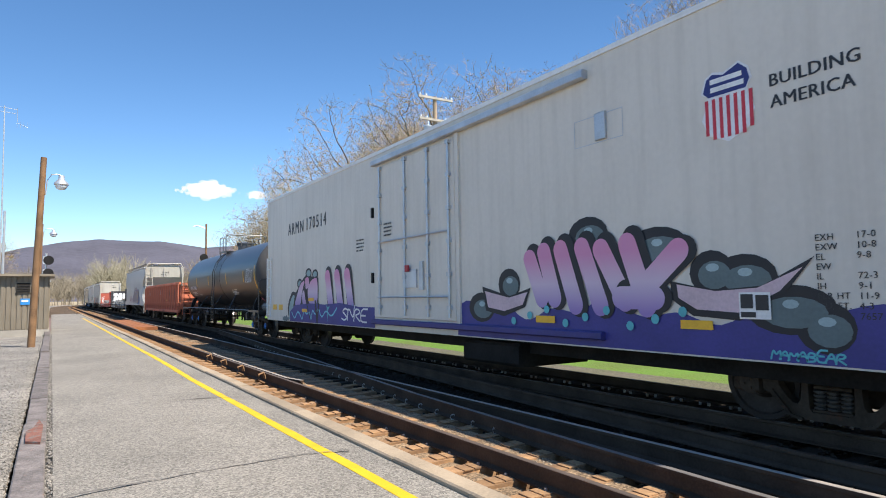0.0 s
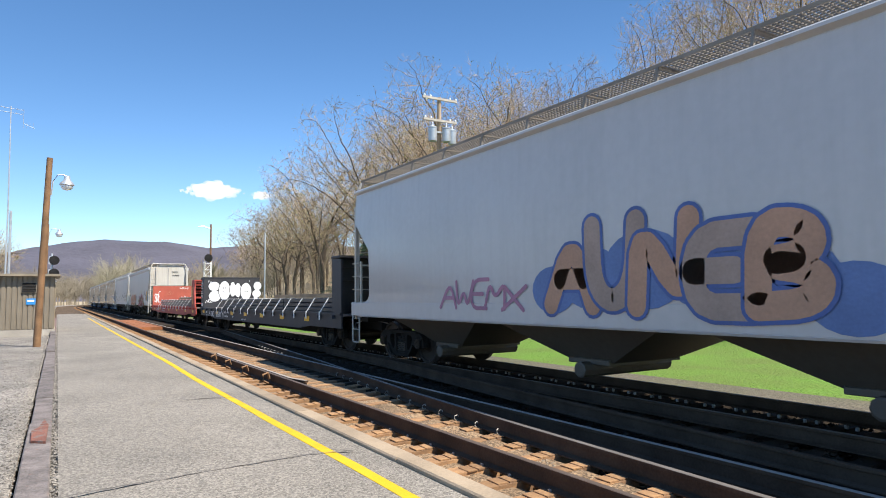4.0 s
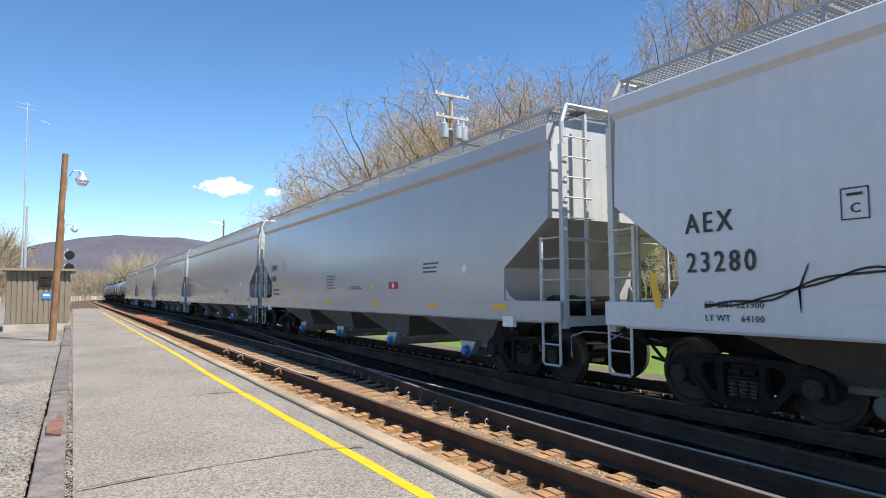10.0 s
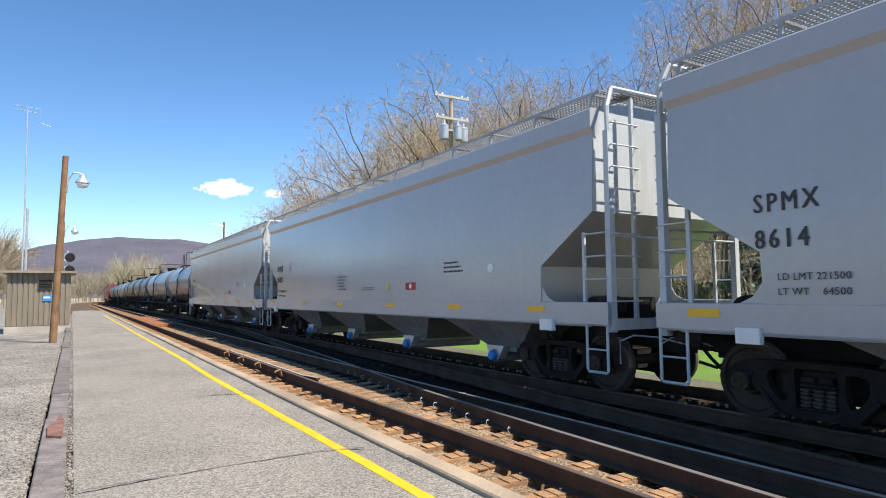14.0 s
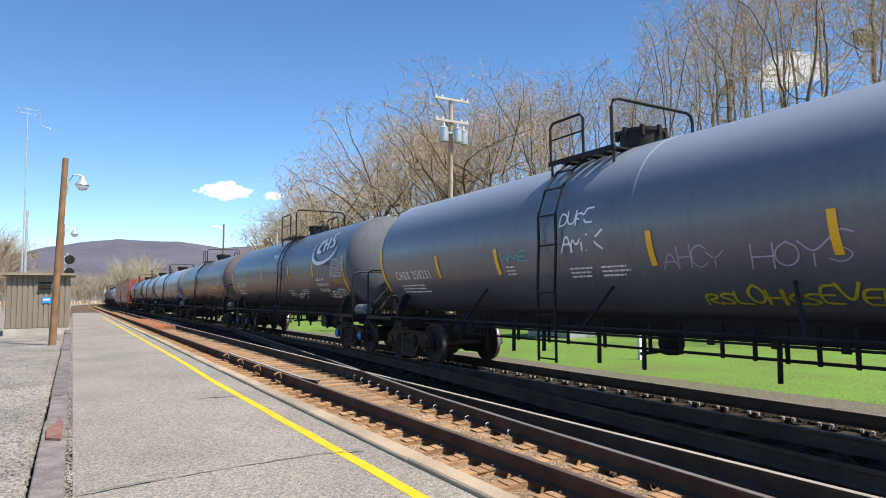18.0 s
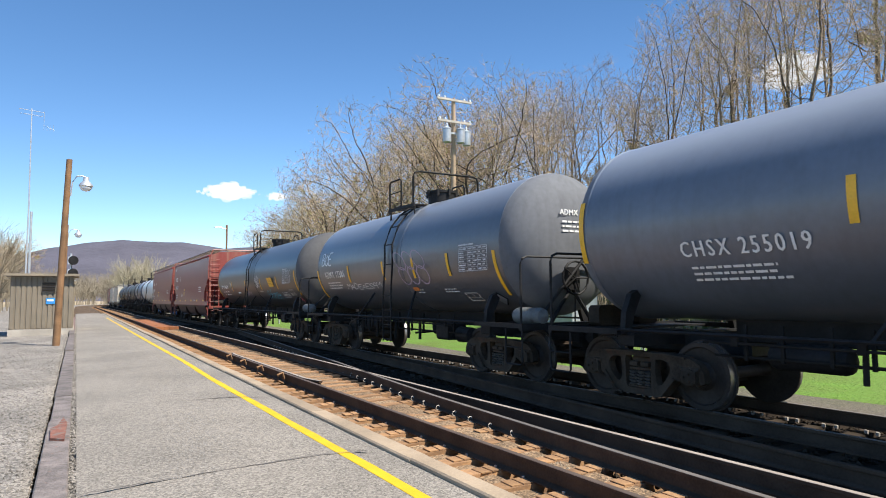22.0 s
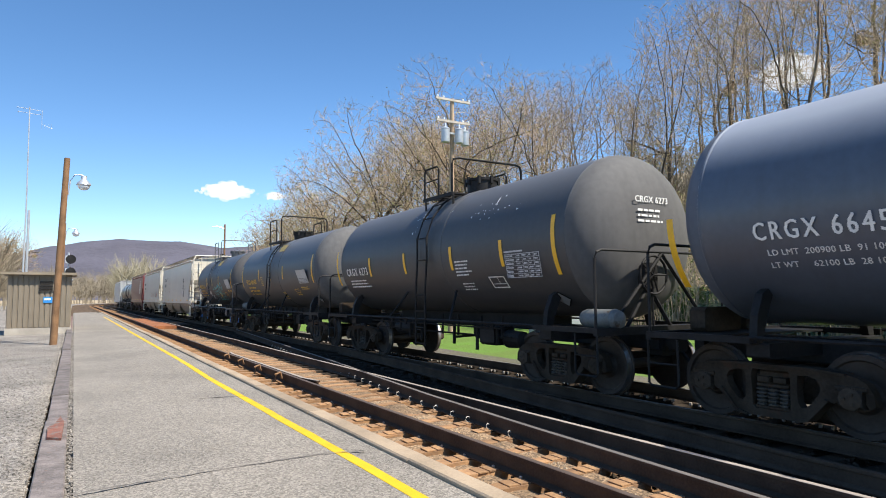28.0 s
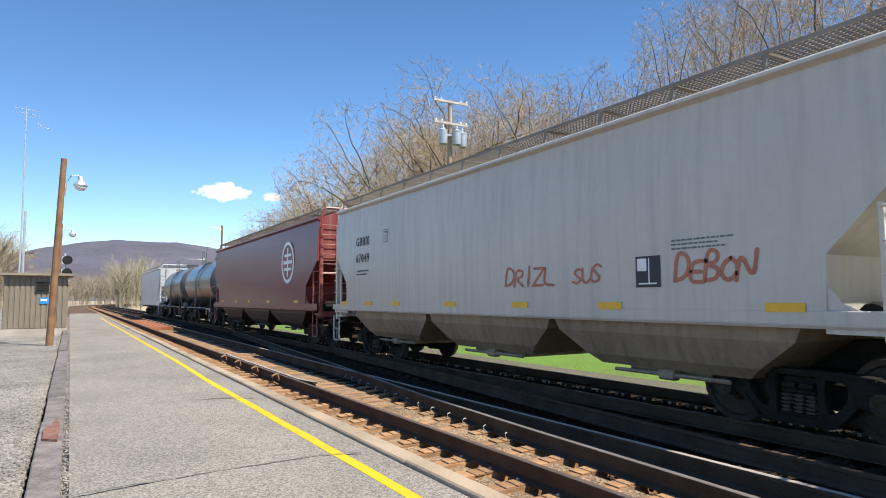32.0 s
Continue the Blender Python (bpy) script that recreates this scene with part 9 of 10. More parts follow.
W2 = -1.612
for k, (c, L) in enumerate(spmx):
    hopper_marks(c, L, "SPMX", ("8868", "8870", "8614", "8650", "8623")[k], M["ink"], L / 2 - 1.46, 2.46, 0.30, 1.27, (L / 2 - 0.75, 4.6, 1.3, -2.0, -5.0, -L / 2 + 1.65), limits=("LD LMT 221500", "LT WT    64500"))
    small_print(c, side_m(W2, 1.5, 2.08), 5, 0.7, 0.05, M["ink"], 20 + k)
    small_print(c, side_m(W2, -0.3, 1.75), 2, 0.9, 0.03, M["ink"], 30 + k)
    small_print(c, side_m(W2, -4.6, 2.2), 3, 0.8, 0.05, M["ink"], 40 + k)
    flat("round_sticker", [disc(0, 0, 0.085)], PAINT["yellow"], c, side_m(W2, -1.91, 1.76))
    flat("round_sticker", [disc(0, 0, 0.09)], M["offwhite"], c, side_m(W2, -6.3, 2.05))
    flat("warning_sticker", [rect(0, 0, .5, .17)], PAINT["red"], c, side_m(W2, -2.85, 1.68))
    flat("sticker_face", [disc(.25, .085, .06, 12)], M["offwhite"], c, side_m(W2 - 0.003, -2.85, 1.68))
    part("lamp_box", Shape().box(-1.66, -1.58, -L / 2 + 1.2, -L / 2 + 1.5, 0.98, 1.16), M["white"], c)
    part("lamp_box", Shape().box(-1.66, -1.58, L / 2 - 1.5, L / 2 - 1.2, 0.98, 1.16), M["white"], c)

# barbed wire painted along the white-grey hopper
c = hop7
hopper_marks(c, H7L, "AEX", "23280", M["ink"], 7.24, 2.30, 0.36, 1.6, (), limits=("LD LMT 221900", "LT WT    64100"))
for y in (7.75, 2.6, -0.3, -4.9):
    flat("reflector", [[(0, 0), (.12, 0), (.02, .45), (-.08, .45)]], M["reflector"], c, side_m(W2, y, 1.36))
flat("reflector", [[(0, 0), (.12, 0), (.02, .9), (-.1, .9)]], M["reflector"], c, side_m(W2, -7.3, 1.34))
KNOTS = ((7.0, 1.38), (6.2, 1.5), (5.2, 1.78), (4.2, 1.62), (3.0, 1.5), (1.9, 1.85), (0.7, 2.15), (-0.45, 1.62), (-1.4, 1.75), (-2.24, 2.13), (-3.67, 1.88), (-5.18, 1.54), (-6.28, 1.66), (-7.0, 1.35), (-7.45, 0.98))
for ph in (0.0, 1.6):
    pts = []
    for i in range(150):
        f = i / 149
        y = 7.0 - 14.4 * f
        k = next(j for j in range(len(KNOTS) - 1) if KNOTS[j + 1][0] <= y)
        g = (KNOTS[k][0] - y) / (KNOTS[k][0] - KNOTS[k + 1][0])
        g = g * g * (3 - 2 * g)
        pts.append((f * 14.4, KNOTS[k][1] + (KNOTS[k + 1][1] - KNOTS[k][1]) * g + 0.035 * math.sin(f * 90 + ph)))
    polys = []
    for (a, b), (d, e2) in zip(pts, pts[1:]):
        polys.append([(a, b - 0.012), (d, e2 - 0.012), (d, e2 + 0.014), (a, b + 0.014)])
    flat("painted_wire", polys, PAINT["black"], c, side_m(W2, 7.0, 0), "black painted barbed wire")
    barbs = []
    for k in range(9):
        i = 12 + k * 15
        a, b = pts[i]
        for s in (-1, 1):
            barbs.append([(a, b - 0.012), (a + 0.03, b), (a + s * 0.05 + 0.08, b + s * 0.26), (a + s * 0.05 + 0.07, b + s * 0.26)])
    flat("painted_barb", barbs, PAINT["black"], c, side_m(W2 - 0.001, 7.0, 0))
small_print(c, side_m(W2, -4.9, 2.3), 5, 0.7, 0.06, M["ink"], 50)
flat("data_box", [rect(0, 0, .55, .45)], M["offwhite"], c, side_m(W2, -6.55, 1.75))
flat("data_box_panel", [rect(.03, .1, .26, .42), rect(.29, .1, .52, .42)], M["ink"], c, side_m(W2 - 0.003, -6.55, 1.75))
stencil(c, end_m(0.1, -H7L / 2 + 0.235, 3.75), ["AEX", "23280"], 0.17, M["ink"], 1.2)
small_print(c, end_m(0.1, -H7L / 2 + 0.235, 3.2), 4, 0.5, 0.05, M["galv"], 53)
part("lift_lug", Shape().box(-1.64, -1.58, -H7L / 2 + 1.6, -H7L / 2 + 1.8, 0.86, 1.08), M["white"], c)

# red, green and orange pieces on the light grey hopper
for c, z in ((hop6, 1.45), (hop7, 1.34)):
    part("end_reflector", Shape().box(W2 - 0.012, W2 + 0.004, -7.42, -7.33, z, z + 0.88), M["reflector"], c, "tall amber end stripe")
c = hop6
tag(c, side_m(W2 - 0.004, -6.42, 1.60), "WBEAK", 0.75, 0.46, PAINT["black"], 41, 0.022)
tag(c, side_m(W2 - 0.04, -6.35, 1.16), "ONEIN", 0.5, 0.2, PAINT["teal"], 42, 0.02)
flat("blank_plate", [rect(0, 0, .32, .32)], M["offwhite"], c, side_m(W2 - 0.002, -6.12, 1.62))
hopper_marks(c, H6L, "SHPX", "458690", M["ink"], 7.6, 2.35, 0.28, 1.3, ())
graffiti(c, side_m(W2 - 0.002, 5.65, 1.16), "CEULPDV", 4.3, 0.86, 0.13, (PAINT["orange"], spray("salmon_spray", (0.66, 0.36, 0.26))), PAINT["white"], 31, "orange graffiti letter with a white rim", 0.05, 0.02, 0.06, 0.25)
flat("graffiti_shadow", [disc(x, .1, .45, 16, .16) for x in (.3, 1.4, 2.6, 3.7, 4.3)], PAINT["green"], c, side_m(W2, 5.6, 1.02))
flat("graffiti_ground", [[(x + r * q * math.cos(t), z + r * 0.5 * q * math.sin(t)) for t, q in [(i * math.tau / 14, 0.75 + 0.3 * math.sin(i * 2.4 + x * 5)) for i in range(14)]] for x, z, r in ((.3, .45, .42), (1.1, .6, .4), (1.9, .5, .45), (2.8, .66, .4), (3.5, .6, .45), (4.0, .5, .35), (4.75, .3, .26))], spray("thin_yellow_spray", (0.40, 0.37, 0.22)), c, side_m(W2, -0.7, 1.02))
# hand-cut letters: white rim, then red and green fields
RED_FIELDS = (((0.17, 0.89), (0.51, 0.83), (0.76, 0.92), (0.77, 0.8), (0.6, 0.56), (0.37, 0.62), (0.23, 0.6)),
              ((0.15, 0.24), (0.35, 0.03), (0.22, -0.14), (-0.01, 0.02)),
              ((0.84, 0.56), (1.04, 0.49), (1.11, 0.89), (1.3, 0.89), (1.26, 0.42), (1.07, -0.1), (0.78, -0.11), (0.73, 0.01), (0.9, 0.25)),
              ((1.48, 0.81), (1.63, 0.8), (1.85, 0.55), (2.05, 0.19), (2.02, -0.06), (1.79, -0.14), (1.67, -0.14), (1.64, 0.11), (1.73, 0.3), (1.58, 0.61)),
              ((2.02, 0.91), (2.17, 1.05), (2.38, 1.07), (2.54, 0.88), (2.44, 0.71), (2.3, 0.81), (2.14, 0.69), (2.08, 0.6)),
              ((2.09, 0.51), (2.49, 0.48), (2.6, 0.31), (2.75, 0.09), (2.66, -0.08), (2.5, -0.13), (2.47, 0.14), (2.32, 0.28), (2.14, 0.37)),
              ((2.89, 0.76), (3.25, 1.0), (3.33, 0.84), (3.22, 0.53), (3.36, 0.12), (3.31, -0.04), (3.17, -0.13), (3.06, 0.05), (3.06, 0.43), (2.91, 0.59)))
GREEN_FIELDS = (((0.23, 0.59), (0.4, 0.51), (0.84, 0.49), (0.83, 0.37), (0.62, 0.34), (0.48, -0.1), (0.33, -0.09), (0.39, 0.35)),
                ((1.45, 0.81), (1.22, 0.26), (1.43, -0.09), (1.66, -0.15), (1.7, -0.04), (1.52, 0.14), (1.4, 0.17), (1.54, 0.65)),
                ((2.0, 0.91), (1.85, 0.73), (1.83, 0.42), (1.96, 0.3), (2.08, 0.54), (2.07, 0.67)),
                ((2.14, 0.28), (1.91, -0.06), (2.12, -0.14), (2.4, -0.12), (2.48, 0.08), (2.28, 0.19)),
                ((2.55, 0.97), (2.83, 0.84), (2.85, 0.59), (2.63, 0.54), (2.68, 0.37), (3.05, 0.32), (3.01, 0.21), (2.88, -0.09), (2.72, -0.14), (2.8, 0.21), (2.56, 0.6)))
for k, field in enumerate(RED_FIELDS + GREEN_FIELDS):
    field = [q for a, b in zip(field, field[1:] + field[:1]) for q in ((a[0] * 0.8 + b[0] * 0.2, a[1] * 0.8 + b[1] * 0.2), (a[0] * 0.2 + b[0] * 0.8, a[1] * 0.2 + b[1] * 0.8))]
    flat("graffiti_outline", [capsule(a, b, 0.022) for a, b in zip(field, field[1:] + field[:1])], PAINT["white"], c, side_m(W2 - 0.002, -1.15, 1.08), thick=0.002)
    flat("graffiti_letter", [field], PAINT["red"] if k < len(RED_FIELDS) else PAINT["green"], c, side_m(W2 - 0.002, -1.15, 1.08), "red and green graffiti letter", thick=0.005)
tag(c, side_m(W2 - 0.03, -4.42, 1.62), "MYKR", 0.45, 0.14, PAINT["orange"], 34, 0.012)
flat("graffiti_cone", [[(0.03, 0.12), (0.33, 0.38), (0.30, 0.44), (0.43, 0.45), (0.50, 0.58), (0.58, 0.51), (0.64, 0.42), (0.76, 0.26), (0.82, -0.05), (0.69, 0.04), (0.59, 0.10), (0.41, 0.04), (0.33, 0.13), (0.22, 0.09)]], PAINT["green"], c, side_m(W2 - 0.002, -4.5, 1.0))
tag(c, side_m(W2 - 0.006, -4.82, 1.24), "HAPE", 0.32, 0.14, PAINT["white"], 35, 0.012)
for k, (y, z) in enumerate(((-1.7, 2.1), (-2.45, 2.2), (-3.6, 2.3), (-4.95, 1.9))):
    flat("graffiti_star", [[(-.11, .02), (-.03, -.02), (0, -.13), (.025, -.02), (.10, .03), (.02, .05), (.0, .33), (-.02, .05)]], PAINT["yellow"], c, side_m(W2 - 0.001, y, z))
for y, z, k in ((-5.08, 1.66, 1.0), (-5.42, 1.12, 1.15), (-5.3, 0.98, 0.6)):
    flat("graffiti_heart", [[(x * k, v * k) for x, v in ((0, -.13), (.1, -.03), (.15, .06), (.12, .12), (.06, .11), (.01, .05), (-.06, .12), (-.13, .10), (-.14, .02), (-.06, -.04))]], PAINT["red"], c, side_m(W2 - 0.002, y, z))
flat("graffiti_block", [[(0, 0), (.13, .02), (.14, .3), (.02, .33)]], PAINT["yellow"], c, side_m(W2 - 0.001, -5.22, 1.05))
stencil(c, side_m(W2, -5.45, 2.34), ["CAUTION", "BOILING W", "TO CLEAN", "CLEAN SO"], 0.095, M["ink"], 1.2)
small_print(c, side_m(W2, 1.2, 1.9), 4, 0.7, 0.05, M["ink"], 51)
stencil(c, end_m(0.25, -H6L / 2 + 0.235, 3.9), ["SHPX", "458690"], 0.2, M["ink"])
# blue piece on the third hopper
c = hop3
flat("graffiti_ground", [disc(x, z, r, 20, r * 0.75) for x, z, r in ((.4, .45, .5), (1.2, .62, .62), (2.2, .7, .72), (3.2, .68, .7), (4.1, .5, .62), (4.8, .3, .5))], spray("blue_cloud", (0.10, 0.17, 0.36)), c, side_m(W2, 0.35, 1.2))
graffiti(c, side_m(W2 - 0.003, 0.05, 1.4), "AUNEB", 4.2, 0.95, 0.16, (spray("tan_spray", (0.42, 0.24, 0.15)), spray("dull_tan_spray", (0.34, 0.25, 0.2))), spray("deep_blue_spray", (0.06, 0.11, 0.30)), 36, "faded tan letter with a blue rim", 0.05, 0.05, 0.1, 0.2)
tag(c, side_m(W2, 3.4, 1.35), "AWEMX", 2.6, 0.55, spray("mauve_spray", (0.34, 0.16, 0.24)), 47, 0.05)
stencil(c, end_m(-0.2, -H3L / 2 + 0.235, 3.85), ["DAKX"], 0.2, M["ink"])
small_print(c, end_m(-0.25, -H3L / 2 + 0.237, 3.7), 2, 0.5, 0.06, M["ink"], 3)
# red hoppers
for c, L, num in ((hop20, H20L, "202624"), (hop21, H21L, "202621")):
    hopper_marks(c, L, "AOKX", num, M["offwhite"], 6.25, 2.92, 0.42, 1.45, (6.1, 3.8, 1.2, -1.3, -3.6, -L / 2 + 1.5), limits=("LD LMT 225000", "LT WT    61000"))
    small_print(c, side_m(W2, 2.26, 2.08), 4, 0.85, 0.035, M["amber"], 50, 2.0, "amber warning notice")
    lettering("WARNING", 0.13, M["amber"], c, side_m(W2 - 0.004, 2.12, 2.2))
    small_print(c, side_m(W2, 3.2, 1.95), 3, 0.6, 0.05, M["offwhite"], 52)
    small_print(c, side_m(W2, -4.2, 2.3), 3, 1.0, 0.07, M["offwhite"], 53)
    flat("stripe_mark", [rect(0, i * .06, .3, i * .06 + .03) for i in range(3)], M["offwhite"], c, side_m(W2, 6.2, 3.75))
    small_print(c, end_m(0.2, -L / 2 + 0.05, 3.3), 4, 0.7, 0.06, M["offwhite"], 54)
    small_print(c, side_m(-1.615, -2.5, 1.5), 1, 0.9, 0.07, M["offwhite"], 55)
# dusty grey hoppers
for c, L, nm, num in ((hop27, H27L, "TCMX", "350371"), (hop28, H28L, "GBRX", "67049")):
    hopper_marks(c, L, nm, num, M["ink"], 5.8, 3.0, 0.33, 1.42, (L / 2 - 0.9, 5.0, 3.4, 0.9, -1.4, -3.5, -L / 2 + 1.5))
    flat("data_box", [rect(0, 0, .42, .42)], M["ink"], c, side_m(W2, -4.0 if c is hop28 else -4.42, 1.72))
    flat("data_box_panel", [rect(.03, .22, .19, .39), rect(.22, .05, .24, .39), rect(.05, .04, .36, .06)], M["offwhite"], c, side_m(W2 - 0.003, -4.0 if c is hop28 else -4.42, 1.72))
    small_print(c, side_m(W2, -4.6, 2.3), 3, 0.9, 0.03, PAINT["grey"], 56)
stencil(hop27, side_m(W2, -4.37, 2.93), ["WILLIAMS R", "APPLIED PA", "INTERIOR C", "APPLIED OT", "", "CAUTION, D", "BOILING WA", "TO CLEAN", "CLEAN SOL"], 0.072, M["ink"], 1.15)
small_print(hop27, side_m(W2, 3.3, 2.75), 1, 1.1, 0.08, PAINT["rustred"], 57)
small_print(hop27, side_m(W2, 3.1, 2.35), 5, 0.55, 0.045, PAINT["rustred"], 58)
tag(hop28, side_m(W2, -0.95, 1.8), "DRIZL", 1.3, 0.32, PAINT["rustred"], 38, 0.03)
tag(hop28, side_m(W2, -2.7, 1.8), "SUS", 0.6, 0.26, PAINT["rustred"], 39, 0.026)
tag(hop28, side_m(W2, -4.6, 1.78), "DEBON", 1.1, 0.32, PAINT["rustred"], 40, 0.034)
hopper_marks(hop29, H29L, "", "", M["offwhite"], 0, 0, 0.3, 1.45, (6.0, 3.0, 0.5, -2.5, -6.0))
ring = []
for i in range(24):
    a0, a1 = math.tau * i / 24, math.tau * (i + 1) / 24
    ring.append([(math.cos(a0) * .75, math.sin(a0) * .75), (math.cos(a1) * .75, math.sin(a1) * .75), (math.cos(a1) * .62, math.sin(a1) * .62), (math.cos(a0) * .62, math.sin(a0) * .62)])
flat("emblem", ring + [rect(-.52, -.06, .52, .06), rect(-.06, -.52, .06, .52), rect(-.4, .2, .4, .3), rect(-.4, -.3, .4, -.2)], M["offwhite"], hop29, side_m(W2, -5.0, 2.9), "round white cross emblem")

# -- gondola
c = gond
for y in (6.6, 5.5):
    part("number_panel", Shape().box(-1.556, -1.55, y - 0.85, y + 0.1, 1.75, 2.42), M["ink"], c, "black number panel")
stencil(c, side_m(-1.558, 6.58, 2.18), ["NS"], 0.22, M["offwhite"])
stencil(c, side_m(-1.558, 6.58, 1.84), ["998"], 0.32, M["offwhite"])
stencil(c, side_m(-1.558, 5.55, 1.84), ["398"], 0.32, M["offwhite"])
FADED = mat("faded_white", (0.60, 0.52, 0.48), 0.7, var=0.2, scale=2.6, fine=20, bump=0, rust=(0.20, 0.06, 0.035), rust_at=0.52, peel=0.3)
stencil(c, side_m(-1.558, 0.75, 1.80), ["NS"], 0.98, FADED)
for y in (7.3, 5.2, 2.9, 0.2, -2.6, -5.2, -7.3):
    plate(c, -1.556, y, 1.43, 0.36, 0.13, M["reflector"])

# -- bulkhead flatcars and their loads
def bundles(y0, y1, z0, z1, first, step, plywood):
    """Stacked black beams under white straps; a thing that lies on a flatcar's deck and travels with it."""
    t = thing("beam_load", "stack of long black wrapped beams tied down with white straps", "beam stack", "loads on the flatcars")
    blk = mat("wrapped_beam", (0.016, 0.019, 0.026), 0.42, var=0.3, scale=1.5, fine=12, bump=0.08, rnd=0.2)
    rows = 3
    hh = (z1 - z0) / rows
    seams = [y0, y0 + (y1 - y0) * 0.33, y0 + (y1 - y0) * 0.68, y1]
    for r in range(rows):
        for q in range(2):
            for a, b in zip(seams, seams[1:]):
                part("beam", Shape().box(-1.25 + q * 1.26, -1.25 + q * 1.26 + 1.24, a + 0.03, b - 0.03, z0 + r * hh + 0.01, z0 + (r + 1) * hh - 0.012, c=0.012), blk, t)
    y = first
    while y > y0 + 0.3:
        sh = Shape()
        for s in (-1, 1):
            sh.prism([(y - 0.05, z1 + 0.006), (y + 0.05, z1 + 0.006), (y + 0.05, z1 + 0.014), (y - 0.05, z1 + 0.014)], 0, s * 1.27, axis="x")
            sh.loft([[(s * 1.26, y - 0.03, z1 + 0.014), (s * 1.26, y + 0.03, z1 + 0.014), (s * 1.285, y + 0.03, z1), (s * 1.285, y - 0.03, z1)],
                     [(s * 1.53, y - 0.03, z0 + 0.02), (s * 1.53, y + 0.03, z0 + 0.02), (s * 1.55, y + 0.03, z0), (s * 1.55, y - 0.03, z0)]])
            sh.box(s * 1.555, s * 1.575, y - 0.03, y + 0.03, z0 - 0.22, z0 + 0.02)
        part("strap", sh, M["offwhite"], t, "white tie-down strap")
        y -= step
    if plywood:
        for k in range(3):
            part("board", Shape().box(-1.2, 1.2, y0 + 0.2 + 0.05 * k, y0 + (y1 - y0) * 0.42, z1 + 0.018 + 0.042 * k, z1 + 0.055 + 0.042 * k), M["board"], t, "pale tan board")
    part("dunnage", Shape().box(-1.2, 1.2, y0, y1, z0 - 0.03, z0 + 0.01), M["timber"], t)
    return t


c, h = flat4, F4L / 2
for s in (-1, 1):
    sh = Shape()
    sh.box(-1.5, 1.5, s * (h - 0.70), s * (h - 0.62), 1.10, 2.70)
    bk = part("bulkhead", sh, F4C, c, "black steel bulkhead wall")
    for sx in (-1, 1):
        part("bulkhead_post", Shape().prism([(s * (h - 0.62), 1.0), (s * (h + 0.0), 1.0), (s * (h - 0.05), 2.66), (s * (h - 0.62), 2.70)], sx * 1.5, sx * 1.44, axis="x"), F4C, bk)
    part("bulkhead_cap", Shape().box(-1.52, 1.52, s * (h - 0.72), s * (h - 0.0), 2.70, 2.76), F4C, bk)
    for k in range(4):
        part("bulkhead_rib", Shape().box(-1.44, 1.44, s * (h - 0.62), s * (h - 0.45), 1.3 + k * 0.38, 1.38 + k * 0.38), F4C, bk)
small_print(c, side_m(-1.506, h - 0.05, 2.5), 5, 0.5, 0.05, M["offwhite"], 60)
small_print(c, side_m(-1.506, h - 0.05, 1.95), 4, 0.5, 0.05, M["offwhite"], 61)
flat("blank_plate", [rect(0, 0, .35, .14)], M["offwhite"], c, side_m(-1.506, h - 0.1, 1.2))
BLOBS = (((-.97, 2.26, .30, .25), (-.93, 1.73, .31, .30)), ((-.42, 2.03, .30, .52),), ((.02, 2.1, .15, .40), (.30, 2.05, .17, .39), (.15, 2.05, .16, .28)), ((.74, 1.98, .30, .47),), ((1.38, 2.28, .22, .24), (1.33, 1.85, .24, .22), (1.28, 1.6, .10, .2)))
for i, blob in enumerate(BLOBS):
    flat("graffiti_outline", [disc(x, z, rx + 0.035, 22, rz + 0.03) for x, z, rx, rz in blob], PAINT["black"], c, end_m(0, h - 0.703 - i * 0.004, 0))
    flat("graffiti_letter", [disc(x, z, rx, 22, rz) for x, z, rx, rz in blob], PAINT["white"], c, end_m(0, h - 0.705 - i * 0.004, 0), "white bubble letter with a smiling face" if i in (1, 3) else "white bubble letter")
for x, z in ((-.42, 2.1), (.74, 2.1)):
    flat("graffiti_face", [disc(x - .05, z + .08, .012, 8, .06), disc(x + .06, z + .08, .012, 8, .06)] + [capsule((x - .1 + k * .04, z - .1 - .06 * math.sin(k * .55)), (x - .06 + k * .04, z - .1 - .06 * math.sin(k * .55 + .55)), .009) for k in range(5)], PAINT["black"], c, end_m(0, h - 0.725, 0))
tag(c, end_m(-1.42, h - 0.706, 1.38), "NGC~", 0.5, 0.22, PAINT["white"], 42, 0.016)
flat("graffiti_tag", [[(-1.3, 2.45), (-1.26, 2.58), (-1.22, 2.57)], [(-1.2, 2.42), (-1.14, 2.55), (-1.1, 2.54)], [(.9, 2.5), (.94, 2.6), (.97, 2.59)]], PAINT["white"], c, end_m(0, h - 0.706, 0))
stencil(c, side_m(-1.504, 7.42, 0.69), ["SNC"], 0.40, M["offwhite"])
stencil(c, side_m(-1.504, 6.14, 0.69), ["62500"], 0.38, M["offwhite"])
flat("stencil_box", [rect(0, 0, .34, .02), rect(0, .3, .34, .32), rect(0, 0, .02, .32), rect(.32, 0, .34, .32), rect(.1, .08, .24, .22)], M["offwhite"], c, side_m(-1.504, 4.85, 0.7))
stencil(c, side_m(-1.504, 4.4, 0.90), ["LD LMT 212600", "LT WT 66200"], 0.13, M["offwhite"])
stencil(c, side_m(-1.504, 2.75, 0.72), ["FBS"], 0.12, M["offwhite"])
stencil(c, side_m(-1.504, 1.1, 0.66), ["RETAINING VALVE"], 0.08, M["offwhite"])
small_print(c, side_m(-1.504, 8.6, 0.72), 1, 0.9, 0.045, M["offwhite"], 62)
small_print(c, side_m(-1.504, 7.85, 0.88), 3, 0.35, 0.045, M["offwhite"], 63)
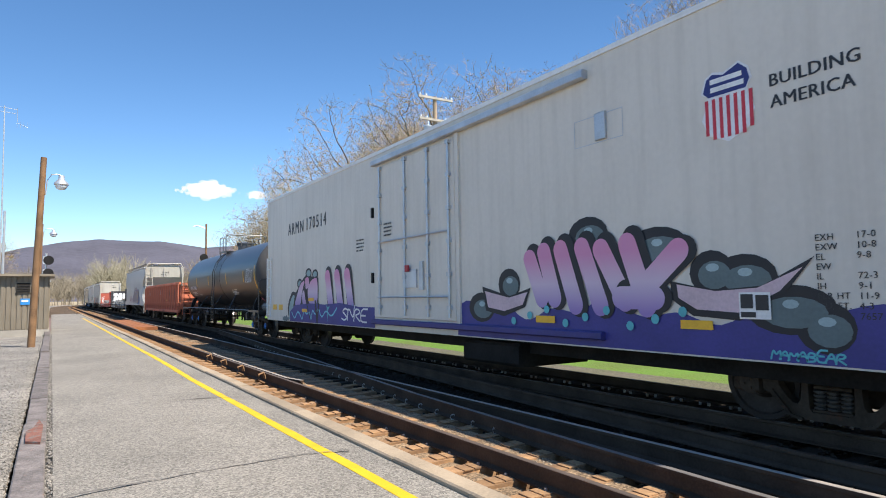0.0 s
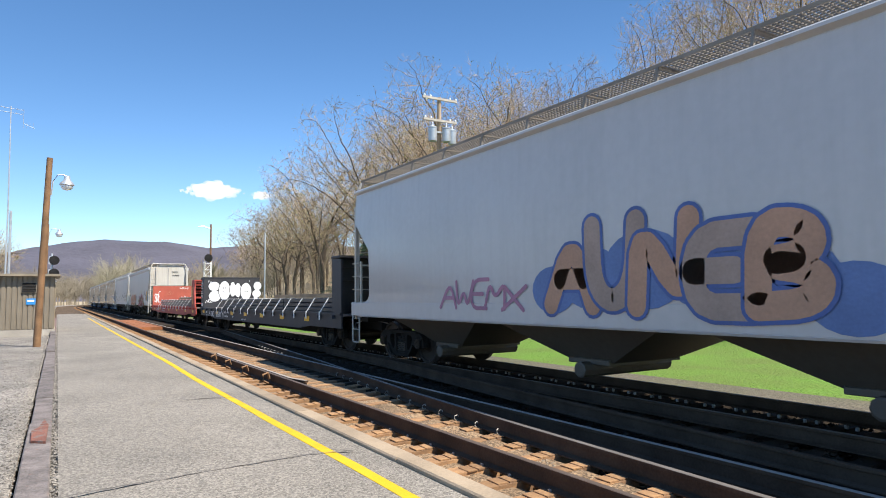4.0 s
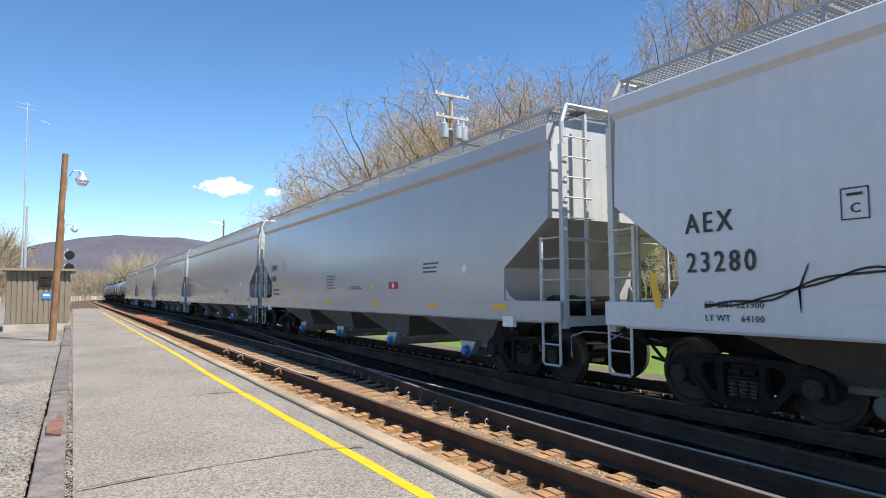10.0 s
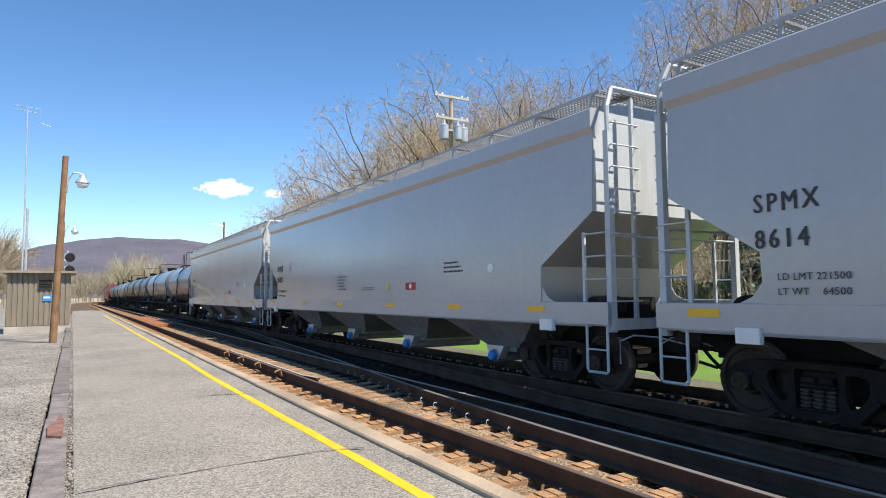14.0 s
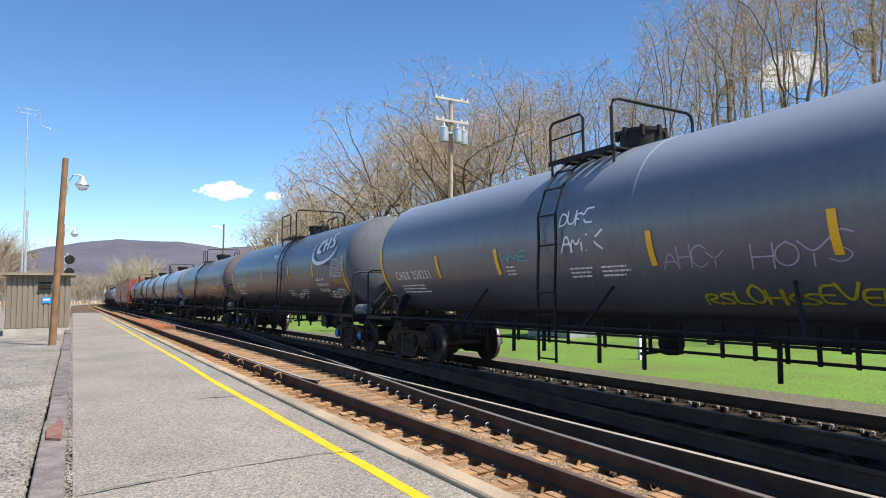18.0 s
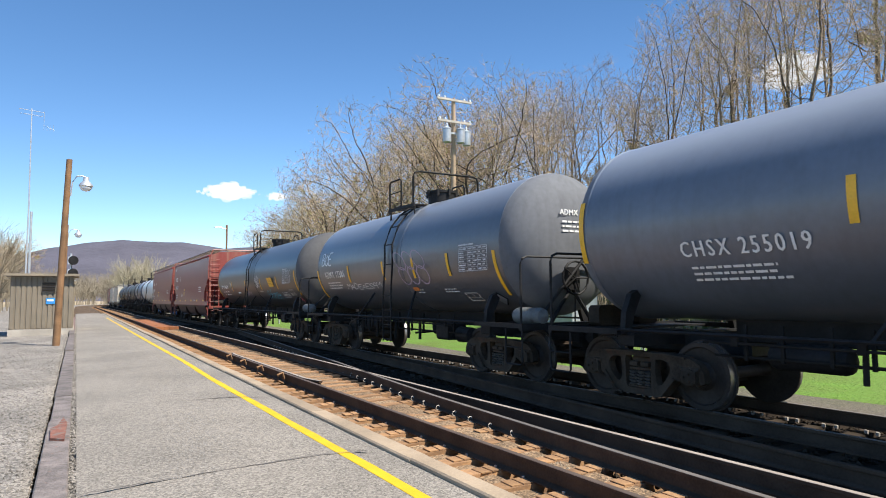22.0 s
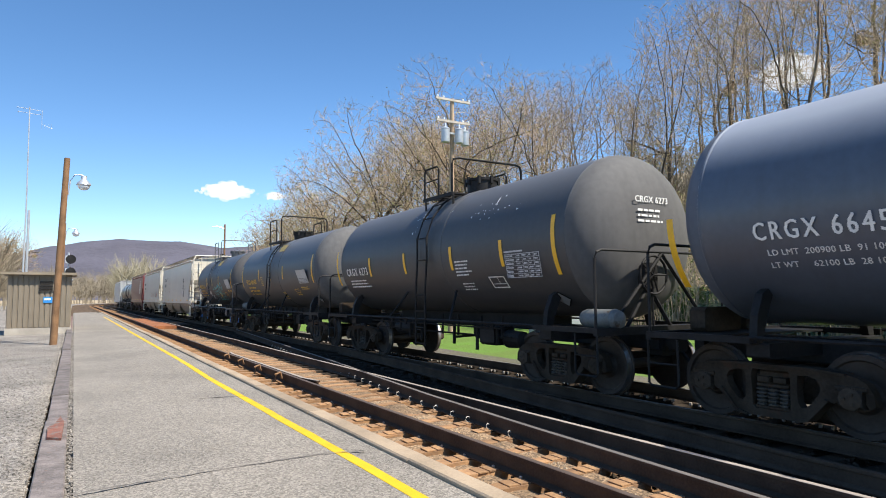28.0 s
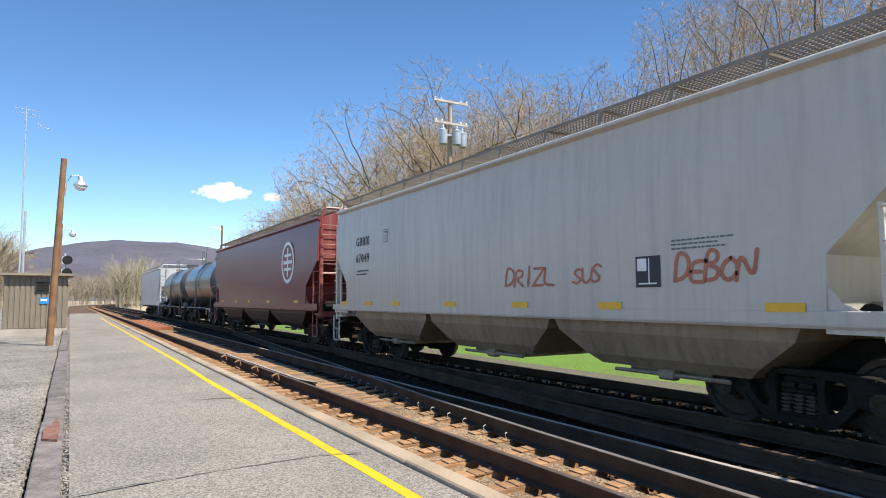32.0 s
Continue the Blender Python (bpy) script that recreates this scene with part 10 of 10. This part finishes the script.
flat("blank_plate", [rect(0, 0, .15, .18)], M["galv"], c, side_m(-1.504, 8.57, 0.84))
for y in (9.3, 6.0, 2.86, 0.48, -2.0, -4.6, -7.2):
    plate(c, -1.504, y, 0.84, 0.46, 0.16, M["reflector"])
load_a = bundles(-8.9, 6.0, 1.14, 1.56, 5.8, 1.19, True)

c, h = flat5, F5L / 2
sh = Shape()
sh.box(-1.5, 1.5, h - 0.42, h - 0.30, 1.10, 2.70, c=0.02)
bk = part("bulkhead", sh, mat("orange_bulkhead", (0.40, 0.085, 0.05), 0.6, var=0.15, scale=1.2, fine=14, bump=0.05, streak=0.2, grime=(0.2, 0.06, 0.04)), c, "orange-red steel bulkhead wall")
for sx in (-1, 1):
    part("bulkhead_post", Shape().prism([(h - 0.30, 0.75), (h, 0.75), (h, 2.3), (h - 0.2, 2.68), (h - 0.30, 2.68)], sx * 1.5, sx * 1.42, axis="x"), F5C, bk)
tag(c, end_m(-1.4, h - 0.424, 1.35), "SRE", 0.45, 0.75, PAINT["white"], 43, 0.03, 0.0)
tag(c, end_m(0.55, h - 0.424, 2.45), "WRAS", 0.7, 0.16, PAINT["white"], 44, 0.014)
tag(c, end_m(0.7, h - 0.424, 1.6), "WIBS", 0.75, 0.26, PAINT["white"], 45, 0.02)
tag(c, end_m(-0.5, h - 0.424, 1.95), "KBN", 0.5, 0.3, PAINT["rustred"], 46, 0.016)
# front bulkhead: deep frame with side plates and shelves of ribs
fb = part("bulkhead", Shape().box(-1.5, 1.5, -h + 1.30, -h + 1.38, 1.10, 2.66), F5C, c, "red-brown framed steel bulkhead")
for sx in (-1, 1):
    part("bulkhead_post", Shape().prism([(-h + 1.34, 0.62), (-h + 0.38, 0.62), (-h + 0.38, 1.2), (-h + 0.62, 2.64), (-h + 1.34, 2.66)], sx * 1.5, sx * 1.43, axis="x"), F5C, fb)
for k in range(4):
    part("bulkhead_rib", Shape().box(-1.43, -0.35, -h + 0.66, -h + 1.30, 1.30 + k * 0.36, 1.35 + k * 0.36), F5C, fb)
for x in (-0.35, 0.22):
    part("bulkhead_stud", Shape().box(x - 0.05, x + 0.05, -h + 0.62, -h + 1.30, 1.1, 2.62), F5C, fb)
# dark sheet put in for the shade inside the open frame
part("back_panel", Shape().box(-1.42, 0.2, -h + 1.26, -h + 1.296, 1.12, 2.6), M["under"], fb, "dark panel standing in for the shaded recess")
part("gear_panel", Shape().box(0.28, 1.43, -h + 0.70, -h + 0.76, 1.12, 1.85, c=0.01), F5C, fb)
part("gear_box", Shape().box(0.42, 0.82, -h + 0.52, -h + 0.74, 1.95, 2.45, c=0.05), F5C, fb)
part("bulkhead_cap", Shape().box(-1.5, 1.5, -h + 0.58, -h + 1.38, 2.62, 2.70, c=0.02), F5C, fb)
sh = Shape().tube([(0.62 + 0.28 * math.cos(math.tau * i / 20), -h + 0.47, 2.28 + 0.28 * math.sin(math.tau * i / 20)) for i in range(21)], 0.025, 6)
for i in range(6):
    sh.tube([(0.62, -h + 0.5, 2.28), (0.62 + 0.27 * math.cos(math.tau * i / 6), -h + 0.47, 2.28 + 0.27 * math.sin(math.tau * i / 6))], 0.022, 5)
part("brake_wheel", sh, F5C, fb, "spoked hand brake wheel", 40)
part("brake_chain", Shape().tube([(0.5, -h + 0.6, 2.0), (0.1, -h + 0.5, 1.7), (0.0, -h + 0.5, 1.0)], 0.03, 5), M["under"], fb)
part("crossover_step", Shape().box(-1.4, 0.2, -h + 0.1, -h + 0.55, 1.02, 1.06), M["timber"], c, "worn crossover step")
sh = Shape()
ladder(sh, -1.2, -h + 0.55, 0.95, 2.6, 0.5, "x", 5)
part("end_ladder", sh, F5C, c)
flat("safety_stripe", [rect(0, 0, .1, 1.0)], M["reflector"], c, side_m(-1.506, -h + 1.1, 1.3))
stencil(c, side_m(-1.504, 6.92, 0.74), ["ALY 91349"], 0.30, M["offwhite"])
tag(c, side_m(-1.504, 3.95, 0.72), "VURD", 0.7, 0.26, PAINT["lilac"], 47)
stencil(c, side_m(-1.504, 3.19, 0.88), ["LD LMT 204500", "LT WT 81500"], 0.11, M["offwhite"])
small_print(c, side_m(-1.504, 8.5, 0.8), 1, 1.2, 0.06, M["offwhite"], 64)
for y in (8.3, 4.97, 0.46, -3.0, -6.3, -8.8):
    plate(c, -1.504, y, 0.80, 0.45, 0.13, M["reflector"])
load_b = bundles(-8.0, 6.45, 1.14, 1.56, 5.35, 1.2, True)
CARS.append((load_a, (72.9 + 92.2) / 2 * K, 92.2 * K - 72.9 * K))
CARS.append((load_b, (93.7 + 112.4) / 2 * K, 112.4 * K - 93.7 * K))

# stripe and notice on the red flatcar's rear post
part("end_reflector", Shape().box(-1.516, -1.502, F5L / 2 - 0.36, F5L / 2 - 0.27, 1.45, 2.6), M["reflector"], flat5, "tall amber end stripe")
stencil(flat5, side_m(-1.506, F5L / 2 - 0.12, 2.42), ["LIFT", "HERE"], 0.1, M["offwhite"], 1.2)


# ---- what moves: the train runs through, its wheels turn ----
def motions():
    for car, mark, length in CARS:
        rows = []
        spread = length / 2 - 1.8
        for i in range(65):
            t = i * 0.5
            s = mark - SPEED * t
            xf, yf, _ = along(s - spread)
            xr, yr, _ = along(s + spread)
            a = math.atan2(xr - xf, yr - yf)
            rows.append((t, pose((xf + xr) / 2, (yf + yr) / 2, 0, 0, 0, -math.degrees(a))))
        walk(car, rows)
    turn = SPEED / WHEEL_R
    lead = {}
    for w, k in WHEELSETS:
        if k not in lead:
            y = WB * (-1, 1)[k]
            walk(w, [(i / FPS, Matrix.Translation((0, y, WHEEL_R)) @ Matrix.Rotation(turn * i / FPS, 4, "X")) for i in range(32 * FPS + 1)])
            lead[k] = w
        else:
            src = lead[k].animation_data
            w.rotation_mode = "QUATERNION"
            ad = w.animation_data_create()
            ad.action = src.action
            ad.action_slot = src.action_slot


motions()
